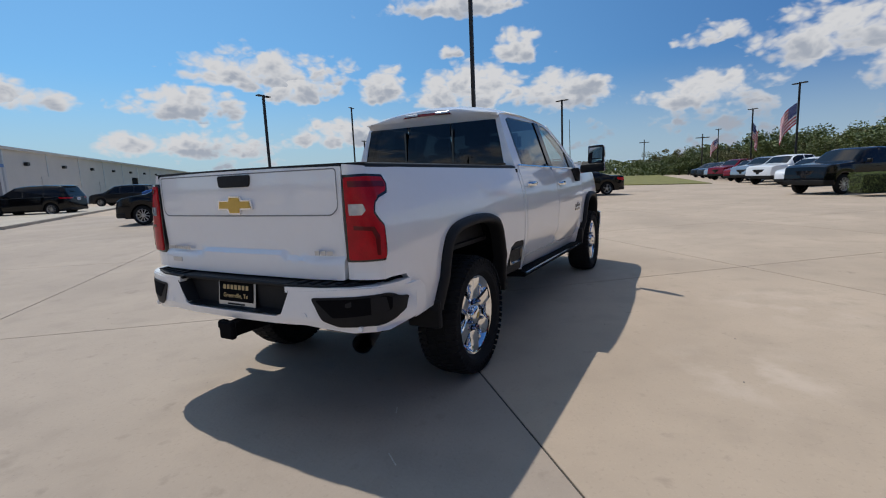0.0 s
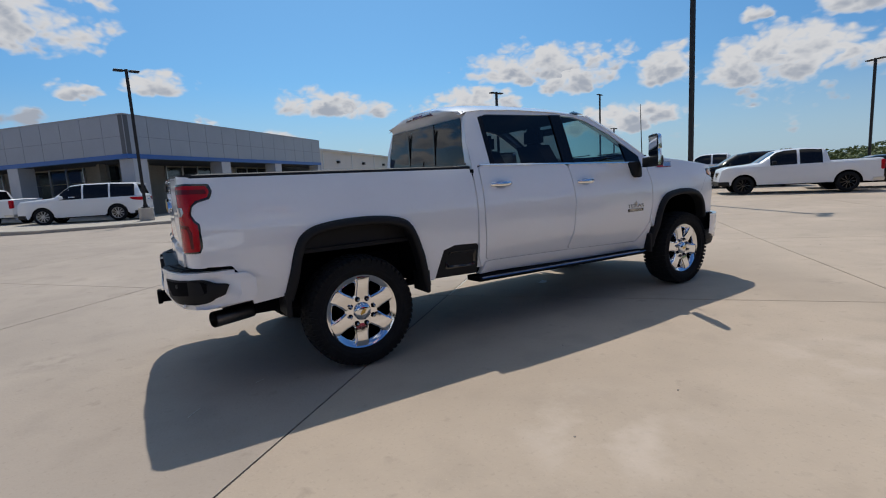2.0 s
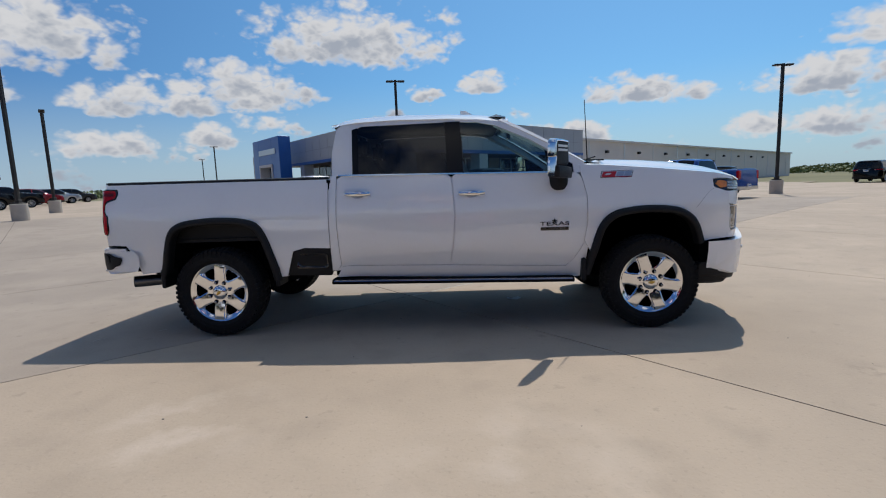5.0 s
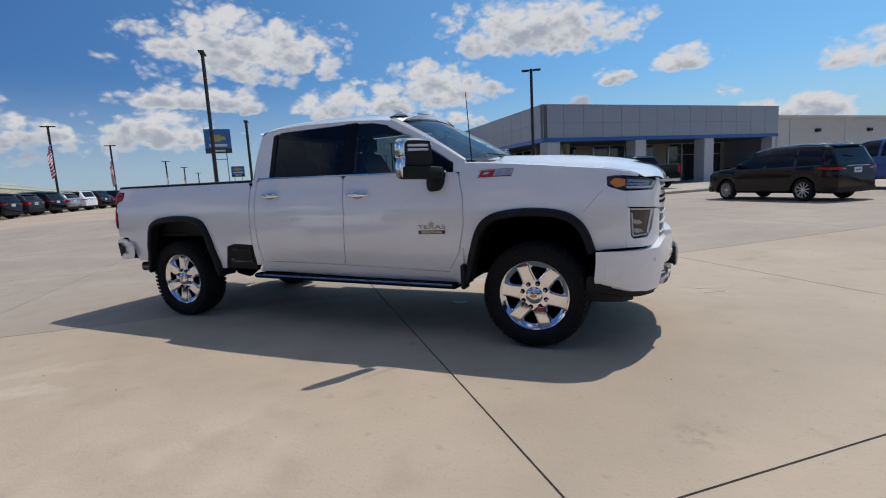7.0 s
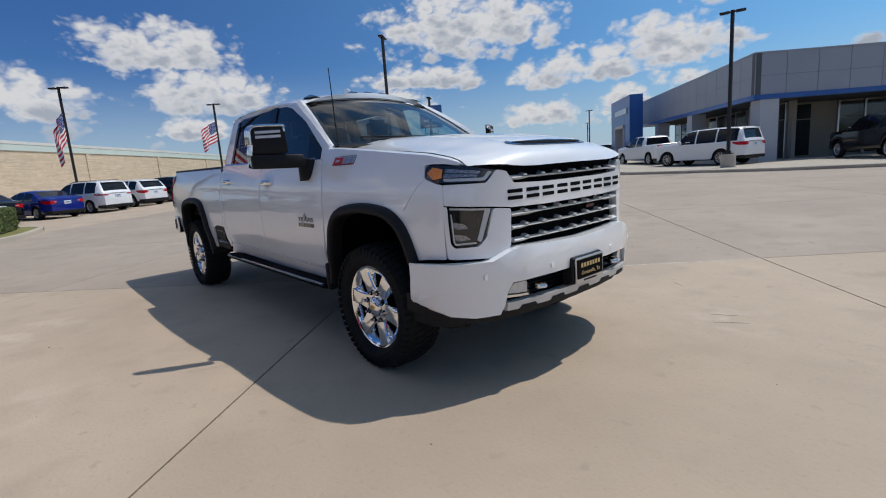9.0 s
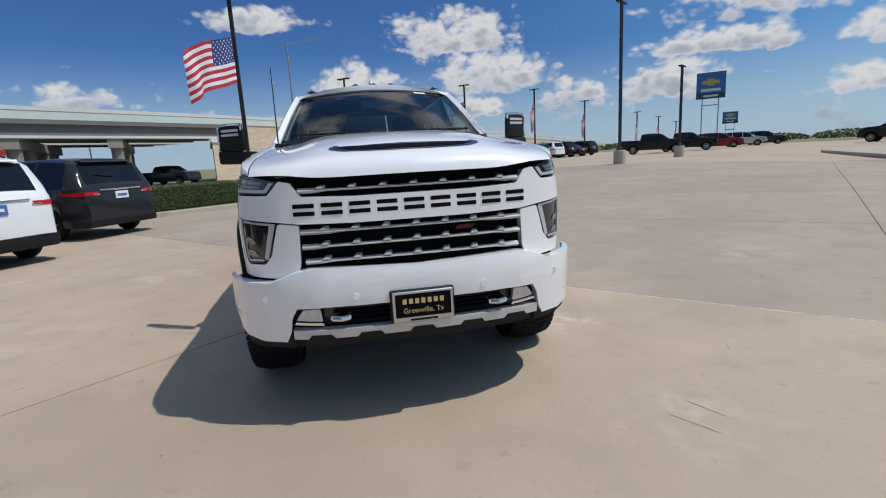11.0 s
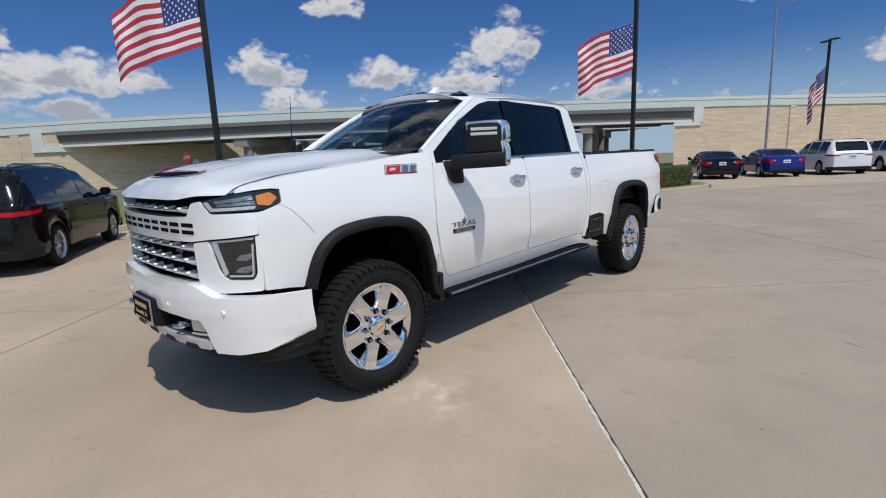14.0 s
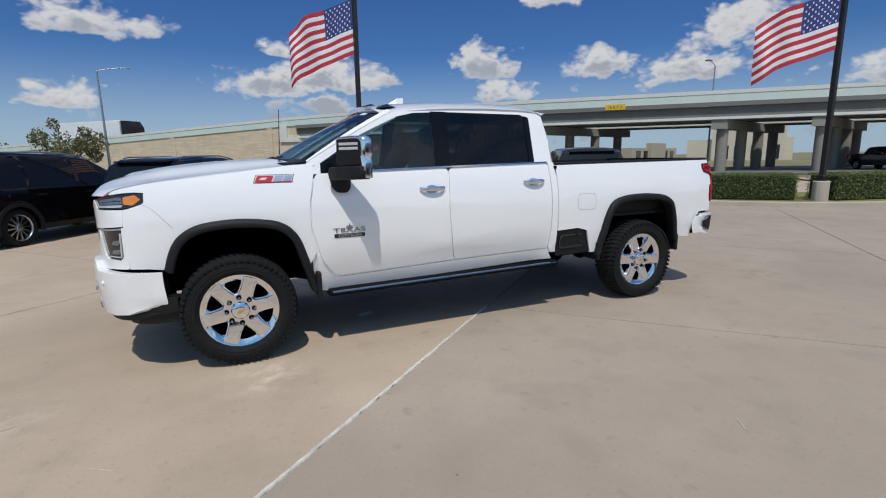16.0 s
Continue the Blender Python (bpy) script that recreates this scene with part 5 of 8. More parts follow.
END = [(0.93, 0.865), (0.985, 0.845), (0.99, 0.80), (0.99, 0.72), (0.985, 0.655), (0.95, 0.63), (0.80, 0.630), (0.55, 0.665)]
rear_bumper = rump_panel("rear_bumper", [(-0.36, 0.705), (0.36, 0.705)] + [(0.40, 0.72), (0.46, 0.845), (0.82, 0.865)] + END + [(0.30, 0.66), (-0.30, 0.66)] + [(-a, b) for a, b in reversed(END)] + [(-0.82, 0.865), (-0.46, 0.845), (-0.40, 0.72)], 0.0, WHITE, "white painted rear bumper with black pads", 0.10, truck)
for s in (-1, 1):
    rump_panel("corner_step", [(s * a, b) for a, b in fillet([(0.60, 0.818), (0.955, 0.832), (0.984, 0.80), (0.982, 0.70), (0.95, 0.668), (0.74, 0.664), (0.66, 0.70)], 0.02)], -0.006, BLACKP, "black corner step", 0.02, rear_bumper)
    # flat dark sheet that paints the shade of a recess onto the step
    rump_panel("step_shade", [(s * a, b) for a, b in fillet([(0.63, 0.808), (0.945, 0.820), (0.968, 0.80), (0.966, 0.735), (0.72, 0.715)], 0.015)], -0.008, UNDER, "", 0.01, rear_bumper)
    bm = bmesh.new()
    top = [(-1.262, 0.44), (-1.23, 0.65), (-1.185, 0.82), (-1.105, 0.925), (-0.98, 0.972), (-0.86, 0.975), (-0.90, 0.90), (-1.02, 0.88), (-1.04, 0.44)]
    panel(bm, top, lambda x, y: (x, s * y, 0.870 + 0.004 * (y - 0.4)), Vector((0, 0, -0.03)), 0.2)
    part("bumper_top", bm, WHITE, rear_bumper, sharp=0.4)
    bm = bmesh.new()
    pad = [(-1.256, 0.42), (-1.222, 0.65), (-1.160, 0.80), (-1.075, 0.875), (-1.02, 0.87), (-1.04, 0.42)]
    panel(bm, pad, lambda x, y: (x, s * y, 0.879 + 0.004 * (y - 0.4)), Vector((0, 0, -0.02)), 0.2)
    part("step_pad", bm, BLACKP, rear_bumper, "ribbed black step pad", sharp=0.4)
    for k in range(5):
        bm = bmesh.new()
        y = 0.50 + 0.075 * k
        box(bm, rump(y) + 0.04, -1.08, s * (y - 0.018), s * (y + 0.018), 0.879, 0.888, 0.003)
        part("tread_rib", bm, BLACKP, rear_bumper)
    for a in (0.55, 0.30 + 0.55):
        bm = bmesh.new()
        z = 0.72 if a < 0.6 else 0.655
        rod(bm, (rump(a) - 0.003, s * a, z), (rump(a) + 0.01, s * a, z), 0.014, 0.016, 14)
        part("parking_sensor", bm, WHITE, rear_bumper)
for s in (-1, 1):
    bm = bmesh.new()
    box(bm, -1.0, -0.77, s * 0.80, s * 0.915, 0.64, 0.905, 0.01)
    part("corner_backing", bm, UNDER, rear_bumper)
rump_panel("plate_recess", fillet([(-0.46, 0.855), (-0.395, 0.712), (0.395, 0.712), (0.46, 0.855)], 0.01), 0.075, BLACKP, "black plate recess", 0.06, rear_bumper)
bm = bmesh.new()
for s in (-1, 1):
    loft(bm, [[(-1.262, s * 0.46, 0.85), (-1.262, s * 0.40, 0.715)], [(-1.19, s * 0.43, 0.85), (-1.19, s * 0.38, 0.72)]], closed=False)
loft(bm, [[(-1.262, -0.40, 0.715), (-1.262, 0.40, 0.715)], [(-1.18, -0.38, 0.722), (-1.18, 0.38, 0.722)]], closed=False)
box(bm, -1.24, -1.03, -0.44, 0.44, 0.862, 0.884, 0.006)
part("recess_wall", bm, BLACKP, rear_bumper)
plate(rear_bumper, Matrix.Translation((-1.215, 0.0, 0.795)) @ FACE_BACK @ pose(0, 0, 0, -6))
# hitch and pipe
bm = bmesh.new()
box(bm, -1.30, -0.9, -0.042, 0.042, 0.555, 0.635, 0.006)
box(bm, -1.315, -1.28, -0.055, 0.055, 0.545, 0.645, 0.008)
box(bm, -1.27, -1.22, 0.07, 0.13, 0.58, 0.63, 0.01)
rod(bm, (-1.02, -0.5, 0.62), (-1.02, 0.5, 0.62), 0.04, seg=10)
part("tow_hitch", bm, UNDER, truck, "black receiver hitch")
bm = bmesh.new()
pipe = [(-0.20, -0.60, 0.50), (-0.50, -0.62, 0.52), (-0.72, -0.635, 0.525)]
for a, b in zip(pipe, pipe[1:]):
    rod(bm, a, b, 0.05, seg=20, caps=False)
part("exhaust_run", bm, UNDER, truck)
bm = bmesh.new()
lathe(bm, [(0.056, 0.0), (0.057, 0.02), (0.056, 0.30), (0.049, 0.30), (0.049, 0.0)], 24, "X")
bmesh.ops.transform(bm, matrix=Matrix.Translation((-1.00, -0.72, 0.505)) @ Matrix.Rotation(0.42, 4, "Z"), verts=bm.verts)
part("tail_pipe", bm, STEEL, truck, "steel tail pipe")
# underbody
bm = bmesh.new()
for s in (-1, 1):
    box(bm, -0.92, 4.7, s * 0.38, s * 0.50, 0.52, 0.68, 0.01)
box(bm, -1.05, 1.10, -0.52, 0.52, 0.80, 0.90)
box(bm, 1.12, 3.45, -0.86, 0.86, 0.545, 0.64)
box(bm, 3.4, 4.7, -0.52, 0.52, 0.55, 1.2)
rod(bm, (0, -0.75, 0.43), (0, 0.75, 0.43), 0.055, seg=12)
lathe(bm, [(0.0, -0.17), (0.12, -0.12), (0.17, 0.0), (0.12, 0.12), (0.0, 0.17)], 16, "Y", centre=(0, 0, 0.43))
rod(bm, (4.03, -0.75, 0.43), (4.03, 0.75, 0.43), 0.05, seg=12)
rod(bm, (0.1, 0, 0.46), (3.0, 0.1, 0.52), 0.05, seg=12)
box(bm, 1.3, 2.6, 0.45, 0.80, 0.43, 0.56, 0.04)
for s in (-1, 1):
    box(bm, -0.8, 0.75, s * 0.52, s * 0.60, 0.47, 0.52, 0.01)
    rod(bm, (0.1, s * 0.5, 0.45), (0.25, s * 0.45, 0.85), 0.035, seg=10)
part("chassis", bm, UNDER, truck)
# bed floor and inside
bm = bmesh.new()
box(bm, -1.08, 1.09, -0.85, 0.85, 0.90, 0.93)
box(bm, 1.05, 1.09, -0.84, 0.84, 0.93, 1.47)
for s in (-1, 1):
    box(bm, -1.05, 1.09, s * 0.80, s * 0.83, 0.93, 1.47)
part("bed_liner", bm, BLACKP, truck)


# ---- wheels ----
def tyre_mesh(r, w, blocks=56):
    bm = bmesh.new()
    h = w / 2
    prof = [(0.275, -h * 0.72), (0.285, -h * 0.80), (0.315, -h * 0.98), (0.355, -h * 1.0), (r - 0.03, -h * 0.93), (r - 0.012, -h * 0.80), (r - 0.008, -h * 0.4), (r - 0.008, h * 0.4), (r - 0.012, h * 0.80), (r - 0.03, h * 0.93), (0.355, h * 1.0), (0.315, h * 0.98), (0.285, h * 0.80), (0.275, h * 0.72)]
    lathe(bm, prof, 64)
    lathe(bm, [(0.335, h * 0.992), (0.338, h * 1.015), (0.345, h * 1.015), (0.348, h * 1.002)], 64)
    for k in range(blocks):
        a0 = 2 * math.pi * k / blocks
        for lane, (c, hw) in enumerate(((-0.40, 0.14), (-0.13, 0.11), (0.13, 0.11), (0.40, 0.14))):
            a = a0 + (0.5 if lane % 2 else 0) * 2 * math.pi / blocks + (0.02 if lane in (1, 2) else 0)
            da = 0.31 * 2 * math.pi / blocks
            q = []
            for rr in (r - 0.018, r):
                for u, v in ((-1, -1), (1, -1), (1, 1), (-1, 1)):
                    y = (c + v * hw) * w * 0.98
                    fall = 0.012 * max(0, (abs(y) / h - 0.62)) / 0.4 * 1.6
                    ang = a + u * da + v * 0.012
                    q.append(bm.verts.new(((rr - fall) * math.cos(ang), y, (rr - fall) * math.sin(ang))))
            bm.faces.new(q[4:])
            for i in range(4):
                bm.faces.new((q[i], q[(i + 1) % 4], q[4 + (i + 1) % 4], q[4 + i]))
        # shoulder lugs
        for sg in (-1, 1):
            a, da = a0 + (0.5 if sg > 0 else 0) * 2 * math.pi / blocks, 0.30 * 2 * math.pi / blocks * (1 if k % 2 else 0.7)
            q = []
            for o in (0.0, 0.009):
                for rr, u in ((r - 0.070, -0.6), (r - 0.070, 0.6), (r - 0.016, 1), (r - 0.016, -1)):
                    yy = h * (0.965 if rr < r - 0.03 else 0.86) + o
                    q.append(bm.verts.new((rr * math.cos(a + u * da), sg * yy, rr * math.sin(a + u * da))))
            bm.faces.new(q[4:])
            for i in range(4):
                bm.faces.new((q[i], q[(i + 1) % 4], q[4 + (i + 1) % 4], q[4 + i]))
    return bm


def truck_wheel():
    """A wheel about its own hub, outer face towards +y."""
    hub = new("wheel")
    part("tyre", tyre_mesh(0.425, 0.272), RUBBER, hub, "black all-terrain tyre", sharp=0.5)
    bm = bmesh.new()
    lathe(bm, [(0.258, -0.10), (0.238, -0.05), (0.226, 0.035), (0.236, 0.078), (0.262, 0.097), (0.282, 0.104), (0.286, 0.098), (0.282, 0.085)], 64)
    rim = part("rim", bm, CHROME, hub, "chrome six-spoke rim")
    bm = bmesh.new()
    lathe(bm, [(0.0, 0.02), (0.16, 0.02), (0.17, 0.0), (0.17, -0.02)], 32)
    lathe(bm, [(0.0, -0.08), (0.26, -0.08)], 32)
    part("brake_disc", bm, UNDER, hub)
    for k in range(6):
        a = 2 * math.pi * (k + 0.25) / 6
        m = Matrix.Rotation(-a, 4, "Y")
        bm = bmesh.new()
        # flat face, a step down, then a bevel that spreads towards the rim
        sec = [(0.060, 0.050, 0.006, 0.078), (0.120, 0.050, 0.010, 0.090), (0.165, 0.046, 0.014, 0.096), (0.210, 0.045, 0.020, 0.101), (0.240, 0.048, 0.034, 0.102), (0.264, 0.054, 0.062, 0.100)]
        loft(bm, [[m @ Vector((r, y, z)) for y, z in ((yt - 0.070, -w - sp), (yt - 0.034, -w - sp), (yt - 0.012, -w - 0.008), (yt - 0.009, -w), (yt, -w + 0.004), (yt + 0.002, 0.0), (yt, w - 0.004), (yt - 0.009, w), (yt - 0.012, w + 0.008), (yt - 0.034, w + sp), (yt - 0.070, w + sp))] for r, w, sp, yt in sec])
        part("spoke", bm, CHROME, rim, sharp=0.45)
    bm = bmesh.new()
    lathe(bm, [(0.0, 0.116), (0.030, 0.115), (0.058, 0.108), (0.066, 0.100), (0.069, 0.086), (0.122, 0.087), (0.134, 0.076), (0.138, 0.03)], 36)
    cap = part("hub_cap", bm, CHROME, rim, "satin hub cap")
    bm = bmesh.new()
    box(bm, -0.028, 0.028, 0.114, 0.119, -0.009, 0.009, 0.003)
    box(bm, -0.011, 0.011, 0.114, 0.1195, -0.015, 0.015, 0.003)
    part("cap_badge", bm, GOLD, rim)
    for k in range(8):
        a = 2 * math.pi * (k + 0.5) / 8
        bm = bmesh.new()
        c = Vector((0.100 * math.cos(a), 0.080, 0.100 * math.sin(a)))
        rod(bm, c, c + Vector((0, 0.009, 0)), 0.021, 0.020, 16)
        part("nut_seat", bm, UNDER, rim)
        bm = bmesh.new()
        rod(bm, c + Vector((0, 0.009, 0)), c + Vector((0, 0.034, 0)), 0.0125, 0.011, 6)
        rod(bm, c + Vector((0, 0.034, 0)), c + Vector((0, 0.039, 0)), 0.011, 0.005, 6)
        part("lug_nut", bm, DARKCHROME, rim)
    hub.parent = truck
    return hub


first = truck_wheel()
spin = {}
for n, (x, s, turn) in enumerate(((0.0, 1, 10), (4.035, 1, 25), (0.0, -1, 40), (4.035, -1, 5))):
    m = Matrix.Translation((x, s * 0.862, 0.424)) @ Matrix.Rotation(math.pi if s < 0 else 0, 4, "Z") @ Matrix.Rotation(radians(turn), 4, "Y")
    if n == 0:
        first.matrix_basis = m
    else:
        copy_thing(first, m)


# ---- mirrors ----
for s in (-1, 1):
    def glassed(a, z, d, lean=0.70):
        """A point of the mirror head: a out from the middle, swept back outwards, d forwards."""
        return (3.170 + 0.62 * d - lean * (a - 1.195), s * a, z)

    bm = bmesh.new()
    face_line = fillet([(1.082, 1.492), (1.305, 1.492), (1.303, 1.702), (1.092, 1.698)], 0.035, 4)
    loft(bm, [[glassed(1.195 + (a - 1.195) * k, 1.60 + (z - 1.60) * k, d) for a, z in face_line] for d, k in ((-0.048, 0.93), (-0.040, 1.0), (0.020, 1.0), (0.044, 0.95), (0.052, 0.86))])
    mirror = part("mirror", bm, BLACKP, truck, "black towing mirror with chrome cap", sharp=0.8)
    # chrome shell over the top and down the outer side
    bm = bmesh.new()
    cap_line = [(1.092, 1.66)] + fillet([(1.088, 1.69), (1.094, 1.706), (1.200, 1.712), (1.290, 1.710), (1.312, 1.682), (1.316, 1.56)], 0.012, 3) + [(1.316, 1.50), (1.314, 1.408)]
    loft(bm, [[glassed(1.195 + (a - 1.195) * k, 1.59 + (z - 1.59) * k, d) for a, z in cap_line] for d, k in ((-0.050, 0.995), (-0.044, 1.015), (0.022, 1.015), (0.050, 0.965), (0.058, 0.90), (0.055, 0.86))], closed=False)
    part("mirror_cap", bm, CHROME, mirror, "chrome mirror cap")
    for zc in (1.655, 1.622):
        bm = bmesh.new()
        loft(bm, [[glassed(a, zc + dz, 0.050 + dd) for dd, dz in ((0.0, -0.011), (0.010, -0.008), (0.010, 0.008), (0.0, 0.011))] for a in (1.125, 1.17, 1.22, 1.272)])
        part("mirror_lamp", bm, FLAGPALE, mirror, "pale lamp bar")
    for z0, z1 in ((1.555, 1.685), (1.505, 1.543)):
        bm = bmesh.new()
        loft(bm, [[glassed(a, z, d) for a, z in fillet([(1.105, z0), (1.285, z0), (1.285, z1), (1.105, z1)], 0.012, 3)] for d in (-0.052, -0.046)])
        part("mirror_glass", bm, MIRROR, mirror, "mirror glass", smooth=False)
    bm = bmesh.new()
    loft(bm, [[glassed(a, 1.446 + z * k - 0.012 * (1.31 - a) / 0.3, 1.4 * d * k, 0.55) for d, z in fillet([(-0.050, -0.050), (0.046, -0.050), (0.056, 0.0), (0.046, 0.052), (-0.050, 0.052)], 0.014, 3)] for a, k in ((0.985, 0.7), (1.0, 0.95), (1.10, 1.0), (1.295, 1.0), (1.312, 0.85))])
    part("mirror_arm", bm, BLACKP, mirror, "black folding arm", sharp=0.9)
    bm = bmesh.new()
    foot = fillet([(3.130, 1.45), (3.140, 1.32), (3.175, 1.282), (3.255, 1.285), (3.290, 1.33), (3.300, 1.45)], 0.03)
    panel(bm, foot, lambda x, z: (x, s * (flank(x, z) + 0.085 * max(0.0, 1 - ((x - 3.215) / 0.10) ** 2) * min(1.0, 0.5 + (z - 1.28) * 4)), z), Vector((0, -s * 0.05, 0)), 0.03)
    part("mirror_foot", bm, BLACKP, mirror)

# ---- badges ----
for s in (-1, 1):
    side_m = Matrix(((s * -1.0, 0, 0, 0), (0, 0, s * 1.0, 0), (0, 1, 0, 0), (0, 0, 0, 1)))
    b = new("door_badge")
    b.parent = truck
    words("TEXAS", 0.062, DARKCHROME, b, Matrix.Translation((3.170, s * (flank(3.17, 0.98) + 0.003), 0.983)) @ side_m @ Matrix.Diagonal((1.45, 0.80, 1, 1)), 0.004)
    bm = bmesh.new()
    panel(bm, fillet([(3.045, 0.924), (3.295, 0.924), (3.295, 0.954), (3.045, 0.954)], 0.003), lambda x, z: (x, s * (flank(x, z) + 0.005), z), inward(s, 0.006), 0.2)
    part("badge_bar", bm, GLOSSB, b, "black badge bar")
    words("EDITION", 0.028, CHROME, b, Matrix.Translation((3.170, s * (flank(3.17, 0.939) + 0.0055), 0.939)) @ side_m @ Matrix.Diagonal((1.7, 1, 1, 1)), 0.001)
    bm = bmesh.new()
    panel(bm, [(3.170 + r * math.cos(a), 1.008 + r * math.sin(a)) for a, r in ((math.pi / 2 + math.pi * i / 5, 0.03 if i % 2 == 0 else 0.012) for i in range(10))], lambda x, z: (x, s * (flank(x, z) + 0.008), z), inward(s, 0.005), 0.2)
    part("badge_star", bm, DARKCHROME, b, "small star")
    # fender badge: a slanted dark-edged strip with a red and a silver half
    f = new("fender_badge")
    f.parent = truck
    x0, lean = 3.725, -0.020 * s
    for name, u0, u1, z0, z1, lift, mt in (("badge_edge", -0.140, 0.140, 1.378, 1.438, 0.003, GLOSSB), ("badge_rim", -0.136, 0.136, 1.381, 1.435, 0.0045, FLAGPALE), ("badge_red", -0.128, -0.010, 1.386, 1.431, 0.006, REDINK), ("badge_slash", -0.100, -0.055, 1.400, 1.417, 0.0075, FLAGPALE),
                                       ("badge_bright", 0.002, 0.062, 1.388, 1.430, 0.006, SATIN), ("badge_bright", 0.072, 0.128, 1.388, 1.430, 0.006, SATIN), ("badge_line", -0.134, 0.130, 1.381, 1.386, 0.007, REDINK)):
        bm = bmesh.new()
        a, c = (x0 + u0, x0 + u1) if s < 0 else (x0 - u1, x0 - u0)
        panel(bm, fillet([(a, z0), (c, z0), (c + lean, z1), (a + lean, z1)], 0.003), lambda x, z: (x, s * (flank(x, z) + lift), z), inward(s, 0.006), 0.06)
        part(name, bm, mt, f)
# fuel door on the driver's side
bm = bmesh.new()
rings = []
door = fillet([(0.645, 1.01), (0.865, 1.01), (0.865, 1.17), (0.645, 1.17)], 0.045, 4)
for p in door:
    rings.append([(0.755 + (p[0] - 0.755) * k, flank(p[0], p[1]) + o, 1.09 + (p[1] - 1.09) * k) for o, k in ((0.0012, 1.015), (0.001, 0.985))])
loft(bm, rings + [rings[0]], closed=False)
part("fuel_door_seam", bm, SATIN, truck)

# ---- cabin ----
for x, z in ((2.75, 0.0), (1.86, -0.02)):
    for y in (-0.42, 0.42):
        bm = bmesh.new()
        box(bm, x - 0.25, x + 0.30, y - 0.26, y + 0.26, 0.95, 1.15, 0.05, seg=2)
        loft(bm, [[(x - 0.20 - 0.28 * t - d, y + u * w, 1.12 + 0.55 * t) for d, u in ((0, -1), (-0.05, 0), (0, 1), (0.13, 0.8), (0.13, -0.8))] for t, w in ((0, 0.25), (0.5, 0.26), (1.0, 0.2))])
        box(bm, x - 0.56, x - 0.45, y - 0.13, y + 0.13, 1.66, 1.86, 0.04, seg=2)
        part("seat", bm, CABIN, truck, "black leather seat")
bm = bmesh.new()
loft(bm, [[(x, y, z) for y in (-0.78, -0.4, 0, 0.4, 0.78)] for x, z in ((3.05, 1.0), (3.02, 1.38), (3.10, 1.45), (3.40, 1.47), (3.66, 1.50))], closed=False)
box(bm, 1.3, 3.3, -0.82, 0.82, 0.70, 0.75)
part("dashboard", bm, CABIN, truck)
bm = bmesh.new()
ctr = Vector((2.92, 0.40, 1.40))
mm = Matrix.Translation(ctr) @ Matrix.Rotation(radians(-65), 4, "Y")
ringp = [mm @ Vector((0.185 * math.cos(a), 0.185 * math.sin(a), 0)) for a in (2 * math.pi * i / 20 for i in range(20))]
for i in range(20):
    rod(bm, ringp[i], ringp[(i + 1) % 20], 0.015, seg=6)
for a in (0.0, 2.1, 4.2):
    rod(bm, ctr, mm @ Vector((0.185 * math.cos(a), 0.185 * math.sin(a), 0)), 0.02, seg=6)
part("steering_wheel", bm, CABIN, truck)
bm = bmesh.new()
box(bm, 2.83, 2.86, -0.13, 0.13, 1.82, 1.90, 0.01)
part("inner_mirror", bm, GLOSSB, truck)
bm = bmesh.new()
panel(bm, [(0.52, 0.90), (0.68, 0.90), (0.68, 0.94), (0.52, 0.94)], lambda u, v: shield(u, v) + Vector((0.004, 0, 0.005)), Vector((0, 0, -0.002)), 0.2)
part("windshield_sticker", bm, PAPER, truck, "small white paper sticker")


# ---- kerbs, grass and roads ----
def sheet(name, pts, z, mat, label, category, thick=0.02, lift=True):
    bm = bmesh.new()
    top = [bm.verts.new((x, y, (rise(x, y) if lift else 0) + z)) for x, y in pts]
    f = bm.faces.new(top)
    f.normal_update()
    got = bmesh.ops.extrude_face_region(bm, geom=[f])["geom"]
    for v in got:
        if isinstance(v, bmesh.types.BMVert):
            v.co.z -= thick
    bmesh.ops.triangulate(bm, faces=[f for f in bm.faces if len(f.verts) > 4], ngon_method="EAR_CLIP")
    return tagged(part(name, bm, mat, smooth=False), label, category, kind="structure")


def kerb(name, pts, z=0.15, w=0.16):
    bm = bmesh.new()
    rings = []
    for i, p in enumerate(pts):
        p = Vector(p)
        d = (Vector(pts[min(i + 1, len(pts) - 1)]) - Vector(pts[max(i - 1, 0)])).normalized()
        n = Vector((-d.y, d.x)) * w / 2
        g = rise(p.x, p.y)
        rings.append([(p.x + n.x * k, p.y + n.y * k, g + h) for k, h in ((1, -0.03), (1, z - 0.02), (0.8, z), (-0.8, z), (-1, z - 0.02), (-1, -0.03))])
    loft(bm, rings)
    return tagged(part(name, bm, KERB), "pale concrete kerb along the lot", "kerb", kind="structure")


sheet("grass_verge", [(-14, -29), (-10, -16), (-6.5, -11.3), (60, -11.3), (60, -30)], 0.10, GRASS, "dry yellow-green grass verge beside the lot", "grass", 0.15)
kerb("kerb_south", [(-7.0, -11.6), (-6.2, -11.2), (-3, -11.15), (20, -11.15), (60, -11.15)])
sheet("road_south", [(-70, -12), (-40, -14), (-14, -30), (70, -30), (70, -42), (-14, -43), (-60, -30)], 0.03, ASPHALT, "grey asphalt frontage road", "road", 0.06)
sheet("grass_strip", [(41, -3.0), (95, 4.8), (95, 13), (41, 9)], 0.04, GRASS, "dry grass strip beyond the eastern lot", "grass", 0.10)
ISLAND = [(-8.2, -8.6), (-8.3, -6.6), (-10.6, -3.8), (-12.5, -2.7), (-15.6, -2.0), (-17.6, -3.0), (-16.0, -5.2), (-11.0, -9.4)]
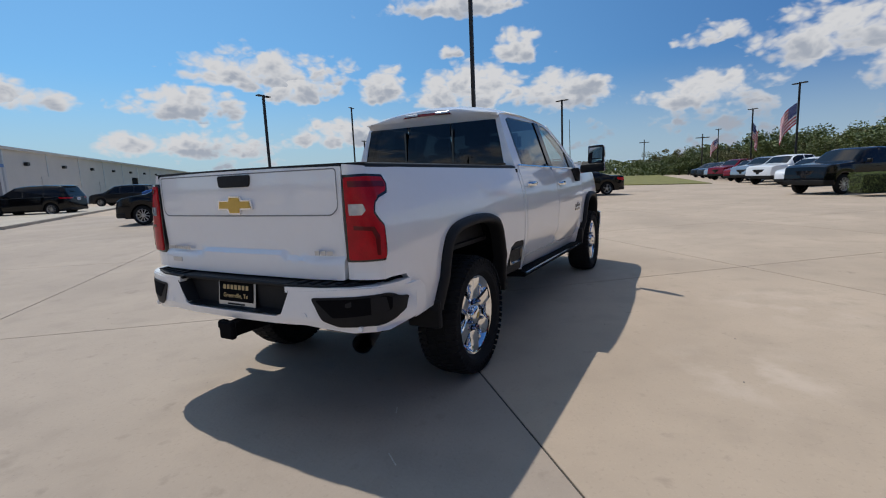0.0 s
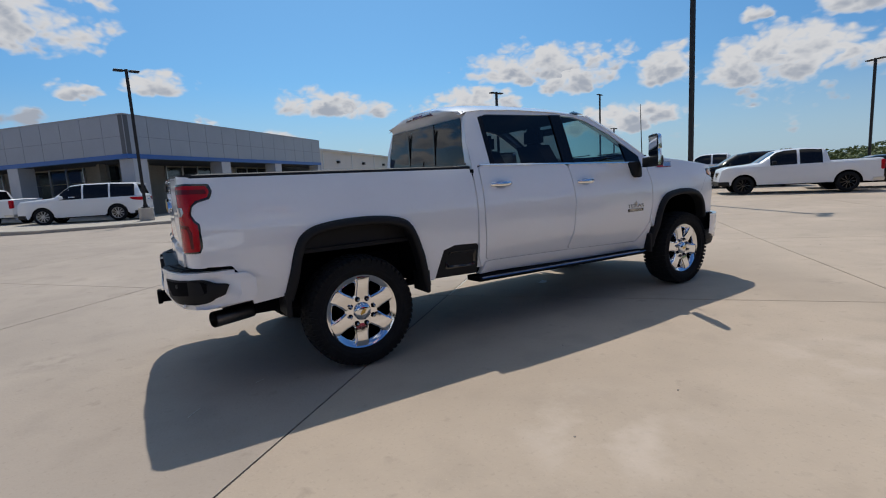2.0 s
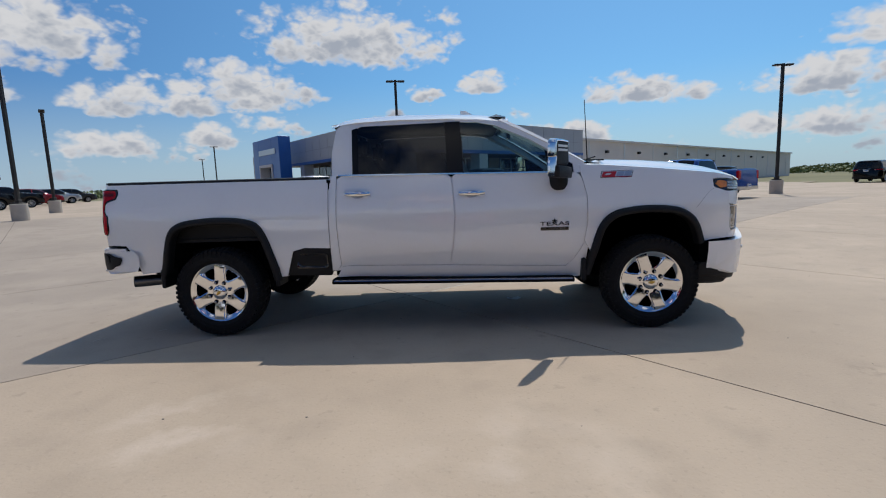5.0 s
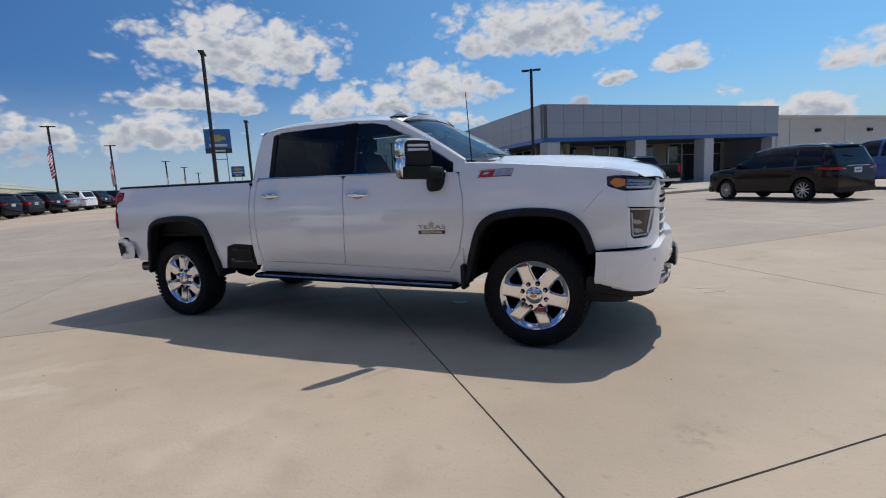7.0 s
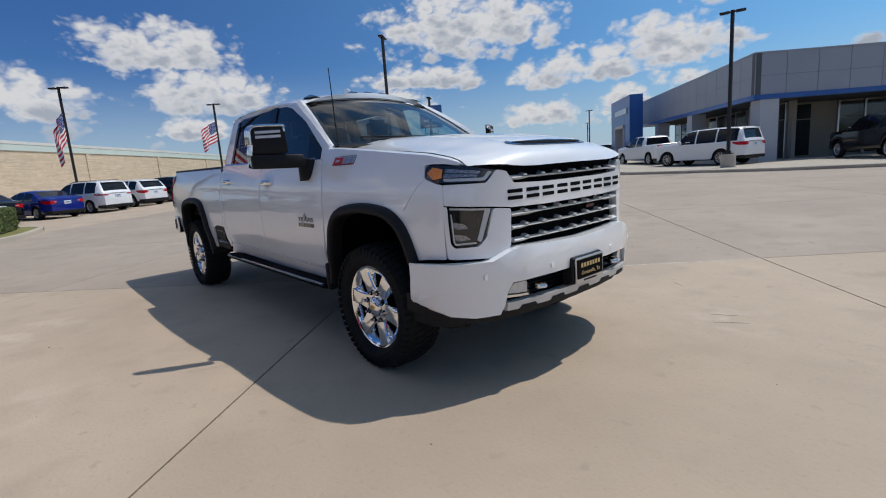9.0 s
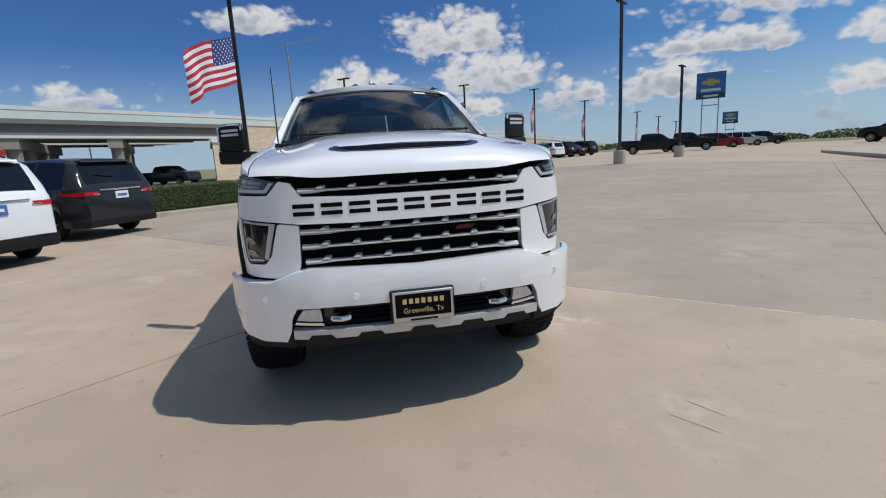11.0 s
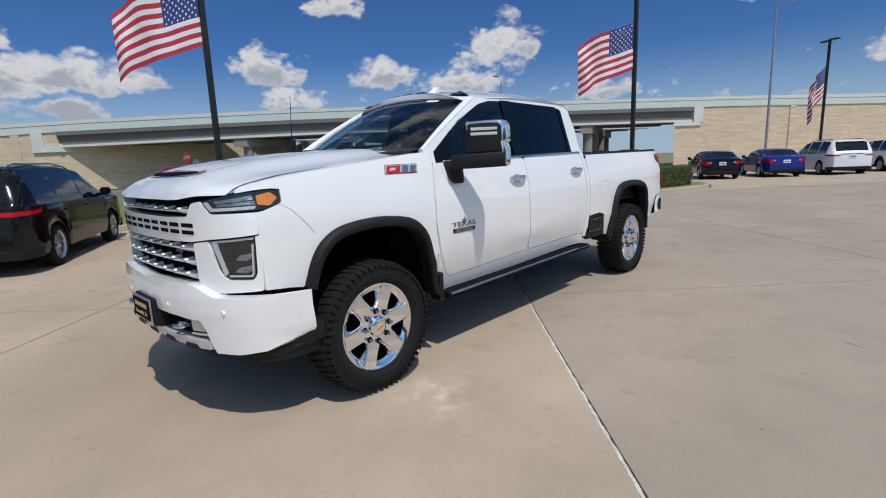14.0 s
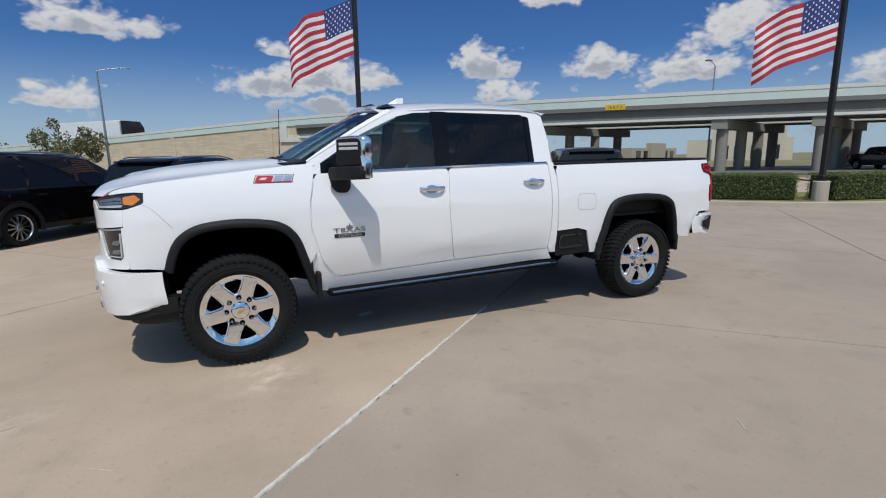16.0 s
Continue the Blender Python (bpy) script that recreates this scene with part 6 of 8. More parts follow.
sheet("island", ISLAND, 0.13, GRASS, "small planted traffic island", "island", 0.16)
kerb("kerb_island", fillet(ISLAND, 0.8, 5) + [fillet(ISLAND, 0.8, 5)[0]])
WALK = [(-15, 25.5), (-5.2, 20.4), (1.0, 19.8), (5.0, 20.6), (19, 37.5), (16.0, 44), (-2, 30), (-14, 44)]
sheet("walkway", WALK, 0.12, KERB, "raised concrete walk in front of the showroom", "pavement", 0.2)
kerb("kerb_north", WALK[:5], 0.13, 0.2)
# pale resealed stretch of one joint, and small scuffs
CAULK = material("pale_caulk", (0.63, 0.59, 0.52), 0.85, 0, 0.35, 12, bump=0.8, bump_scale=30)
bm = bmesh.new()
rings = []
for k in range(150):
    t = k / 149
    p = CROSS + GU * (0.02 + 4.53 * t)
    w = 0.014 + 0.010 * noise.noise((t * 70, 0, 0))
    j = -0.014 + 0.009 * noise.noise((t * 45, 3, 0))
    g = rise(p.x, p.y)
    rings.append([(p.x + GV.x * (j + k2 * w), p.y + GV.y * (j + k2 * w), g + h) for k2, h in ((1, -0.006), (0.6, 0.003), (-0.6, 0.0035), (-1, -0.004))])
loft(bm, rings)
tagged(part("joint_caulk", bm, CAULK), "pale crusted caulk filling a slab joint", "caulk", kind="structure")
CHALK = material("tyre_scuff", (0.52, 0.465, 0.395), 0.9, 0, 0.4, 20)
STAIN = material("oil_stain", (0.24, 0.21, 0.18), 0.75, 0, 0.4, 14)


for i, (x, y, a, ln) in enumerate(((-1.20, -1.02, 0.9, 0.10), (-0.75, -0.75, 0.5, 0.06), (2.35, -0.28, 0.2, 0.12), (2.95, -0.35, 0.3, 0.10), (4.75, 2.1, -0.6, 0.12), (5.4, 1.4, 0.4, 0.16), (5.5, 1.25, 0.5, 0.2), (1.5, 3.2, 1.0, 0.1))):
    bm = bmesh.new()
    box(bm, -ln * 0.6, ln * 0.6, -0.003, 0.003, 0, 0.002, m=Matrix.Translation((x, y, rise(x, y) + 0.002)) @ Matrix.Rotation(a, 4, "Z"))
    tagged(part("scratch", bm, CHALK), "pale scratch in the concrete", "stain", kind="structure")
for x, y, a in ((2.90, 0.225, 0.3),):
    bm = bmesh.new()
    ring = [bm.verts.new((0.085 * u, 0.05 * v, 0.004 + 0.02 * abs(u * v))) for u, v in ((-1, -0.6), (0.1, -1), (1, -0.4), (0.8, 0.9), (-0.2, 0.7), (-0.9, 1))]
    f = bm.faces.new(ring)
    bmesh.ops.solidify(bm, geom=[f], thickness=0.002)
    scrap = part("paper_scrap", bm, PAPER, smooth=False)
    scrap.matrix_basis = Matrix.Translation((x, y, rise(x, y))) @ Matrix.Rotation(a, 4, "Z")
    tagged(scrap, "small crumpled white paper scrap on the concrete", "litter", "paper scraps")
rng = random.Random(4)
bm = bmesh.new()
for i in range(90):
    x, y = rng.uniform(-5, 8), rng.uniform(-5.5, 6)
    s = rng.uniform(0.002, 0.007)
    q = bmesh.ops.create_icosphere(bm, subdivisions=1, radius=s, matrix=Matrix.Translation((x, y, rise(x, y) + s * 0.3)) @ Matrix.Diagonal((1.4, 1, 0.6, 1)))
tagged(part("grit", bm, STAIN), "scattered dark grit on the concrete", "grit", kind="stuff")

# ---- light poles and flags ----
BRONZE = material("dark_bronze", (0.022, 0.020, 0.019), 0.5, 0.3, 0.2, 3)
PEDESTAL = concrete("pedestal_concrete", (0.46, 0.41, 0.35))
FLAGRED = material("flag_red", (0.48, 0.03, 0.05), 0.8, 0, 0.12, 4)
FLAGWHITE = material("flag_white", (0.78, 0.78, 0.79), 0.8, 0, 0.06, 4)
FLAGBLUE = material("flag_blue", (0.03, 0.05, 0.20), 0.8, 0, 0.12, 4)


def light_pole(x, y, h=7.0, base=True, turn=0.0, heads=2, group="lot light poles", foot=0.31):
    p = thing("light_pole", "dark bronze lot light pole on a concrete pedestal", "light pole", group, Matrix.Translation((x, y, rise(x, y))))
    bm = bmesh.new()
    box(bm, -0.065, 0.065, -0.065, 0.065, 0.0, h, 0.008)
    part("shaft", bm, BRONZE, p)
    if base:
        bm = bmesh.new()
        lathe(bm, [(0.0, 0.71), (foot - 0.02, 0.71), (foot, 0.69), (foot, -0.1)], 20, "Z")
        part("pedestal", bm, PEDESTAL, p, "round concrete pedestal")
        bm = bmesh.new()
        box(bm, -foot * 0.55, foot * 0.55, -foot * 0.55, foot * 0.55, 0.71, 0.76, 0.01)
        box(bm, -0.1, 0.1, -0.1, 0.1, 0.76, 0.88, 0.02)
        part("base_plate", bm, BRONZE, p)
    for k in range(heads):
        a = turn + math.pi * k
        m = Matrix.Rotation(a, 4, "Z")
        bm = bmesh.new()
        box(bm, 0.0, 0.18, -0.03, 0.03, h - 0.10, h - 0.04, 0.005, m)
        box(bm, 0.12, 0.50, -0.14, 0.14, h - 0.11, h - 0.035, 0.012, m)
        part("lamp_head", bm, BRONZE, p)
    return p


def flag(x, y, z0, hoist, fly, turn, droop, group="lot flags"):
    """A flag on the pole at x, y: rows of stripes and a star field, rippled and sagging."""
    f = thing("flag", "red, white and blue striped flag with white stars", "flag", group, Matrix.Translation((x, y, rise(x, y) + z0)) @ Matrix.Rotation(turn, 4, "Z"))
    n = 26
    fly *= 1 - 0.5 * max(0.0, droop - 0.85) / 0.15

    def at(u, v):
        """u along the fly, v up the hoist, both 0 to 1."""
        wave = 0.10 * u * math.sin(9 * u + 2.0 * v) + 0.05 * u * math.sin(17 * u - 3 * v)
        reach = fly * u * (1 - 0.18 * droop - 0.50 * droop * droop * u * 0.6)
        fall = -droop * hoist * (0.75 * u ** 1.4 + 0.25 * u * (1 - v)) - 0.04 * math.sin(7 * u)
        return Vector((0.08 + reach, wave * (1 + 0.7 * droop), v * hoist * (1 - 0.10 * u) + fall))

    field = bmesh.new()
    for k in range(13):
        bm = bmesh.new()
        v0, v1 = k / 13, (k + 1) / 13
        u0 = 0.40 if k >= 6 else 0.0
        us = [u0 + (1 - u0) * i / n for i in range(n + 1)]
        loft(bm, [[at(u, v0), at(u, v1)] for u in us], closed=False)
        part("stripe", bm, FLAGRED if k % 2 == 0 else FLAGWHITE, f)
    us = [0.40 * i / 12 for i in range(13)]
    loft(field, [[at(u, 6 / 13 + 7 / 13 * w / 4) for w in range(5)] for u in us], closed=False)
    part("star_field", field, FLAGBLUE, f)
    bm = bmesh.new()
    for r in range(9):
        for c in range(6 if r % 2 == 0 else 5):
            u, v = 0.40 * (c + (0.5 if r % 2 == 0 else 1.0)) / 6, 6 / 13 + 7 / 13 * (r + 0.7) / 9.6
            for o in (-0.006, 0.006):
                ring = [bm.verts.new(at(u + 0.013 * rr * math.cos(a), v + 0.028 * rr * math.sin(a)) + Vector((0, o, 0))) for a, rr in ((math.pi / 2 + math.pi * i / 5, 1 if i % 2 == 0 else 0.42) for i in range(10))]
                bm.faces.new(ring)
    part("star_pattern", bm, FLAGWHITE, f)["kind"] = "stuff"
    return f


WIND = math.atan2(-0.69, 0.72)
light_pole(14.7, 5.6, 8.6, turn=0.3, foot=0.285)
light_pole(-1.45, 22.1, 6.9, turn=0.2)
light_pole(-16.6, 14.2, 8.15, turn=2.3)
light_pole(18.6, 21.2, 6.6, turn=0.1)
light_pole(36.0, 7.6, 6.9, turn=1.2)
light_pole(45.1, 33.8, 6.0, turn=0.1)
light_pole(40.5, 31.8, 9.2, turn=0.3)
light_pole(-21.5, 21.5, 5.8, turn=2.3)
light_pole(-32, 60, 6.8, False, turn=0.4)
light_pole(-46, 82, 6.6, False, turn=0.4)
for x, y, dr, z0 in ((0.13, -10.3, 0.60, 4.65), (-11.9, -3.75, 0.56, 4.35)):
    light_pole(x, y, 7.6, turn=WIND + 1.57, foot=0.21)
    flag(x, y, z0, 1.55, 2.55, WIND + (0.28 if x > -5 else 0.15), dr)
for x, y, dr, h, swing in ((-27.9, 0.2, 0.98, 7.0, 0.0), (-34.8, 10.4, 0.62, 7.0, -0.1), (-40, 18.9, 0.92, 7.0, 0.1), (-47, 28, 0.95, 6.4, 0.0), (-55.9, 40.6, 0.9, 5.5, 0.1), (-63.9, 49.6, 0.6, 5.2, 0.0), (-72.4, 59.1, 0.6, 4.7, 0.0), (40.5, -8.2, 0.95, 7.0, 2.3), (56.8, -6.6, 0.98, 7.0, 0.1), (85, -4.2, 0.95, 7.0, 2.4), (26.0, -11.3, 0.9, 6.8, 2.2)):
    light_pole(x, y, h, False, turn=WIND + 1.57)
    flag(x, y, h - 2.9, 1.5, 2.5, WIND + swing, dr)
# tall thin street lamps by the highway
GALV = material("galvanised_steel", (0.35, 0.36, 0.37), 0.5, 0.7, 0.1, 4)
for x, y, h, arm in ((-40.6, -4.4, 12.0, (0, 1)), (12.5, -42, 8.6, (-1, 0)), (-46, -34, 11, (1, 0.4))):
    p = thing("street_lamp", "tall thin galvanised street lamp with a curved arm", "street lamp", "street lamps", Matrix.Translation((x, y, 0)))
    bm = bmesh.new()
    rod(bm, (0, 0, 0), (0, 0, h), 0.11, 0.06, 10)
    part("shaft", bm, GALV, p)
    bm = bmesh.new()
    pts = [(arm[0] * t * 1.9, arm[1] * t * 1.9, h + 0.5 * t - 0.2 * t * t) for t in (0, 0.35, 0.7, 1.0)]
    for a, b in zip(pts, pts[1:]):
        rod(bm, a, b, 0.035, 0.03, 8)
    e = pts[-1]
    box(bm, e[0] - 0.15, e[0] + 0.45 * arm[0] + 0.15, e[1] - 0.12, e[1] + 0.45 * arm[1] + 0.12, e[2] - 0.07, e[2] + 0.04, 0.02)
    part("lamp_arm", bm, GALV, p)

# ---- showroom ----
PANELW = material("metal_cladding", (0.36, 0.375, 0.41), 0.45, 0.25, 0.05, 0.8)
PANELSEAM = material("panel_seam", (0.10, 0.105, 0.115), 0.6, 0, 0.1, 4)
BLUEBAND = material("blue_cladding", (0.015, 0.10, 0.36), 0.35, 0.1, 0.06, 1.0, coat=0.3)
COLUMN = material("column_cladding", (0.55, 0.55, 0.56), 0.6, 0, 0.06, 1.5)
SOFFIT = material("dark_soffit", (0.09, 0.09, 0.09), 0.8, 0, 0.1, 1)
STOREGLASS = material("store_glass", (0.03, 0.036, 0.04), 0.06, 0, 0.4, 0.5, coat=0.6)
TANWALL = material("tan_wall", (0.36, 0.33, 0.28), 0.85, 0, 0.08, 0.8)
WHITEWALL = material("white_metal_wall", (0.62, 0.60, 0.56), 0.7, 0, 0.05, 0.6)
showroom = thing("showroom", "grey metal-clad car showroom with a blue band and white columns", "building")
SC = Vector((-1.98, 27.2))
SU = Vector((math.cos(radians(45.5)), math.sin(radians(45.5))))
SV = Vector((math.cos(radians(130.5)), math.sin(radians(130.5))))
SBASE, STOP, SLOW = 0.24, 5.85, 3.52


def along(p0, d, nrm, s0, s1, z0, z1, o0, o1):
    """Corner points of a slab along a wall line, between offsets o0 and o1 outwards."""
    return [[(p0.x + d.x * s + nrm.x * o, p0.y + d.y * s + nrm.y * o, z) for s, o in ((s0, o0), (s1, o0), (s1, o1), (s0, o1))] for z in (z0, z1)]


NU, NV = Vector((SU.y, -SU.x)), Vector((-SV.y, SV.x))
FRONT_LEN, SIDE_LEN = 22.2, 22.8
for d, nrm, ln, cols, nm in ((SU, NU, FRONT_LEN, 14, "front"), (SV, NV, SIDE_LEN, 14, "side")):
    for row, (z0, z1) in enumerate(((SLOW + 0.25, 4.72), (4.735, STOP))):
        for c in range(cols):
            bm = bmesh.new()
            loft(bm, along(SC, d, nrm, ln * c / cols + 0.012, ln * (c + 1) / cols - 0.012, z0, z1, -0.12, 0.0))
            part("panel", bm, PANELW, showroom, smooth=False)
    bm = bmesh.new()
    loft(bm, along(SC, d, nrm, 0, ln, SLOW + 0.2, STOP - 0.02, -0.30, -0.03))
    part("fascia_backing", bm, PANELSEAM, showroom, smooth=False)
    bm = bmesh.new()
    loft(bm, along(SC, d, nrm, -0.05, ln, SLOW, SLOW + 0.25, -0.30, 0.05))
    part("blue_band", bm, BLUEBAND, showroom, "blue cladding band", smooth=False)
    bm = bmesh.new()
    loft(bm, along(SC, d, nrm, -0.03, ln, STOP, STOP + 0.06, -0.35, 0.04))
    part("coping", bm, PANELW, showroom, smooth=False)
# soffit and roof deck
bm = bmesh.new()
quad = [SC - NU * 0.2 - NV * 0.2, SC + SU * FRONT_LEN, SC + SU * FRONT_LEN + SV * SIDE_LEN, SC + SV * SIDE_LEN]
loft(bm, [[(p.x, p.y, z) for p in quad] for z in (SLOW + 0.02, SLOW + 0.2)])
part("soffit", bm, SOFFIT, showroom, smooth=False)
bm = bmesh.new()
loft(bm, [[(p.x, p.y, z) for p in quad] for z in (STOP - 0.4, STOP - 0.3)])
part("roof", bm, PANELSEAM, showroom, smooth=False)
for d, nrm, spots in ((SU, NU, (0.35, 7.6, 14.2, 21.6)), (SV, NV, (9.0, 17.0))):
    for s in spots:
        bm = bmesh.new()
        loft(bm, along(SC, d, nrm, s, s + 0.95, SBASE - 0.1, SLOW, -0.95, -0.03))
        part("column", bm, COLUMN, showroom, "white clad column", smooth=False)
# recessed shop front: wall piers, mullioned panes
for d, nrm, ln, back in ((SU, NU, FRONT_LEN, 4.6), (SV, NV, SIDE_LEN, 3.0)):
    bm = bmesh.new()
    loft(bm, along(SC, d, nrm, 2.5, ln, SBASE - 0.1, SLOW + 0.02, -back - 0.4, -back - 0.2))
    part("shop_wall", bm, TANWALL, showroom, smooth=False)
    n = 12
    for k in range(n):
        s0, s1 = 3.0 + (ln - 3.5) * k / n, 3.0 + (ln - 3.5) * (k + 1) / n
        if k % 5 == 2:
            continue
        for z0, z1 in ((SBASE + 0.1, 2.5), (2.56, SLOW - 0.1)):
            bm = bmesh.new()
            loft(bm, along(SC, d, nrm, s0 + 0.06, s1 - 0.06, z0, z1, -back - 0.2, -back - 0.12))
            part("pane", bm, STOREGLASS, showroom, smooth=False)
        bm = bmesh.new()
        loft(bm, along(SC, d, nrm, s0 - 0.05, s0 + 0.05, SBASE, SLOW, -back - 0.2, -back - 0.06))
        part("mullion", bm, SATIN, showroom, smooth=False)
bm = bmesh.new()
far_end = SC + SU * FRONT_LEN
loft(bm, along(far_end, SV, NV * -1, 0, SIDE_LEN, SBASE - 0.1, STOP, -0.2, 0.0))
part("end_wall", bm, PANELW, showroom, smooth=False)
# blue entry portal
portal = thing("entry_portal", "tall blue entry portal with a dark doorway", "portal", m=Matrix.Translation((-14.4, 37.8, 0.33)) @ Matrix.Rotation(math.atan2(5.6, -4.9), 4, "Z"))
bm = bmesh.new()
LP, HP = 7.2, 5.75
for x0, x1, z0, z1 in ((0, 1.9, 0, HP), (LP - 1.7, LP, 0, HP), (1.9, LP - 1.7, 3.35, HP)):
    box(bm, x0, x1, -1.1, 0.0, z0, z1, 0.02)
part("portal_frame", bm, BLUEBAND, portal, smooth=False)
bm = bmesh.new()
for x0, x1, z0, z1 in ((1.9, 2.15, 0, 3.35), (LP - 1.95, LP - 1.7, 0, 3.35), (1.9, LP - 1.7, 3.1, 3.35)):
    box(bm, x0, x1, -0.85, 0.08, z0, z1, 0.01)
part("portal_trim", bm, COLUMN, portal, "white portal trim", smooth=False)
bm = bmesh.new()
box(bm, 2.1, LP - 1.9, -0.98, -0.90, 0, 3.3)
part("doorway_glass", bm, STOREGLASS, portal, smooth=False)
bm = bmesh.new()
box(bm, 0.9, 5.4, 0.0, 0.06, 4.25, 4.75, 0.02)
part("sign_bar", bm, SATIN, portal, "plain pale sign bar")
bm = bmesh.new()
box(bm, LP, LP + 1.6, -1.5, -0.4, 0, 4.4, 0.02)
part("portal_wing", bm, PANELW, portal, smooth=False)
# long white workshop behind
workshop = thing("workshop", "long off-white metal workshop with wall lamps and a door", "building", m=Matrix.Translation((13.6, 46.0, 0.5)) @ Matrix.Rotation(radians(46.7), 4, "Z"))
bm = bmesh.new()
box(bm, 0, 95, 0, 22, -0.8, 4.75)
part("wall", bm, WHITEWALL, workshop, smooth=False)
bm = bmesh.new()
loft(bm, [[(x, y, z) for y, z in ((-0.3, 4.72), (-0.3, 4.95), (11, 5.7), (22.3, 4.95), (22.3, 4.72))] for x in (-0.2, 95.2)])
part("roof", bm, WHITEWALL, workshop, smooth=False)
for k in range(12):
    bm = bmesh.new()
    box(bm, 2.5 + 8 * k, 2.62 + 8 * k, -0.05, 0.0, 0, 4.72)
    part("downpipe", bm, SATIN, workshop)
for k in range(9):
    bm = bmesh.new()
    box(bm, 6.0 + 8 * k, 6.5 + 8 * k, -0.3, 0.0, 3.5, 3.8, 0.03)
    part("wall_lamp", bm, BRONZE, workshop)
for x0, x1, z1 in ((39, 42, 2.9), (24.5, 26, 2.2), (9, 12, 2.6)):
    bm = bmesh.new()
    box(bm, x0, x1, -0.06, 0.0, 0, z1)
    part("door", bm, UNDER if x0 == 39 else WHITEWALL, workshop)

# ---- highway overpass ----
BARRIER = material("green_barrier_paint", (0.58, 0.66, 0.61), 0.75, 0, 0.08, 0.7)
BARTOP = material("barrier_concrete", (0.66, 0.66, 0.62), 0.8, 0, 0.08, 0.7)
# girder and pier colours are darkened to carry the shade under the deck
GIRDER = material("shaded_girder_concrete", (0.17, 0.165, 0.155), 0.85, 0, 0.15, 0.4)
PIER = material("shaded_pier_concrete", (0.27, 0.25, 0.215), 0.85, 0, 0.12, 0.6)
STONE = material("stacked_stone_panel", (0.69, 0.56, 0.41), 0.9, 0, 0.10, 1.2, bump=0.8, bump_scale=5)
n, l = STONE.node_tree.nodes, STONE.node_tree.links
b = n["Principled BSDF"]
tc, sx, cmb, brick, mixb = n.new("ShaderNodeTexCoord"), n.new("ShaderNodeSeparateXYZ"), n.new("ShaderNodeCombineXYZ"), n.new("ShaderNodeTexBrick"), n.new("ShaderNodeMixRGB")
l.new(tc.outputs["Object"], sx.inputs[0])
l.new(sx.outputs[0], cmb.inputs[0])
l.new(sx.outputs[2], cmb.inputs[1])
wob, wadd = n.new("ShaderNodeTexNoise"), n.new("ShaderNodeMixRGB")
wob.inputs["Scale"].default_value, wob.inputs["Detail"].default_value = 0.9, 3
l.new(tc.outputs["Object"], wob.inputs["Vector"])
wadd.blend_type, wadd.inputs[0].default_value = "ADD", 0.35
l.new(cmb.outputs[0], wadd.inputs[1])
l.new(wob.outputs["Color"], wadd.inputs[2])
l.new(wadd.outputs[0], brick.inputs["Vector"])
for key, v in (("Scale", 1.0), ("Brick Width", 1.5), ("Row Height", 0.125), ("Mortar Size", 0.010), ("Bias", 0.0)):
    brick.inputs[key].default_value = v
brick.inputs["Color1"].default_value, brick.inputs["Color2"].default_value, brick.inputs["Mortar"].default_value = (1.05, 1.05, 1.04, 1), (0.86, 0.85, 0.83, 1), (0.66, 0.64, 0.61, 1)
mixb.blend_type, mixb.inputs[0].default_value = "MULTIPLY", 1.0
l.new(b.inputs["Base Color"].links[0].from_socket, mixb.inputs[1])
l.new(brick.outputs[0], mixb.inputs[2])
l.new(mixb.outputs[0], b.inputs["Base Color"])
overpass = thing("overpass", "concrete highway overpass with stacked-stone walls and a pale green barrier", "bridge", m=Matrix.Translation((-34.3, -24.3, 0)) @ Matrix.Rotation(math.atan2(0.682, -0.731), 4, "Z"))


# local x runs along the road, local +y away from the lot's side
def crest(s):
    """Height of the barrier's top along the road."""
    return lerp_list(s, [(-130, 3.0), (-75, 4.9), (-42, 6.35), (-20, 6.75), (20, 6.75), (60, 6.3), (110, 5.4), (180, 3.5)])


def ribbon(name, s0, s1, y0, y1, z0, z1, mat, step=6.0, label="", flat0=False):
    bm = bmesh.new()
    k = max(1, int((s1 - s0) / step))
    loft(bm, [[(s, y, z) for y, z in ((y0, 0 if flat0 else crest(s) + z0), (y1, 0 if flat0 else crest(s) + z0), (y1, crest(s) + z1), (y0, crest(s) + z1))] for s in (s0 + (s1 - s0) * i / k for i in range(k + 1))])
    return part(name, bm, mat, overpass, label, smooth=False)


ribbon("barrier", -130, 180, 0.0, 0.35, -0.95, -0.30, BARRIER, label="pale green painted barrier")
ribbon("barrier_cap", -130, 180, -0.04, 0.40, -0.30, 0.0, BARTOP)
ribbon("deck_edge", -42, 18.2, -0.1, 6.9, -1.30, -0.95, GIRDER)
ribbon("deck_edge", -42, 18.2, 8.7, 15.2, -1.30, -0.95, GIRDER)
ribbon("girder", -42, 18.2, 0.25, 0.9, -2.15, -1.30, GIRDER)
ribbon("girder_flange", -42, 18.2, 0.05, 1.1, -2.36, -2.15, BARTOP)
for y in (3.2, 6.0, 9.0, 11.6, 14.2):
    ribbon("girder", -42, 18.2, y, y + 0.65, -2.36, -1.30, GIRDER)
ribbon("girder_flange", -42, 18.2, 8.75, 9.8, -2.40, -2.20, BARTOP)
ribbon("far_barrier", -130, 180, 14.9, 15.2, -0.95, 0.0, BARRIER)
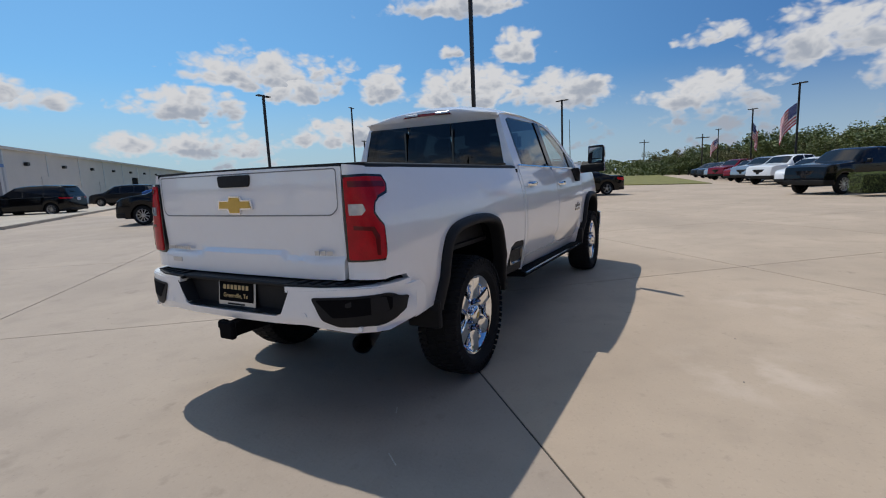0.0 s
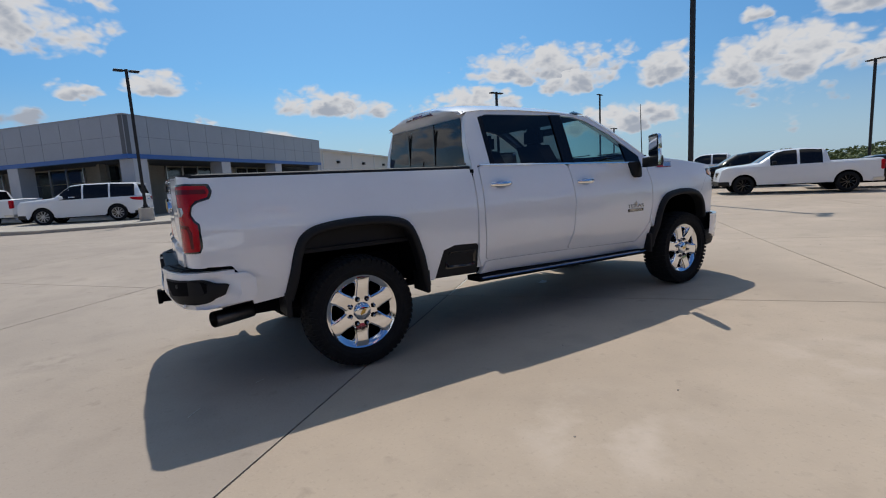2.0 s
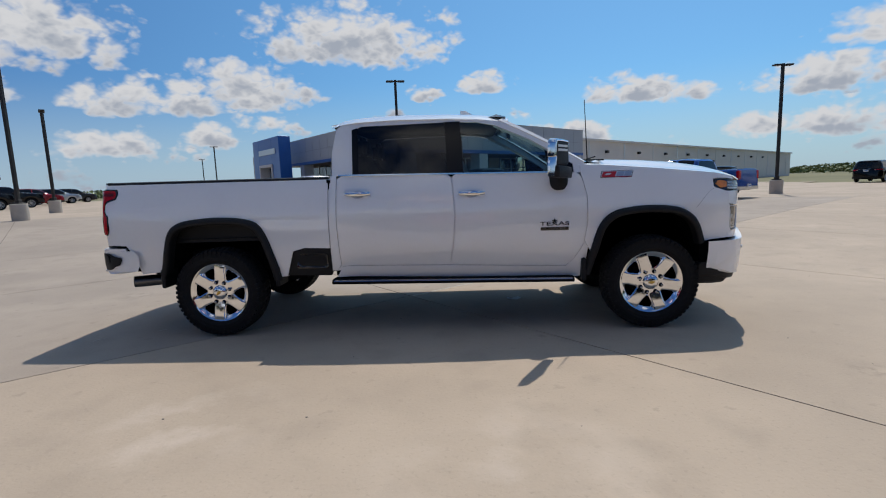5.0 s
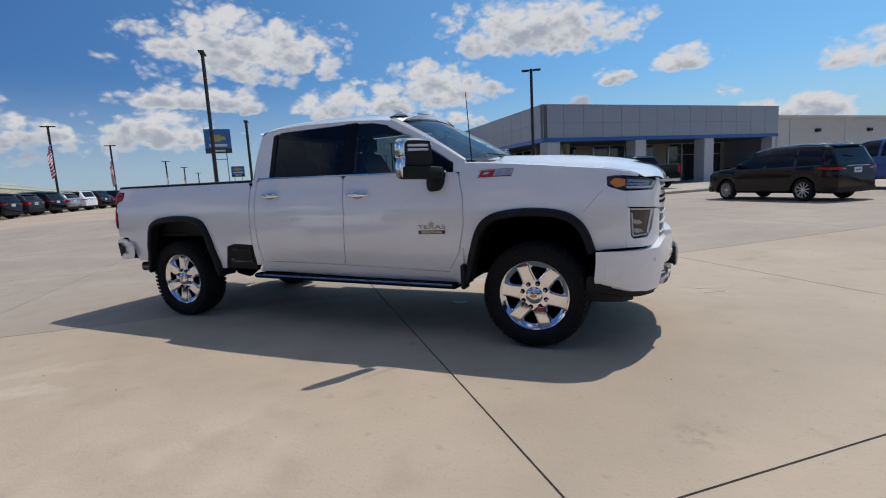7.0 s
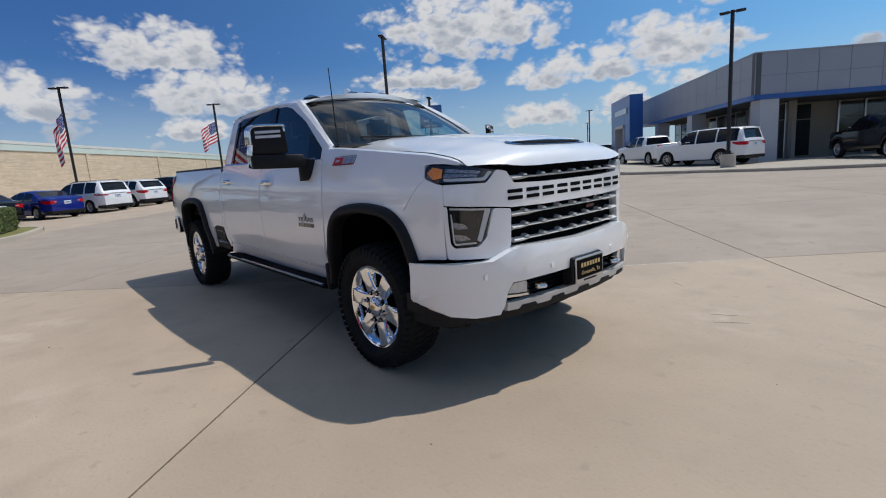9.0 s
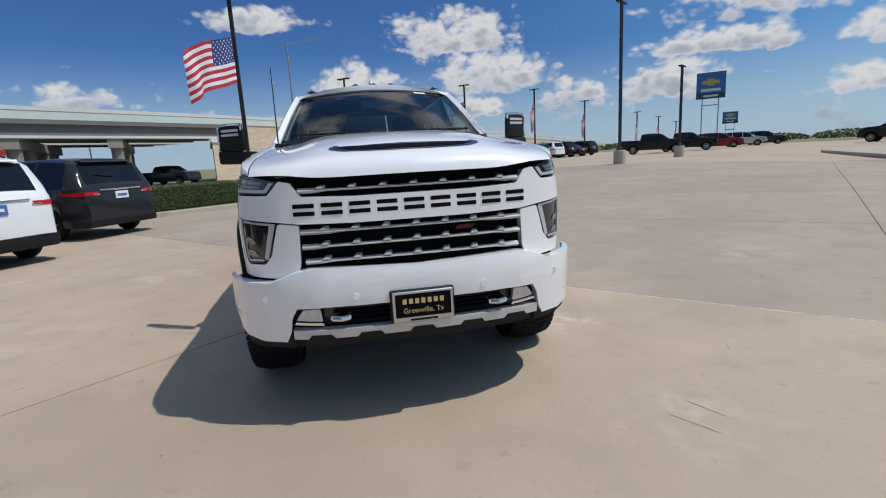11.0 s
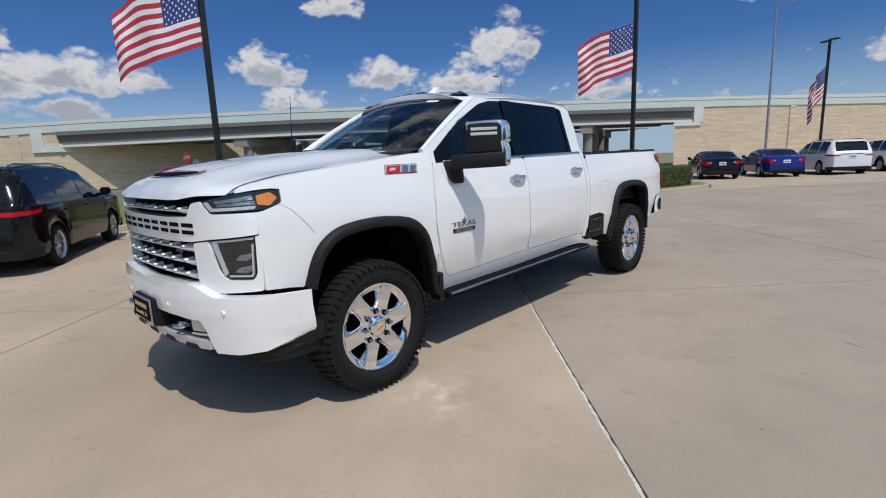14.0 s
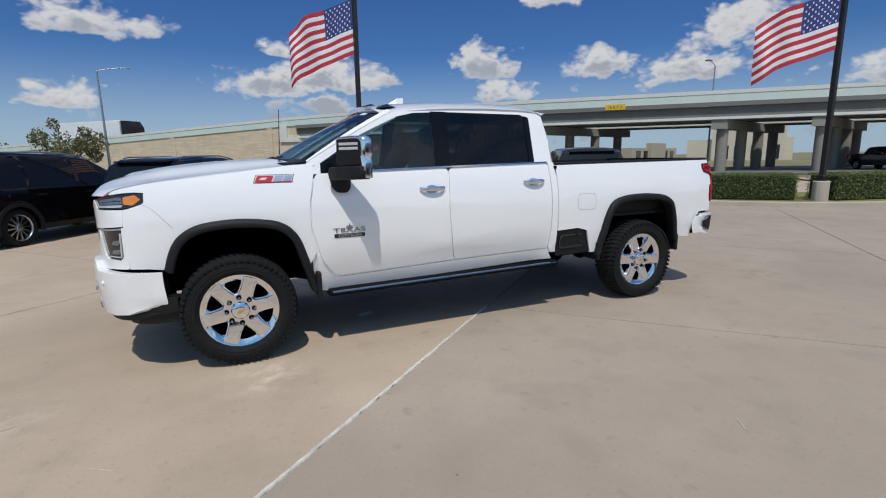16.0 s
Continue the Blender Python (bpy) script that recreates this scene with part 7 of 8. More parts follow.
for s0, s1 in ((-130, -42), (18.2, 180)):
    bm = bmesh.new()
    k = int((s1 - s0) / 7.0)
    w = ribbon("stone_wall", s0, s1, 0.10, 0.45, 0, -0.95, STONE, label="tan stacked-stone retaining wall", flat0=True)
    for i in range(k):
        s = s0 + (s1 - s0) * (i + 0.5) / k
        if i % 2:
            bm = bmesh.new()
            box(bm, s - 0.35, s + 0.35, 0.0, 0.3, 0, crest(s) - 0.98, 0.02)
            part("pilaster", bm, STONE, overpass, smooth=False)
# abutments: the bridge crosses the road askew
for nm, mat, pts, z0, z1 in (
        ("abutment", STONE, [(-46, 0.12), (-42, 0.12), (-20.7, 13.4), (-20.7, 14.6), (-46, 14.6)], 0.0, 4.35),
        ("abutment", STONE, [(16.4, 0.05), (26, 0.05), (36, 15.0), (26.2, 15.0)], 0.0, crest(17) - 2.55),
        ("abutment_seat", BARTOP, [(-44.2, -0.10), (-41.8, -0.10), (-41.2, 0.6), (-44.2, 0.6)], crest(-42) - 2.75, crest(-42) - 2.25),
        ("abutment_seat", BARTOP, [(-44.2, -0.10), (-43.2, -0.10), (-43.2, 0.6), (-44.2, 0.6)], crest(-42) - 2.25, crest(-42) - 0.93),
        ("abutment_seat", BARTOP, [(16.2, -0.10), (19.0, -0.10), (28.5, 15.0), (25.9, 15.0)], crest(17) - 2.75, crest(17) - 2.38),
        ("abutment_seat", BARTOP, [(18.25, -0.10), (19.2, -0.10), (28.7, 15.0), (27.8, 15.0)], crest(17) - 2.38, crest(17) - 0.93)):
    bm = bmesh.new()
    loft(bm, [[(a, b, z) for a, b in pts] for z in (z0, z1)])
    part(nm, bm, mat, overpass, smooth=False)
SKEW = 0.56
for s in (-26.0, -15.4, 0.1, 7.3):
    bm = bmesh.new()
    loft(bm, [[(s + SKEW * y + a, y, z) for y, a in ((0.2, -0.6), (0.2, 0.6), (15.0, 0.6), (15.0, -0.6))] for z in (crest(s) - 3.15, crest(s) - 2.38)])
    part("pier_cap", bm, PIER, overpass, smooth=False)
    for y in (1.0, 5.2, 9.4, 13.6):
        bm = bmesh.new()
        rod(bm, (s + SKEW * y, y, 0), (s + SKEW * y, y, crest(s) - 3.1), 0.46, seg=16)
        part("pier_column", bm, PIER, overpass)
YELLOW = material("yellow_sign", (0.70, 0.45, 0.03), 0.5, 0, 0.05, 4)
sign = thing("clearance_sign", "yellow clearance sign with black writing on the overpass", "sign", m=overpass.matrix_basis @ Matrix.Translation((-8.2, -0.12, 5.75)))
bm = bmesh.new()
box(bm, -0.85, 0.85, -0.02, 0.02, -0.24, 0.24, 0.01)
part("sign_face", bm, YELLOW, sign)
words("16 ft 7 in", 0.34, BLACKP, sign, Matrix.Translation((0, -0.026, -0.01)) @ Matrix(((1, 0, 0, 0), (0, 0, -1, 0), (0, 1, 0, 0), (0, 0, 0, 1))), 0.002)
SIGNRED = material("stop_red", (0.45, 0.02, 0.03), 0.5, 0, 0.05, 4)
stop_sign = thing("stop_sign", "red octagonal stop sign on a steel post", "sign", m=Matrix.Translation((-5.6, -28.4, 0.03)) @ Matrix.Rotation(radians(-78), 4, "Z"))
bm = bmesh.new()
rod(bm, (0, -0.035, 0), (0, -0.035, 2.6), 0.03, seg=8)
part("post", bm, GALV, stop_sign)
bm = bmesh.new()
for o in (0.0,):
    loft(bm, [[(0.38 * math.cos(a), y, 2.2 + 0.38 * math.sin(a)) for a in (math.pi / 8 + math.pi / 4 * i for i in range(8))] for y in (-0.005, 0.005)])
part("sign_face", bm, SIGNRED, stop_sign, smooth=False)
words("STOP", 0.27, FLAGWHITE, stop_sign, Matrix.Translation((0, 0.008, 2.2)) @ Matrix(((-1, 0, 0, 0), (0, 0, 1, 0), (0, 1, 0, 0), (0, 0, 0, 1))), 0.001)

round_sign = thing("round_sign", "pale round sign seen from behind on a thin post", "sign", m=Matrix.Translation((-5.9, -27.8, 0.03)) @ Matrix.Rotation(radians(-70), 4, "Z"))
bm = bmesh.new()
rod(bm, (0, 0, 0), (0, 0, 2.1), 0.025, seg=8)
part("post", bm, GALV, round_sign)
bm = bmesh.new()
rod(bm, (0, 0.03, 1.85), (0, 0.04, 1.85), 0.27, seg=20)
part("sign_face", bm, GALV, round_sign)

# ---- roadside pylon signs ----
for x, y, w, h, z in ((-98.6, 87.7, 6.2, 7.0, 11.6), (-105.0, 99.2, 3.5, 3.4, 5.8)):
    p = thing("pylon_sign", "blue pylon sign with plain gold mark on twin posts", "sign", "pylon signs", Matrix.Translation((x, y, 0.5)) @ Matrix.Rotation(radians(48), 4, "Z"))
    k = w / 6.6
    bm = bmesh.new()
    box(bm, -w / 2, w / 2, -0.3, 0.3, z - 0.5, z - 0.5 + h * 0.86, 0.05)
    part("sign_box", bm, BLUEINK, p)
    for sy in (-1, 1):
        bm = bmesh.new()
        box(bm, -w * 0.3, w * 0.3, sy * 0.31, sy * 0.33, z + h * 0.40, z + h * 0.52, 0.004)
        box(bm, -w * 0.12, w * 0.12, sy * 0.31, sy * 0.335, z + h * 0.34, z + h * 0.58, 0.004)
        part("gold_mark", bm, GOLD, p, "plain gold mark")
        bm = bmesh.new()
        box(bm, -w * 0.34, w * 0.34, sy * 0.31, sy * 0.33, z + h * 0.16, z + h * 0.25, 0.004)
        box(bm, -w * 0.25, w * 0.25, sy * 0.34, sy * 0.36, z - 0.15, z - 0.15 + h * 0.06, 0.004)
        part("name_bar", bm, FLAGWHITE, p, "pale plain bars")
    bm = bmesh.new()
    box(bm, -w / 2 - 0.02, w / 2 + 0.02, -0.34, 0.34, z - 0.55, z - 0.5 + h * 0.17, 0.04)
    part("lower_panel", bm, GLOSSB, p, "black lower panel")
    for sx_ in (-0.28, 0.28):
        bm = bmesh.new()
        box(bm, sx_ * w - 0.12 * k, sx_ * w + 0.12 * k, -0.12, 0.12, 0, z, 0.01)
        part("post", bm, GALV, p)
    bm = bmesh.new()
    box(bm, -0.28 * w, 0.28 * w, -0.06, 0.06, z - 2.2, z - 2.0)
    part("brace", bm, GALV, p)


# ---- parked vehicles ----
def paint(name, color, metal=0.0):
    return material(name, color, 0.10, metal, 0.04, 3, spec=0.35 if max(color) < 0.03 else 0.5)


P_BLACK = paint("black_car_paint", (0.004, 0.004, 0.005))
P_GREY = paint("dark_grey_car_paint", (0.022, 0.023, 0.026))
P_BROWN = paint("dark_brown_car_paint", (0.018, 0.014, 0.013))
P_RED = paint("red_car_paint", (0.20, 0.004, 0.010), 0.1)
P_BLUE = paint("blue_car_paint", (0.010, 0.022, 0.20), 0.0)
P_SKY = paint("bright_blue_car_paint", (0.012, 0.07, 0.30), 0.0)
P_SILVER = paint("silver_car_paint", (0.42, 0.44, 0.46), 0.6)

# profiles in metres: top line (x, z) from tail to nose, window spans, and body numbers
KINDS = {
    "suv": dict(L=5.0, W=1.98, H=1.78, belt=1.08, r=0.36, wx=(-1.50, 1.50), top=[(-2.50, 0.98), (-2.46, 1.10), (-2.38, 1.20), (-2.16, 1.64), (-1.95, 1.73), (-1.2, 1.77), (-0.2, 1.76), (0.45, 1.68), (1.32, 1.16), (1.6, 1.12), (2.2, 1.03), (2.42, 0.92), (2.50, 0.74)], win=[(-2.05, -1.22), (-1.14, -0.12), (-0.04, 0.98)], shield=(0.46, 1.32), back=(-2.38, -2.12)),
    "crossover": dict(L=4.65, W=1.86, H=1.66, belt=1.04, r=0.345, wx=(-1.36, 1.37), top=[(-2.325, 0.92), (-2.28, 1.08), (-2.2, 1.16), (-1.86, 1.54), (-1.6, 1.62), (-0.9, 1.66), (-0.1, 1.64), (0.4, 1.56), (1.22, 1.10), (1.5, 1.05), (2.05, 0.95), (2.25, 0.84), (2.325, 0.66)], win=[(-1.75, -1.1), (-1.02, -0.08), (0.0, 0.92)], shield=(0.42, 1.22), back=(-2.2, -1.82)),
    "bigsuv": dict(L=5.35, W=2.04, H=1.90, belt=1.16, r=0.40, wx=(-1.52, 1.62), top=[(-2.675, 1.0), (-2.64, 1.18), (-2.58, 1.28), (-2.44, 1.74), (-2.28, 1.85), (-1.2, 1.90), (0.0, 1.89), (0.42, 1.84), (1.12, 1.30), (1.4, 1.26), (2.45, 1.18), (2.62, 1.06), (2.675, 0.80)], win=[(-2.34, -1.28), (-1.2, -0.14), (-0.06, 0.86)], shield=(0.44, 1.12), back=(-2.58, -2.42)),
    "sedan": dict(L=4.75, W=1.85, H=1.44, belt=0.95, r=0.33, wx=(-1.38, 1.42), top=[(-2.375, 0.82), (-2.34, 0.98), (-2.2, 1.04), (-1.75, 1.10), (-1.0, 1.38), (-0.4, 1.44), (0.1, 1.42), (0.45, 1.34), (1.22, 1.0), (1.6, 0.95), (2.1, 0.85), (2.3, 0.74), (2.375, 0.58)], win=[(-1.2, -0.55), (-0.47, 0.12), (0.2, 0.9)], shield=(0.45, 1.22), back=(-1.72, -1.0)),
    "coupe": dict(L=4.78, W=1.9, H=1.35, belt=0.98, r=0.345, wx=(-1.36, 1.44), top=[(-2.39, 0.90), (-2.35, 1.02), (-2.1, 1.06), (-1.6, 1.08), (-0.8, 1.32), (-0.3, 1.35), (0.1, 1.33), (0.98, 1.02), (1.3, 0.98), (2.1, 0.88), (2.3, 0.78), (2.39, 0.6)], win=[(-0.9, -0.45), (-0.38, 0.7)], shield=(0.1, 0.98), back=(-1.55, -0.8)),
    "pickup": dict(L=5.9, W=2.05, H=1.92, belt=1.24, r=0.41, wx=(-1.75, 2.0), top=[(-2.95, 1.0), (-2.93, 1.30), (-2.88, 1.34), (-1.2, 1.33), (-1.12, 1.36), (-1.02, 1.78), (-0.9, 1.87), (-0.3, 1.92), (0.5, 1.90), (0.78, 1.83), (1.42, 1.38), (1.65, 1.34), (2.62, 1.25), (2.85, 1.16), (2.95, 0.80)], win=[(-0.86, -0.06), (0.04, 1.02)], shield=(0.80, 1.42), back=(-1.10, -1.0)),
}
WHEELS = {}


def car_wheel(r, spokes=10, dark=False):
    """A car wheel about its hub, outer face to +y; alike ones share their meshes."""
    key = (r, spokes, dark)
    if key in WHEELS:
        return WHEELS[key]
    bm = bmesh.new()
    k = r / 0.36
    lathe(bm, [(0.235 * k, 0.09), (0.25 * k, 0.105), (0.30 * k, 0.112), (0.345 * k, 0.09), (r, 0.06), (r, -0.06), (0.345 * k, -0.09), (0.25 * k, -0.105)], 32)
    tyre = part("tyre", bm, RUBBER)
    bm = bmesh.new()
    lathe(bm, [(0.235 * k, -0.09), (0.225 * k, 0.06), (0.236 * k, 0.092), (0.245 * k, 0.100), (0.250 * k, 0.095)], 32)
    for i in range(spokes):
        a = 2 * math.pi * i / spokes
        m = Matrix.Rotation(-a, 4, "Y")
        loft(bm, [[m @ Vector((q * k, y, z * k)) for y, z in ((0.05, -w), (0.078, -w * 0.7), (0.080, w * 0.7), (0.05, w))] for q, w in ((0.03, 0.016), (0.12, 0.016), (0.228, 0.024))])
    lathe(bm, [(0.0, 0.092), (0.05 * k, 0.09), (0.062 * k, 0.075), (0.062 * k, 0.04)], 20)
    rim = part("rim", bm, GLOSSB if dark else SATIN)
    bm = bmesh.new()
    lathe(bm, [(0.0, 0.01), (0.23 * k, 0.01)], 24)
    disc = part("brake_disc", bm, UNDER)
    WHEELS[key] = tyre.data, rim.data, disc.data
    for ob in (tyre, rim, disc):
        bpy.data.objects.remove(ob)
    return WHEELS[key]


def vehicle(kind, label, category, x, y, heading, mat, group="parked cars", plate_mat=None, spokes=10, rails=False, z=None, trim=None, sticker=False, dark_wheels=False):
    k = KINDS[kind]
    name = {"pickup": "pickup", "suv": "suv", "bigsuv": "suv", "crossover": "crossover", "sedan": "sedan", "coupe": "coupe"}[kind]
    car = thing(name, label, category, group, Matrix.Translation((x, y, rise(x, y) if z is None else z)) @ Matrix.Rotation(radians(heading), 4, "Z"))
    L, W, r = k["L"], k["W"], k["r"]
    hl, hw = L / 2, W / 2
    arch = r + (0.085 if kind == "pickup" else 0.055)
    xs = {round(p[0], 4) for p in k["top"]} | {round(-hl + L * i / 44, 4) for i in range(45)} | {round(v, 4) for w in k["win"] for v in w}
    for wx in k["wx"]:
        xs |= {round(wx + arch * math.cos(math.pi * i / 12), 4) for i in range(13)}
    xs = sorted(xs)
    xs = [xs[0]] + [b for a, b in zip(xs, xs[1:]) if b - a > 0.012 or b == xs[-1]]
    sill = r * (1.02 if kind == "pickup" else 0.80)

    def zlow(px):
        for wx in k["wx"]:
            if abs(px - wx) <= arch + 1e-6:
                return max(sill, r + math.sqrt(max(0.0, arch ** 2 - (px - wx) ** 2)))
        return sill + (0.05 if abs(px) > hl - 0.3 else 0.0)

    def ring(px):
        zt = lerp_list(px, k["top"])
        e = abs(px) / hl
        w = hw * (1 - (0.12 if kind == "pickup" else 0.20) * max(0, (e - 0.80) / 0.20) ** 2.2)
        zb = min(k["belt"] + 0.03 * (-px / hl), zt - 0.035)
        zl = min(zlow(px), zb - 0.05)
        cab = max(0.0, zt - zb)
        wt = w - 0.02 - 0.30 * cab - 0.03
        flarew = 0.015 * max((math.exp(-((px - wx) / (arch * 1.1)) ** 4) for wx in k["wx"]))
        return [(px, (w - 0.03 + flarew), zl), (px, w + flarew, min(zl + 0.10, zb - 0.03)), (px, w + 0.4 * flarew, zl + (zb - zl) * 0.62), (px, w - 0.012, zb - 0.015), (px, w - 0.03, zb), (px, (w - 0.03) * 0.5 + wt * 0.5 + 0.02 * min(1, cab * 3), zb + cab * 0.5), (px, wt, zt - min(0.06, cab * 0.3)), (px, wt * 0.86, zt - 0.012), (px, wt * 0.45, zt + 0.006), (px, 0, zt + 0.010)]

    rings = [ring(px) for px in xs]
    panes = ["side_window_%d_%d" % (w, s) for w in range(len(k["win"])) for s in (1, -1)]
    sills = ["cladding_1", "cladding_-1"]
    bms = {q: bmesh.new() for q in ["body", "windshield", "rear_window", "bed"] + sills + panes}

    def emit(where, pts):
        bm = bms[where]
        vs = [bm.verts.new(p) for p in pts]
        try:
            bm.faces.new(vs)
        except ValueError:
            pass

    for i in range(len(xs) - 1):
        mid = (xs[i] + xs[i + 1]) / 2
        for j in range(9):
            where = "body"
            if j in (4, 5) and any(a < mid < b for a, b in k["win"]) and rings[i][6][2] - rings[i][4][2] > 0.06 and rings[i + 1][6][2] - rings[i + 1][4][2] > 0.06:
                where = "side_window_%d" % [a < mid < b for a, b in k["win"]].index(True)
            elif j in (7, 8) and k["shield"][0] < mid < k["shield"][1]:
                where = "windshield"
            elif j in (7, 8) and k["back"][0] < mid < k["back"][1]:
                where = "rear_window"
            elif kind == "pickup" and j >= 7 and -2.86 < mid < -1.12:
                where = "bed"
            elif j == 0 and trim:
                where = "cladding"
            for s in (1, -1):
                emit(where + ("_%d" % s if where[:4] in ("side", "clad") else ""), [(p[0], s * p[1], p[2]) for p in (rings[i][j], rings[i + 1][j], rings[i + 1][j + 1], rings[i][j + 1])])
    for rg in (rings[0], rings[-1]):
        emit("body", rg + [(p[0], -p[1], p[2]) for p in reversed(rg[:-1])])
    body = None
    for where, mt in [("body", mat), ("windshield", CARGLASS), ("rear_window", CARGLASS), ("bed", UNDER)] + [(q, BLACKP) for q in sills] + [(q, CARGLASS) for q in panes]:
        bm = bms[where]
        if not bm.faces:
            bm.free()
            continue
        bmesh.ops.remove_doubles(bm, verts=bm.verts, dist=0.002)
        ob = part({"bed": "bed_floor", "side": "side_window", "clad": "cladding"}.get(where[:4] if where != "bed" else "bed", where), bm, mt, car, sharp=0.75)
        body = body or ob
    # dark underside and wheel wells
    bm = bmesh.new()
    box(bm, -hl + 0.25, hl - 0.25, -hw + 0.30, hw - 0.30, sill - 0.05, k["belt"] - 0.12)
    part("underbody", bm, UNDER, car)
    data = car_wheel(r, spokes, dark_wheels)
    for wx in k["wx"]:
        for s in (1, -1):
            wheel = new("wheel")
            wheel.parent = car
            wheel.matrix_basis = Matrix.Translation((wx, s * (hw - 0.115), r)) @ Matrix.Rotation(0 if s > 0 else math.pi, 4, "Z") @ Matrix.Rotation(0.3 * wx, 4, "Y")
            for nm, d in zip(("tyre", "rim", "brake_disc"), data):
                ob = new(nm, d)
                ob.parent = wheel
    # black arch edges on clad cars
    if trim:
        for wx in k["wx"]:
            for s in (1, -1):
                bm = bmesh.new()
                loft(bm, [[(wx + q * math.cos(a), s * (hw + o), r + q * math.sin(a)) for q, o in ((arch - 0.015, -0.02), (arch - 0.015, 0.028), (arch + 0.055, 0.026), (arch + 0.060, -0.01))] for a in (math.pi * (i / 14 * 1.16 - 0.08) for i in range(15))])
                part("arch_edge", bm, BLACKP, car)
    # lamps, bumpers, plate
    zt, zn = lerp_list(-hl + 0.08, k["top"]), lerp_list(hl - 0.12, k["top"])
    belt = k["belt"]
    for s in (1, -1):
        bm = bmesh.new()
        if kind == "pickup":
            box(bm, -hl - 0.012, -hl + 0.14, s * (hw - 0.26), s * (hw - 0.06), 0.86, 1.26, 0.03)
        else:
            def tail_x(f):
                """Where the tail's plan reaches the share f of the half width."""
                return -hl * (0.80 + 0.20 * min(1.0, (1 - f) / 0.20) ** 0.4545)

            slim = 0.45 if kind == "suv" else 1.0
            loft(bm, [[(tail_x(f) - 0.014 + dx, s * hw * (f + 0.004), belt - 0.10 + dz * slim + 0.03 * (1 - slim)) for dx, dz in ((0, -0.05 - lo), (0.01, 0.06), (0.10, 0.06), (0.10, -0.05 - lo))] for f, lo in ((0.54, 0.0), (0.64, 0.035), (0.74, 0.055), (0.82, 0.06), (0.88, 0.055), (0.94, 0.045), (0.98, 0.02))] + [[(-hl * 0.80, s * (hw + 0.004), belt - 0.06 + dz) for dz in (-0.03, 0.035, 0.035, -0.03)]])
        lamp = part("tail_lamp", bm, REDLENS, car, "red tail lamp")
        bm = bmesh.new()
        if kind != "pickup":
            box(bm, -hl - 0.012, -hl + 0.06, s * hw * 0.52, s * hw * 0.66, belt - 0.13, belt - 0.09, 0.006)
            part("reverse_lamp", bm, CLEARLENS, lamp)
        else:
            bm.free()
        bm = bmesh.new()
        loft(bm, [[(hl - 0.10 + dx, s * hw * 0.52, zn - 0.12 + dz) for dx, dz in ((0, -0.04), (0, 0.05), (-0.1, 0.05), (-0.1, -0.04))], [(hl - 0.17 + dx, s * hw * 0.80, zn - 0.10 + dz) for dx, dz in ((0, -0.05), (0, 0.06), (-0.1, 0.06), (-0.1, -0.05))], [(hl - 0.55 + dx, s * (hw * 0.97), zn - 0.05 + dz) for dx, dz in ((0, -0.03), (0, 0.03), (-0.03, 0.03), (-0.03, -0.03))]])
        part("headlamp", bm, CLEARLENS, car)
        bm = bmesh.new()
        mx = k["win"][-1][1] - 0.12
        box(bm, mx - 0.08, mx + 0.08, s * (hw + 0.02), s * (hw + 0.20), belt + 0.02, belt + 0.19, 0.04)
        box(bm, mx - 0.02, mx + 0.04, s * (hw - 0.06), s * (hw + 0.04), belt + 0.02, belt + 0.07, 0.01)
        part("mirror", bm, mat if kind != "pickup" else BLACKP, car)
        if rails:
            bm = bmesh.new()
            pts = [(px, s * (hw - 0.35 - 0.02), lerp_list(px, k["top"]) + o) for px, o in ((k["win"][0][0] + 0.15, 0.005), (k["win"][0][0] + 0.30, 0.030), (-0.3, 0.028), (0.25, 0.022), (0.38, -0.005))]
            for a, b2 in zip(pts, pts[1:]):
                rod(bm, a, b2, 0.016, seg=6)
            part("roof_rail", bm, BLACKP if mat is not P_BLACK else SATIN, car)
        for px in ([w[0] + 0.16 for w in k["win"][-2:]]):
            bm = bmesh.new()
            box(bm, px - 0.10, px + 0.10, s * (hw - 0.02), s * (hw + 0.025), belt - 0.14, belt - 0.11, 0.008)
            part("handle", bm, mat, car)
    pinch = 0.12 if kind == "pickup" else 0.20
    ends = [-0.99, -0.96, -0.92, -0.87, -0.82, -0.6, -0.2, 0.2, 0.6, 0.82, 0.87, 0.92, 0.96, 0.99]
    for name_, way, z0, z1, mt in (("rear_bumper", -1, sill - 0.02, sill + (0.20 if trim else 0.15), SATIN if kind == "pickup" else BLACKP), ("front_bumper", 1, sill, sill + 0.20, BLACKP)):
        bm = bmesh.new()
        rings_ = []
        for f in ends:
            e = 0.80 + 0.20 * min(1.0, (1 - abs(f)) / pinch) ** 0.4545
            px = way * (hl * e + 0.025)
            py = f * (hw + 0.012)
            rings_.append([(px - way * 0.02, py * 0.985, z0), (px, py, z0 + 0.04), (px, py, z1 - 0.02), (px - way * 0.05, py * 0.97, z1), (px - way * 0.15, py * 0.90, z1), (px - way * 0.15, py * 0.90, z0)])
        loft(bm, rings_)
        part(name_, bm, mt, car)
    bm = bmesh.new()
    loft(bm, [[(hl + 0.005 - 0.10 * abs(t) ** 3, t * hw * 0.55, zz) for zz in (sill + 0.28, zn - 0.16)] for t in (-1, -0.5, 0, 0.5, 1)], closed=False)
    part("front_grille", bm, GLOSSB, car)
    pz = 0.98 if kind == "pickup" else belt - 0.16
    if kind == "pickup":
        pz = sill + 0.16
    bm = bmesh.new()
    box(bm, -hl - 0.045 if kind == "pickup" else -hl - 0.02, -hl + 0.02, -0.16, 0.16, pz - 0.08, pz + 0.08, 0.005)
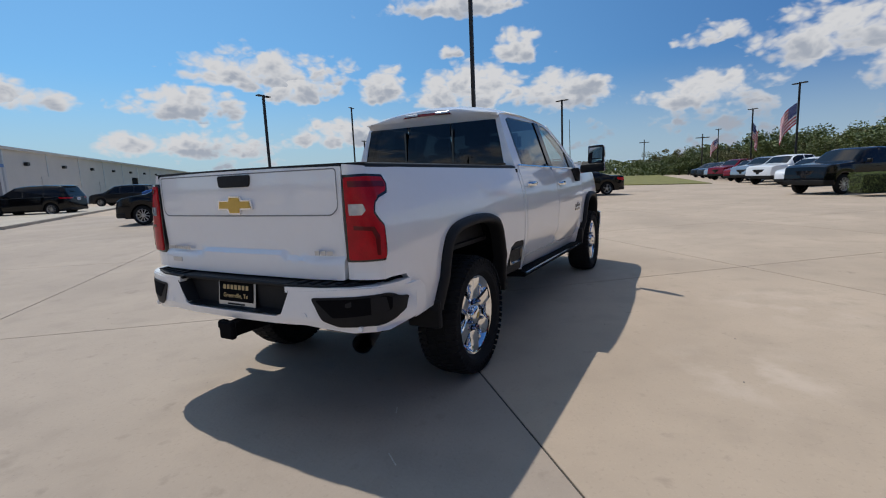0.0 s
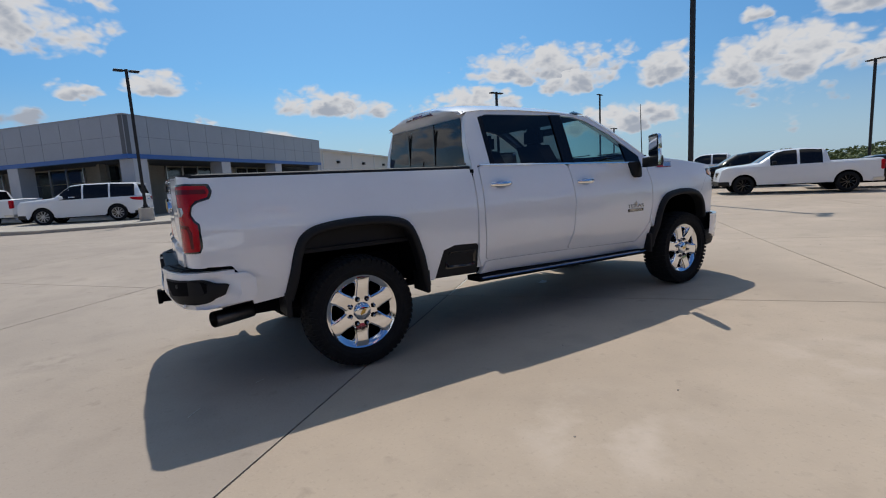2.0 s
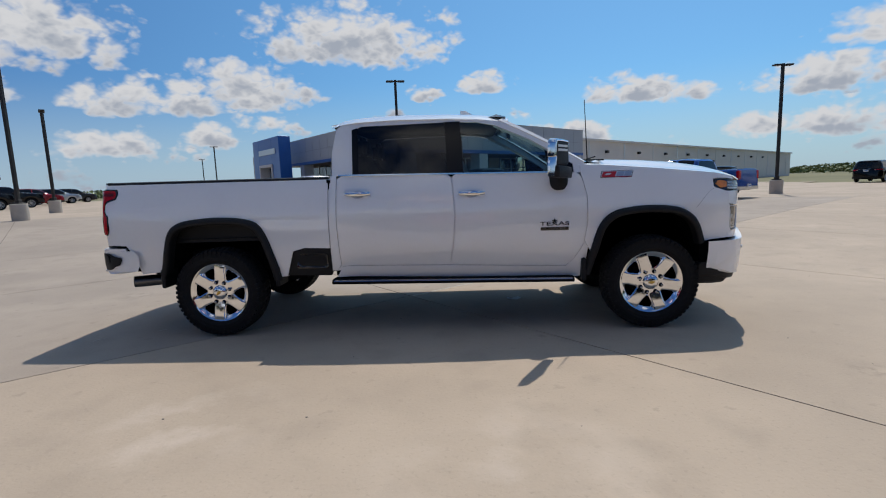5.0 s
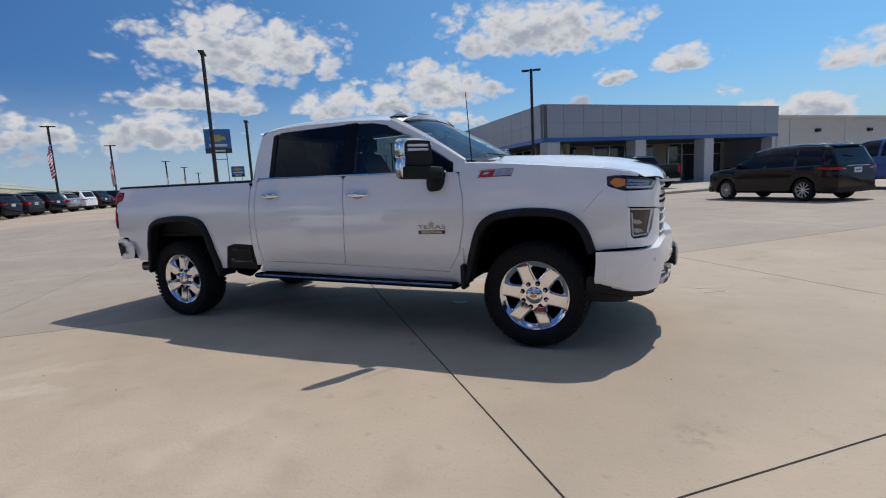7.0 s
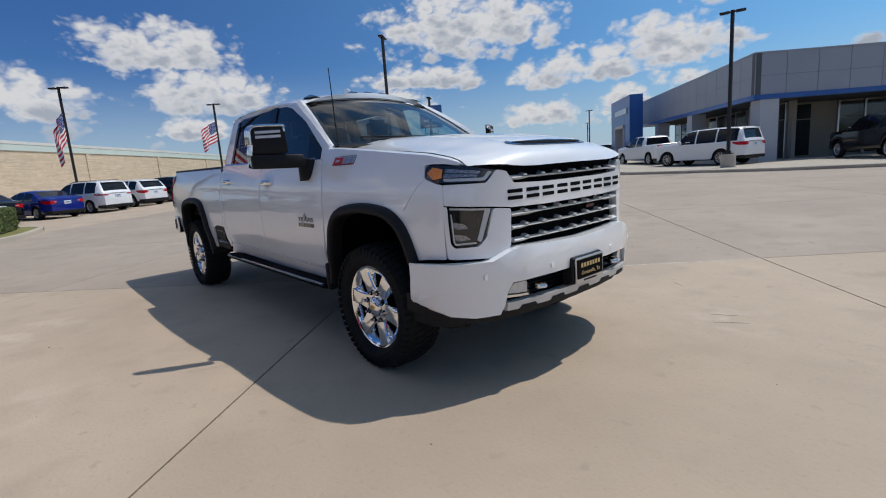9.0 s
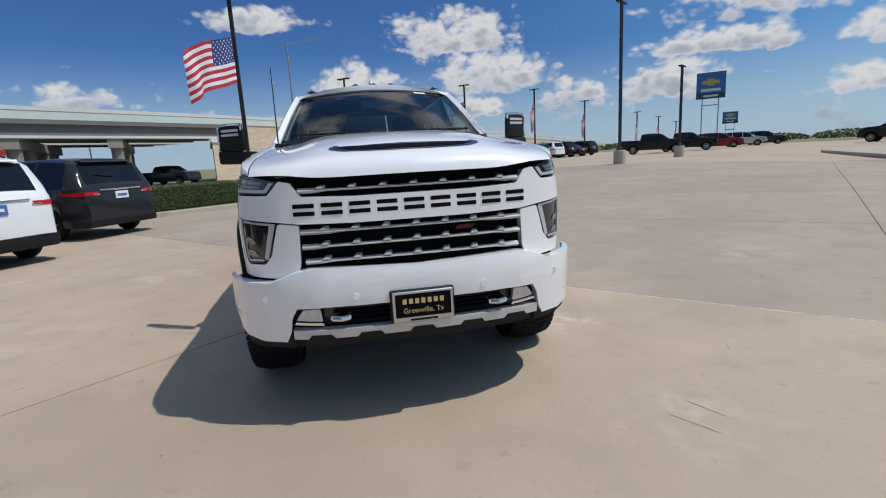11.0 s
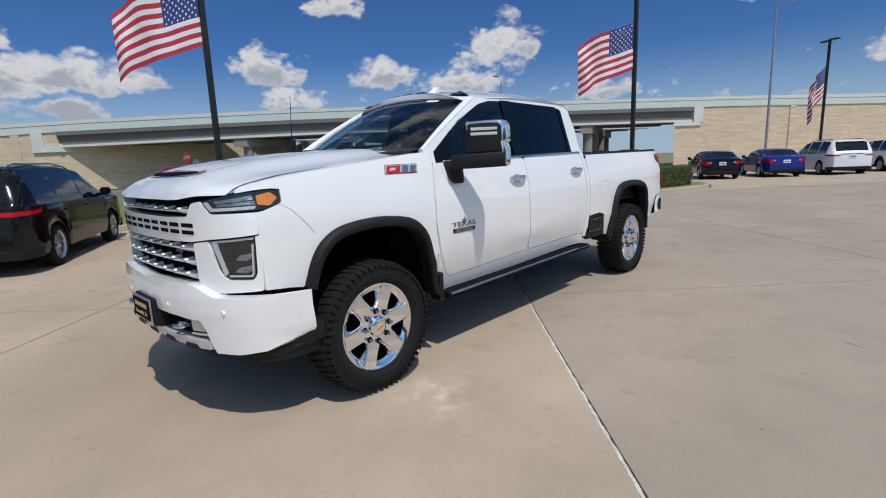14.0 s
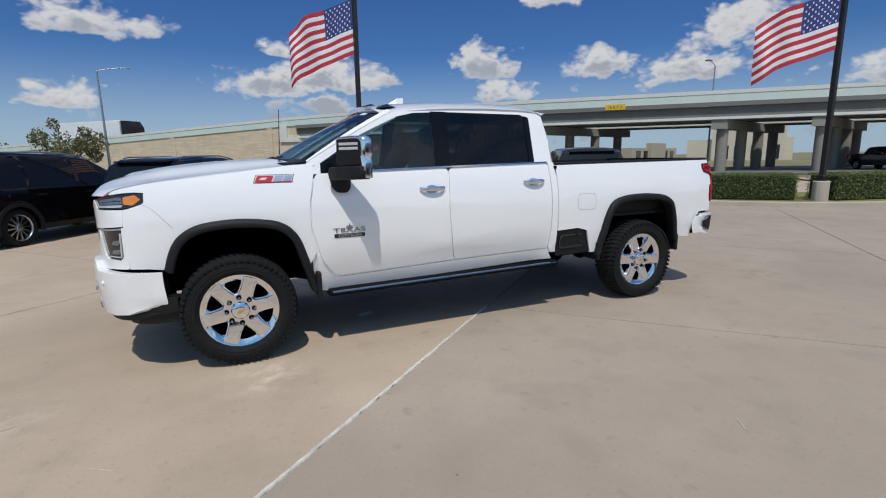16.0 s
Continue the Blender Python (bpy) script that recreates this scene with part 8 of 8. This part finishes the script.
    pl = part("number_plate", bm, plate_mat or PAPER, car, "plate with plain bars")
    bm = bmesh.new()
    box(bm, -hl - (0.05 if kind == "pickup" else 0.025), -hl, -0.11, 0.11, pz - 0.025, pz + 0.025)
    part("plate_bar", bm, GOLDINK if plate_mat is TRIM else PAPER if plate_mat else BLUEINK, pl)
    if kind in ("suv", "crossover", "bigsuv"):
        bm = bmesh.new()
        box(bm, -hl - 0.012, -hl + 0.05, -hw * 0.5, hw * 0.5, belt - 0.045, belt - 0.015, 0.005)
        part("gate_molding", bm, CHROME, car, "chrome gate molding")
        bm = bmesh.new()
        za = lerp_list(k["back"][0] + 0.06, k["top"])
        rod(bm, (k["back"][0] + 0.03, 0.0, za + 0.02), (k["back"][0] + 0.075, 0.42, za + 0.07), 0.012, seg=6)
        part("rear_wiper", bm, BLACKP, car)
        bm = bmesh.new()
        zt2 = lerp_list(k["back"][1] + 0.02, k["top"])
        loft(bm, [[(k["back"][1] - 0.10 + dx, t * hw * 0.60, zt2 + dz) for dx, dz in ((-0.03, -0.01), (0.0, 0.022), (0.3, 0.030), (0.3, 0.0))] for t in (-1, -0.5, 0, 0.5, 1)])
        part("spoiler", bm, mat, car)
    if sticker:
        for s in (-1, 1):
            bm = bmesh.new()
            px = k["win"][-1][0] + 0.42
            q = ring(px)
            a, b3 = Vector(q[4]), Vector(q[6])
            for u0, u1 in ((0.15, 0.75),):
                p0, p1 = a + (b3 - a) * u0, a + (b3 - a) * u1
                vs = [bm.verts.new((pp.x + dx, s * (pp.y + 0.012), pp.z)) for pp, dx in ((p0, -0.13), (p0, 0.13), (p1, 0.13), (p1, -0.13))]
                bm.faces.new(vs)
            part("window_sticker", bm, PAPER, car, "white paper window sticker")
    return car


def by_rear_right(kind, label, cat, px, py, heading, mat, **kw):
    """Places a vehicle by the spot where its rear right tyre stands."""
    k = KINDS[kind]
    h = Vector((math.cos(radians(heading)), math.sin(radians(heading))))
    right = Vector((h.y, -h.x))
    c = Vector((px, py)) - h * k["wx"][0] - right * (k["W"] / 2 - 0.08)
    return vehicle(kind, label, cat, c.x, c.y, heading, mat, **kw)


# diagonal row beside the grass
by_rear_right("suv", "black suv with bright multi-spoke wheels, parked diagonally", "suv", 7.76, -6.82, -122, P_BLACK, group="cars by the grass", trim=True, rails=True, spokes=12)
by_rear_right("suv", "glossy black suv with silver roof rails, parked diagonally", "suv", 4.46, -6.72, -118, P_BLACK, group="cars by the grass", rails=True, spokes=8, plate_mat=TRIM).scale = (0.97, 0.97, 0.935)
by_rear_right("crossover", "metallic red crossover with a blue plate card", "crossover", 1.22, -6.62, -121, P_RED, group="cars by the grass", plate_mat=BLUEINK, trim=True).scale = (0.96, 0.93, 0.95)
by_rear_right("suv", "white three-row suv with dark glass and blue plate card", "suv", -2.35, -5.95, -120, WHITE2, group="cars by the grass", plate_mat=BLUEINK, trim=True, rails=True, sticker=True)
by_rear_right("suv", "dark grey suv with chrome tail strip, parked diagonally", "suv", -6.05, -5.75, -118, P_GREY, group="cars by the grass", spokes=7)
# western row, rears towards the lot
ROW0, ROWD = Vector((-21.9, -3.0)), Vector((-0.62, 0.78))
ROW = [("sedan", "black sedan in the western row", P_BLACK), ("sedan", "bright blue sedan in the western row", P_BLUE), ("suv", "white suv with black pillars in the western row", WHITE2), ("crossover", "white crossover with red lamps in the western row", WHITE2), ("crossover", "black compact suv in the western row", P_BLACK), ("suv", "dark grey suv in the western row", P_GREY), ("crossover", "dark brown crossover in the western row", P_BROWN), ("suv", "black suv in the western row", P_BLACK), ("crossover", "grey crossover in the western row", P_GREY), ("suv", "black suv in the western row", P_BLACK), ("crossover", "silver crossover in the western row", P_SILVER), ("suv", "white suv in the western row", WHITE2), ("suv", "black suv in the western row", P_BLACK), ("sedan", "grey sedan in the western row", P_GREY), ("suv", "black suv in the western row", P_BLACK)]
for i, (kind, label, mt) in enumerate(ROW):
    p = ROW0 + ROWD * (3.0 * i)
    h = Vector((math.cos(radians(-153)), math.sin(radians(-153))))
    c = p + h * (KINDS[kind]["L"] / 2)
    vehicle(kind, label, kind if kind in ("sedan", "suv", "crossover") else "car", c.x, c.y, -153 + (i * 37 % 5 - 2), mt, group="western row of cars", rails=kind == "suv", trim=kind == "crossover")
# by the showroom
vehicle("bigsuv", "white full-size suv with window stickers beside the kerb", "suv", -3.9, 26.0, 166, WHITE2, group="cars by the showroom", sticker=True, z=0.31)
vehicle("pickup", "white pickup beside the showroom kerb", "pickup", -9.0, 30.2, 143, WHITE2, group="cars by the showroom", z=0.33)
vehicle("pickup", "black pickup under the showroom canopy", "pickup", 3.46, 27.0, 126, P_BLACK, group="cars by the showroom", z=0.31)
vehicle("suv", "black suv with silver roof rails on the open lot", "suv", 8.65, 14.75, 131, P_BLACK, group="cars by the showroom", rails=True, spokes=10).scale = (0.90, 0.94, 0.96)
vehicle("pickup", "bright blue pickup on the open lot", "pickup", 13.3, 19.8, 128, P_SKY, group="cars by the showroom")
vehicle("suv", "black suv parked before the showroom", "suv", 10.9, 32.6, 125, P_BLACK, group="cars by the showroom")
vehicle("suv", "dark grey suv near the workshop", "suv", 21.5, 42.5, 128, P_GREY, group="cars by the showroom")
vehicle("crossover", "white crossover near the workshop", "crossover", 27.5, 46.5, 40, WHITE2, group="cars by the showroom")
vehicle("suv", "dark suv beside the workshop", "suv", 24.5, 41.0, 134, P_BLACK, group="cars by the showroom")
vehicle("suv", "dark suv far beyond the entry portal", "suv", -28.6, 56.3, 215, P_BLACK, group="cars by the showroom")
vehicle("pickup", "dark pickup beyond the entry portal", "pickup", -26.0, 46.4, 205, P_BLACK, group="cars by the showroom")
vehicle("bigsuv", "white van-like suv beyond the entry portal", "suv", -29.9, 63.4, 60, WHITE2, group="cars by the showroom")
# eastern side
vehicle("pickup", "white pickup with raised suspension on the open lot", "pickup", 21.43, 5.44, 127, WHITE2, group="eastern cars", dark_wheels=True).scale = (0.92, 0.95, 0.92)
vehicle("suv", "black suv beside a white pickup on the open lot", "suv", 25.5, 9.35, 127, P_BLACK, group="eastern cars")
vehicle("coupe", "matt black sports coupe on the open lot", "coupe", 25.3, 4.0, 121, P_BLACK, group="eastern cars", spokes=5)
for i, (kind, label, mt, x, y, hd) in enumerate((("pickup", "black pickup beside a clipped hedge", P_BLACK, 24.5, -8.3, 132), ("crossover", "white crossover in the eastern row", WHITE2, 32.5, -8.2, 135), ("pickup", "white pickup in the eastern row", WHITE2, 37.5, -7.6, 135), ("pickup", "silver pickup in the eastern row", P_SILVER, 42.5, -6.9, 135), ("suv", "red suv in the eastern row", P_RED, 47.5, -6.2, 135), ("pickup", "red pickup in the eastern row", P_RED, 52.5, -5.4, 135), ("suv", "silver suv in the eastern row", P_SILVER, 57.5, -4.7, 135), ("suv", "dark suv in the eastern row", P_GREY, 62.5, -4.0, 135), ("suv", "black suv in the eastern row", P_BLACK, 68, -3.2, 135))):
    vehicle(kind, label, "pickup" if kind == "pickup" else "car", x, y, hd, mt, group="eastern row of cars")
for kind, label, mt, x, y, hd in (
        ("pickup", "white pickup standing across the north-eastern lot", WHITE2, 31.7, 14.6, 115),
        ("pickup", "white pickup with its tail to the lot", WHITE2, 35.0, 22.1, 40),
        ("suv", "dark grey suv behind a white pickup", P_GREY, 44.1, 31.9, 40),
        ("pickup", "white pickup with dark grille facing the lot", WHITE2, 36.3, 26.4, 225),
        ("sedan", "dark grey sedan facing the lot", P_GREY, 36.1, 29.7, 226),
        ("suv", "white suv behind a dark sedan", WHITE2, 41.8, 34.0, 226),
        ("sedan", "blue-grey sedan facing the lot", P_GREY, 36.5, 33.0, 222),
        ("suv", "black boxy suv with its tail to the lot", P_BLACK, 36.6, 37.4, 35),
        ("crossover", "black crossover in the second north-eastern row", P_BLACK, 42.0, 39.5, 224)):
    vehicle(kind, label, "pickup" if kind == "pickup" else "car", x, y, hd, mt, group="north-eastern row of cars")
# far north-west
for i, (kind, label, mt, x, y, hd) in enumerate((("pickup", "black pickup across the far lot", P_BLACK, -36.0, 29.5, 55), ("pickup", "black pickup far across the lot", P_BLACK, -38.5, 35.0, 50), ("suv", "red suv far across the lot", P_RED, -42.5, 42.5, 50), ("suv", "silver suv far across the lot", P_SILVER, -45.5, 48.5, 50), ("suv", "grey suv far across the lot", P_GREY, -48, 54, 50))):
    vehicle(kind, label, "pickup" if kind == "pickup" else "car", x, y, hd, mt, group="far row of cars")
vehicle("pickup", "dark grey pickup driving under the overpass", "pickup", -45.8, -17.4, 64, P_GREY, group="passing cars", z=0.0)
# a truck on the overpass
OVM = overpass.matrix_basis
lorry = thing("box_truck", "white box truck driving on the overpass", "truck", m=OVM @ Matrix.Translation((-73.2, 3.2, 4.05)))
bm = bmesh.new()
box(bm, -10.6, 1.6, -1.2, 1.2, 0.7, 3.2, 0.05)
part("cargo_box", bm, WHITE2, lorry)
bm = bmesh.new()
loft(bm, [[(x, y, z) for y in (-1.1, 1.1)] + [(x, 1.1, 0.4), (x, -1.1, 0.4)] for x, z in ((1.8, 3.15), (2.6, 3.1), (3.3, 2.3), (3.4, 0.9))])
part("cab", bm, P_BLACK, lorry)
for x in (-9.2, -8.1, 0.6, 2.7):
    for y in (-1.0, 1.0):
        bm = bmesh.new()
        rod(bm, (x, y - 0.14, 0.5), (x, y + 0.14, 0.5), 0.48, seg=16)
        rod(bm, (x, y - 0.15, 0.5), (x, y + 0.15, 0.5), 0.25, seg=16)
        part("wheel", bm, RUBBER, lorry)


# ---- hedges and trees ----
LEAF = material("leaf_green", (0.115, 0.145, 0.040), 0.6, 0, 0.45, 2.5)
# the core's near-black green paints the shade deep between the leaves
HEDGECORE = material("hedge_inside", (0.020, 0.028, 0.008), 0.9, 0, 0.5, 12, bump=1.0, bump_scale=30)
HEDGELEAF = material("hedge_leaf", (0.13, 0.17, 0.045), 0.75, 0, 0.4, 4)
LEAFDRY = material("leaf_olive", (0.17, 0.16, 0.06), 0.7, 0, 0.4, 2)
BARK = material("bark", (0.10, 0.08, 0.06), 0.9, 0, 0.3, 5, bump=0.8, bump_scale=20)


def scatter(bm, pts, size, rng, mat=0):
    """Small folded leaves round points."""
    for p in pts:
        p = Vector(p)
        u = Vector((rng.gauss(0, 1), rng.gauss(0, 1), rng.gauss(0, 0.7))).normalized()
        w = u.cross(Vector((rng.gauss(0, 1), rng.gauss(0, 1), rng.gauss(0, 1)))).normalized()
        s = size * rng.uniform(0.6, 1.4)
        vs = [bm.verts.new(p + a) for a in (-u * s, w * s * 0.55, u * s, -w * s * 0.55 + u.cross(w) * s * 0.25)]
        f = bm.faces.new(vs)
        f.material_index = mat


def hedge(a, b, w, h, label="clipped dense green box hedge on the island"):
    a, b = Vector(a), Vector(b)
    ln = (b - a).length
    t = thing("hedge", label, "hedge", "hedges", Matrix.Translation((a.x, a.y, rise(a.x, a.y) + 0.12)) @ Matrix.Rotation(math.atan2(b.y - a.y, b.x - a.x), 4, "Z"))
    rng = random.Random(int(ln * 100))
    bm = bmesh.new()
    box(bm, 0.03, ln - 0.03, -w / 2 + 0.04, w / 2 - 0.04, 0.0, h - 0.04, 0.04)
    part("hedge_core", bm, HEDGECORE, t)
    pts = []
    for i in range(int(13000 * ln / 4)):
        face_ = rng.random()
        x, y, z = rng.uniform(0, ln), rng.uniform(-w / 2, w / 2), rng.uniform(0.05, h)
        if face_ < 0.38:
            z = h + 0.02 * noise.noise((x * 3, y * 3, 0))
        elif face_ < 0.85:
            y = (w / 2) * (1 if face_ < 0.62 else -1) * (1 + 0.03 * noise.noise((x * 3, z * 3, 1)))
        else:
            x = 0 if face_ < 0.925 else ln
        pts.append((x + rng.gauss(0, 0.012), y + rng.gauss(0, 0.018), z + rng.gauss(0, 0.018)))
    bm = bmesh.new()
    scatter(bm, pts, 0.021, rng)
    part("leaves", bm, HEDGELEAF, t, smooth=False)["kind"] = "stuff"
    return t


hedge((-9.3, -6.9), (-11.75, -4.45), 1.0, 0.78)
hedge((-12.3, -3.95), (-15.6, -3.15), 1.0, 0.78)
hedge((20.9, -7.5), (21.7, -10.2), 0.9, 0.75, "clipped green hedge beside the eastern row")


def tree(seed, h, spread, leaf, n=900, bare=False):
    rng = random.Random(seed)
    t = thing("tree", "small broadleaf tree with an uneven green crown", "tree", "roadside trees")
    bm = bmesh.new()
    tips = []
    trunk = h * 0.38
    rod(bm, (0, 0, -0.2), (0.1, 0.05, trunk), 0.035 * h, 0.022 * h, 8)
    for i in range(9):
        a = 2 * math.pi * i / 9 + rng.uniform(-0.3, 0.3)
        z0 = trunk * rng.uniform(0.7, 1.0)
        p = Vector((0.1 * z0 / trunk, 0, z0))
        for s in range(3):
            q = p + Vector((math.cos(a) * spread * 0.3, math.sin(a) * spread * 0.3, h * 0.16)) * rng.uniform(0.6, 1.1)
            a += rng.uniform(-0.5, 0.5)
            rod(bm, p, q, 0.014 * h * (1 - s * 0.28), 0.010 * h * (1 - s * 0.28), 5)
            p = q
            tips.append(p)
    part("trunk", bm, BARK, t)
    pts = []
    clumps = [(Vector(rng.choice(tips)) + Vector((rng.gauss(0, spread * 0.22), rng.gauss(0, spread * 0.22), rng.gauss(0, h * 0.09))), rng.uniform(0.10, 0.24) * h) for _ in range(26)]
    for _ in range(n):
        c, r = rng.choice(clumps)
        d = Vector((rng.gauss(0, 1), rng.gauss(0, 1), rng.gauss(0, 0.75))).normalized() * r * rng.uniform(0.55, 1.05)
        pts.append(c + d)
    bm = bmesh.new()
    scatter(bm, pts, 0.026 * h, rng)
    part("crown", bm, leaf, t, smooth=False)
    return t


PROTO = [tree(11, 5.0, 2.6, LEAF, 4200), tree(12, 6.0, 3.2, LEAF, 4600), tree(13, 4.2, 2.6, LEAFDRY, 3600)]
rng = random.Random(8)
SPOTS = [(96, -21.5), (100, -27), (104, -33), (99, -15), (110, -9), (121, 1), (114, -20), (108, -14.5), (84, -26), (78, -22), (70, -26), (118, -4), (126, 6), (92, -12.5)]
for i, (x, y) in enumerate(SPOTS):
    q = PROTO[i % 3]
    q.scale = (1, 1, 1)
    s = rng.uniform(0.95, 1.35)
    ob = copy_thing(q, Matrix.Translation((x, y, rise(x, y) - 0.1)) @ Matrix.Rotation(rng.uniform(0, 6.28), 4, "Z"))
    ob.scale = (s * 1.25, s * 1.25, s)
# a closed belt of trees beyond the eastern row
for k in range(34):
    a = radians(-19 + 25 * k / 33 + rng.uniform(-0.4, 0.4))
    d = rng.uniform(96, 128)
    tall_ = lerp_list(math.degrees(a), [(-19, 9.0), (-12, 8.3), (-8, 6.2), (-4, 5.4), (0, 6.0), (3, 5.2), (6, 3.6)]) * d / 105 * rng.uniform(0.82, 1.08)
    q = PROTO[(k * 5 + 1) % 3]
    x, y = -3.0 + d * math.cos(a), -2.4 + d * math.sin(a)
    ob = copy_thing(q, Matrix.Translation((x, y, rise(x, y) - 0.15)) @ Matrix.Rotation(rng.uniform(0, 6.28), 4, "Z"))
    s = tall_ / (6.2, 7.4, 5.4)[(k * 5 + 1) % 3]
    ob.scale = (s * 1.3, s * 1.3, s)
near_tree = copy_thing(PROTO[2], Matrix.Translation((14.8, -41.5, 0)))
near_tree.scale = (0.9, 0.9, 1.05)
near_tree["label"] = "small brownish tree beside the stone wall"
PROTO[0].matrix_basis = Matrix.Translation((88, -18.5, 0.1))
PROTO[1].matrix_basis = Matrix.Translation((90, -31, 0.1))
PROTO[2].matrix_basis = Matrix.Translation((104, -5, 0.1))
# far woods all round the horizon, as one mass of leaves
rng = random.Random(5)
bm = bmesh.new()
for k in range(420):
    a = radians(rng.uniform(-75, 150))
    if radians(58) < a < radians(100):
        continue
    d = rng.uniform(150, 330)
    hgt = rng.uniform(3.0, 6.5) * (1.25 if a < 0 else 0.75 if a < radians(26) else 0.35) * d / 190
    wdt = rng.uniform(4, 8) * d / 190
    c = Vector((d * math.cos(a), d * math.sin(a), 0.3))
    pts = []
    for _ in range(240):
        v = Vector((rng.gauss(0, 1), rng.gauss(0, 1), abs(rng.gauss(0, 1)))).normalized()
        pts.append(c + Vector((v.x * wdt, v.y * wdt, v.z * hgt)))
    scatter(bm, pts, 0.5 * d / 190, rng)
# undergrowth that closes the tree belt in the east
for k in range(150):
    a = radians(rng.uniform(-20, 7))
    d = rng.uniform(98, 132)
    hgt = rng.uniform(1.6, 3.4) * lerp_list(math.degrees(a), [(-20, 1.5), (-8, 1.2), (7, 0.75)])
    c = Vector((-3 + d * math.cos(a), -2.4 + d * math.sin(a), 0.1))
    pts = []
    for _ in range(230):
        v = Vector((rng.gauss(0, 1), rng.gauss(0, 1), abs(rng.gauss(0, 1)))).normalized() * rng.uniform(0.75, 1.05)
        pts.append(c + Vector((v.x * 3.6, v.y * 3.6, v.z * hgt)))
    scatter(bm, pts, 0.19, rng)
tagged(part("far_woods", bm, LEAF, smooth=False), "far green woods along the horizon", "woods", kind="stuff")
# low far buildings beyond the bridge
FARWALL = material("far_tan_wall", (0.42, 0.36, 0.28), 0.9, 0, 0.08, 0.3)
for i, (x, y, w, d, h, ang) in enumerate(((-84, -84, 24, 12, 3.0, 20), (-60, -110, 30, 14, 4.4, 10))):
    b2 = thing("far_building", "low tan commercial building far beyond the bridge", "building", "far buildings", Matrix.Translation((x, y, 0)) @ Matrix.Rotation(radians(ang), 4, "Z"))
    bm = bmesh.new()
    box(bm, -w / 2, w / 2, -d / 2, d / 2, -0.2, h)
    box(bm, -w / 6, w / 6, d / 2 - 0.5, d / 2 + 0.6, -0.2, h * 1.35)
    part("wall", bm, FARWALL, b2, smooth=False)
    for k in range(6):
        bm = bmesh.new()
        box(bm, -w * 0.42 + k * w * 0.15, -w * 0.42 + k * w * 0.15 + w * 0.08, d / 2, d / 2 + 0.1, 0.4, 2.4)
        part("window", bm, STOREGLASS, b2, smooth=False)
store = thing("store", "cream store front with a plain red sign bar beyond the bridge", "building", m=Matrix.Translation((-118, -78.5, 0)) @ Matrix.Rotation(radians(-57), 4, "Z"))
CREAM = material("cream_stucco", (0.62, 0.55, 0.43), 0.9, 0, 0.06, 0.3)
bm = bmesh.new()
box(bm, -9, 13, -9, 9, -0.2, 5.0)
box(bm, -7.5, 7.5, 8.5, 10.2, -0.2, 8.2)
part("wall", bm, CREAM, store, smooth=False)
bm = bmesh.new()
box(bm, -6.4, -0.4, 10.2, 10.35, 6.6, 7.6)
part("sign_bar", bm, SIGNRED, store, "plain red sign bar", smooth=False)
for k in range(4):
    bm = bmesh.new()
    box(bm, -6.4 + 3.4 * k, -4.2 + 3.4 * k, 10.2, 10.3, 0.2, 3.4)
    part("window", bm, STOREGLASS, store, smooth=False)
# utility poles
for i, (x, y, h) in enumerate(((120, 10, 8), (150, 26, 9), (62, 60.5, 4.2), (96, -2, 7), (-62, -70, 11), (-95, -46, 13), (-30, -95, 10))):
    p = thing("utility_pole", "thin wooden utility pole with crossarm", "utility pole", "utility poles", Matrix.Translation((x, y, 0)))
    bm = bmesh.new()
    rod(bm, (0, 0, 0), (0, 0, h), 0.14, 0.10, 8)
    part("pole", bm, BARK, p)
    bm = bmesh.new()
    box(bm, -0.08, 0.08, -1.1, 1.1, h - 0.7, h - 0.55)
    part("crossarm", bm, BARK, p)
# a red-and-pale billboard trailer beyond the coupe
board = thing("billboard_trailer", "pale billboard trailer with plain bars", "trailer", m=Matrix.Translation((84.0, 16.6, 0.75)) @ Matrix.Rotation(radians(103), 4, "Z"))
board.scale = (0.74, 0.74, 0.74)
bm = bmesh.new()
box(bm, -0.2, 3.6, -0.6, 0.6, 0.8, 3.0, 0.03)
part("poster_side", bm, PAPER, board)
bm = bmesh.new()
box(bm, -4.0, -0.2, -0.6, 0.6, 0.8, 3.1, 0.03)
part("stone_print_side", bm, TANWALL, board)
bm = bmesh.new()
for z0, w2 in ((2.2, 2.4), (1.4, 2.8)):
    box(bm, 1.7 - w2 / 2, 1.7 + w2 / 2, 0.6, 0.62, z0, z0 + 0.3)
part("print_bar", bm, BLUEINK, board)
bm = bmesh.new()
box(bm, -4.0, 3.6, -0.5, 0.5, 0.5, 0.8)
for x in (-1.5, 1.0):
    rod(bm, (x, -0.55, 0.38), (x, 0.55, 0.38), 0.38, seg=16)
part("trailer_base", bm, UNDER, board)
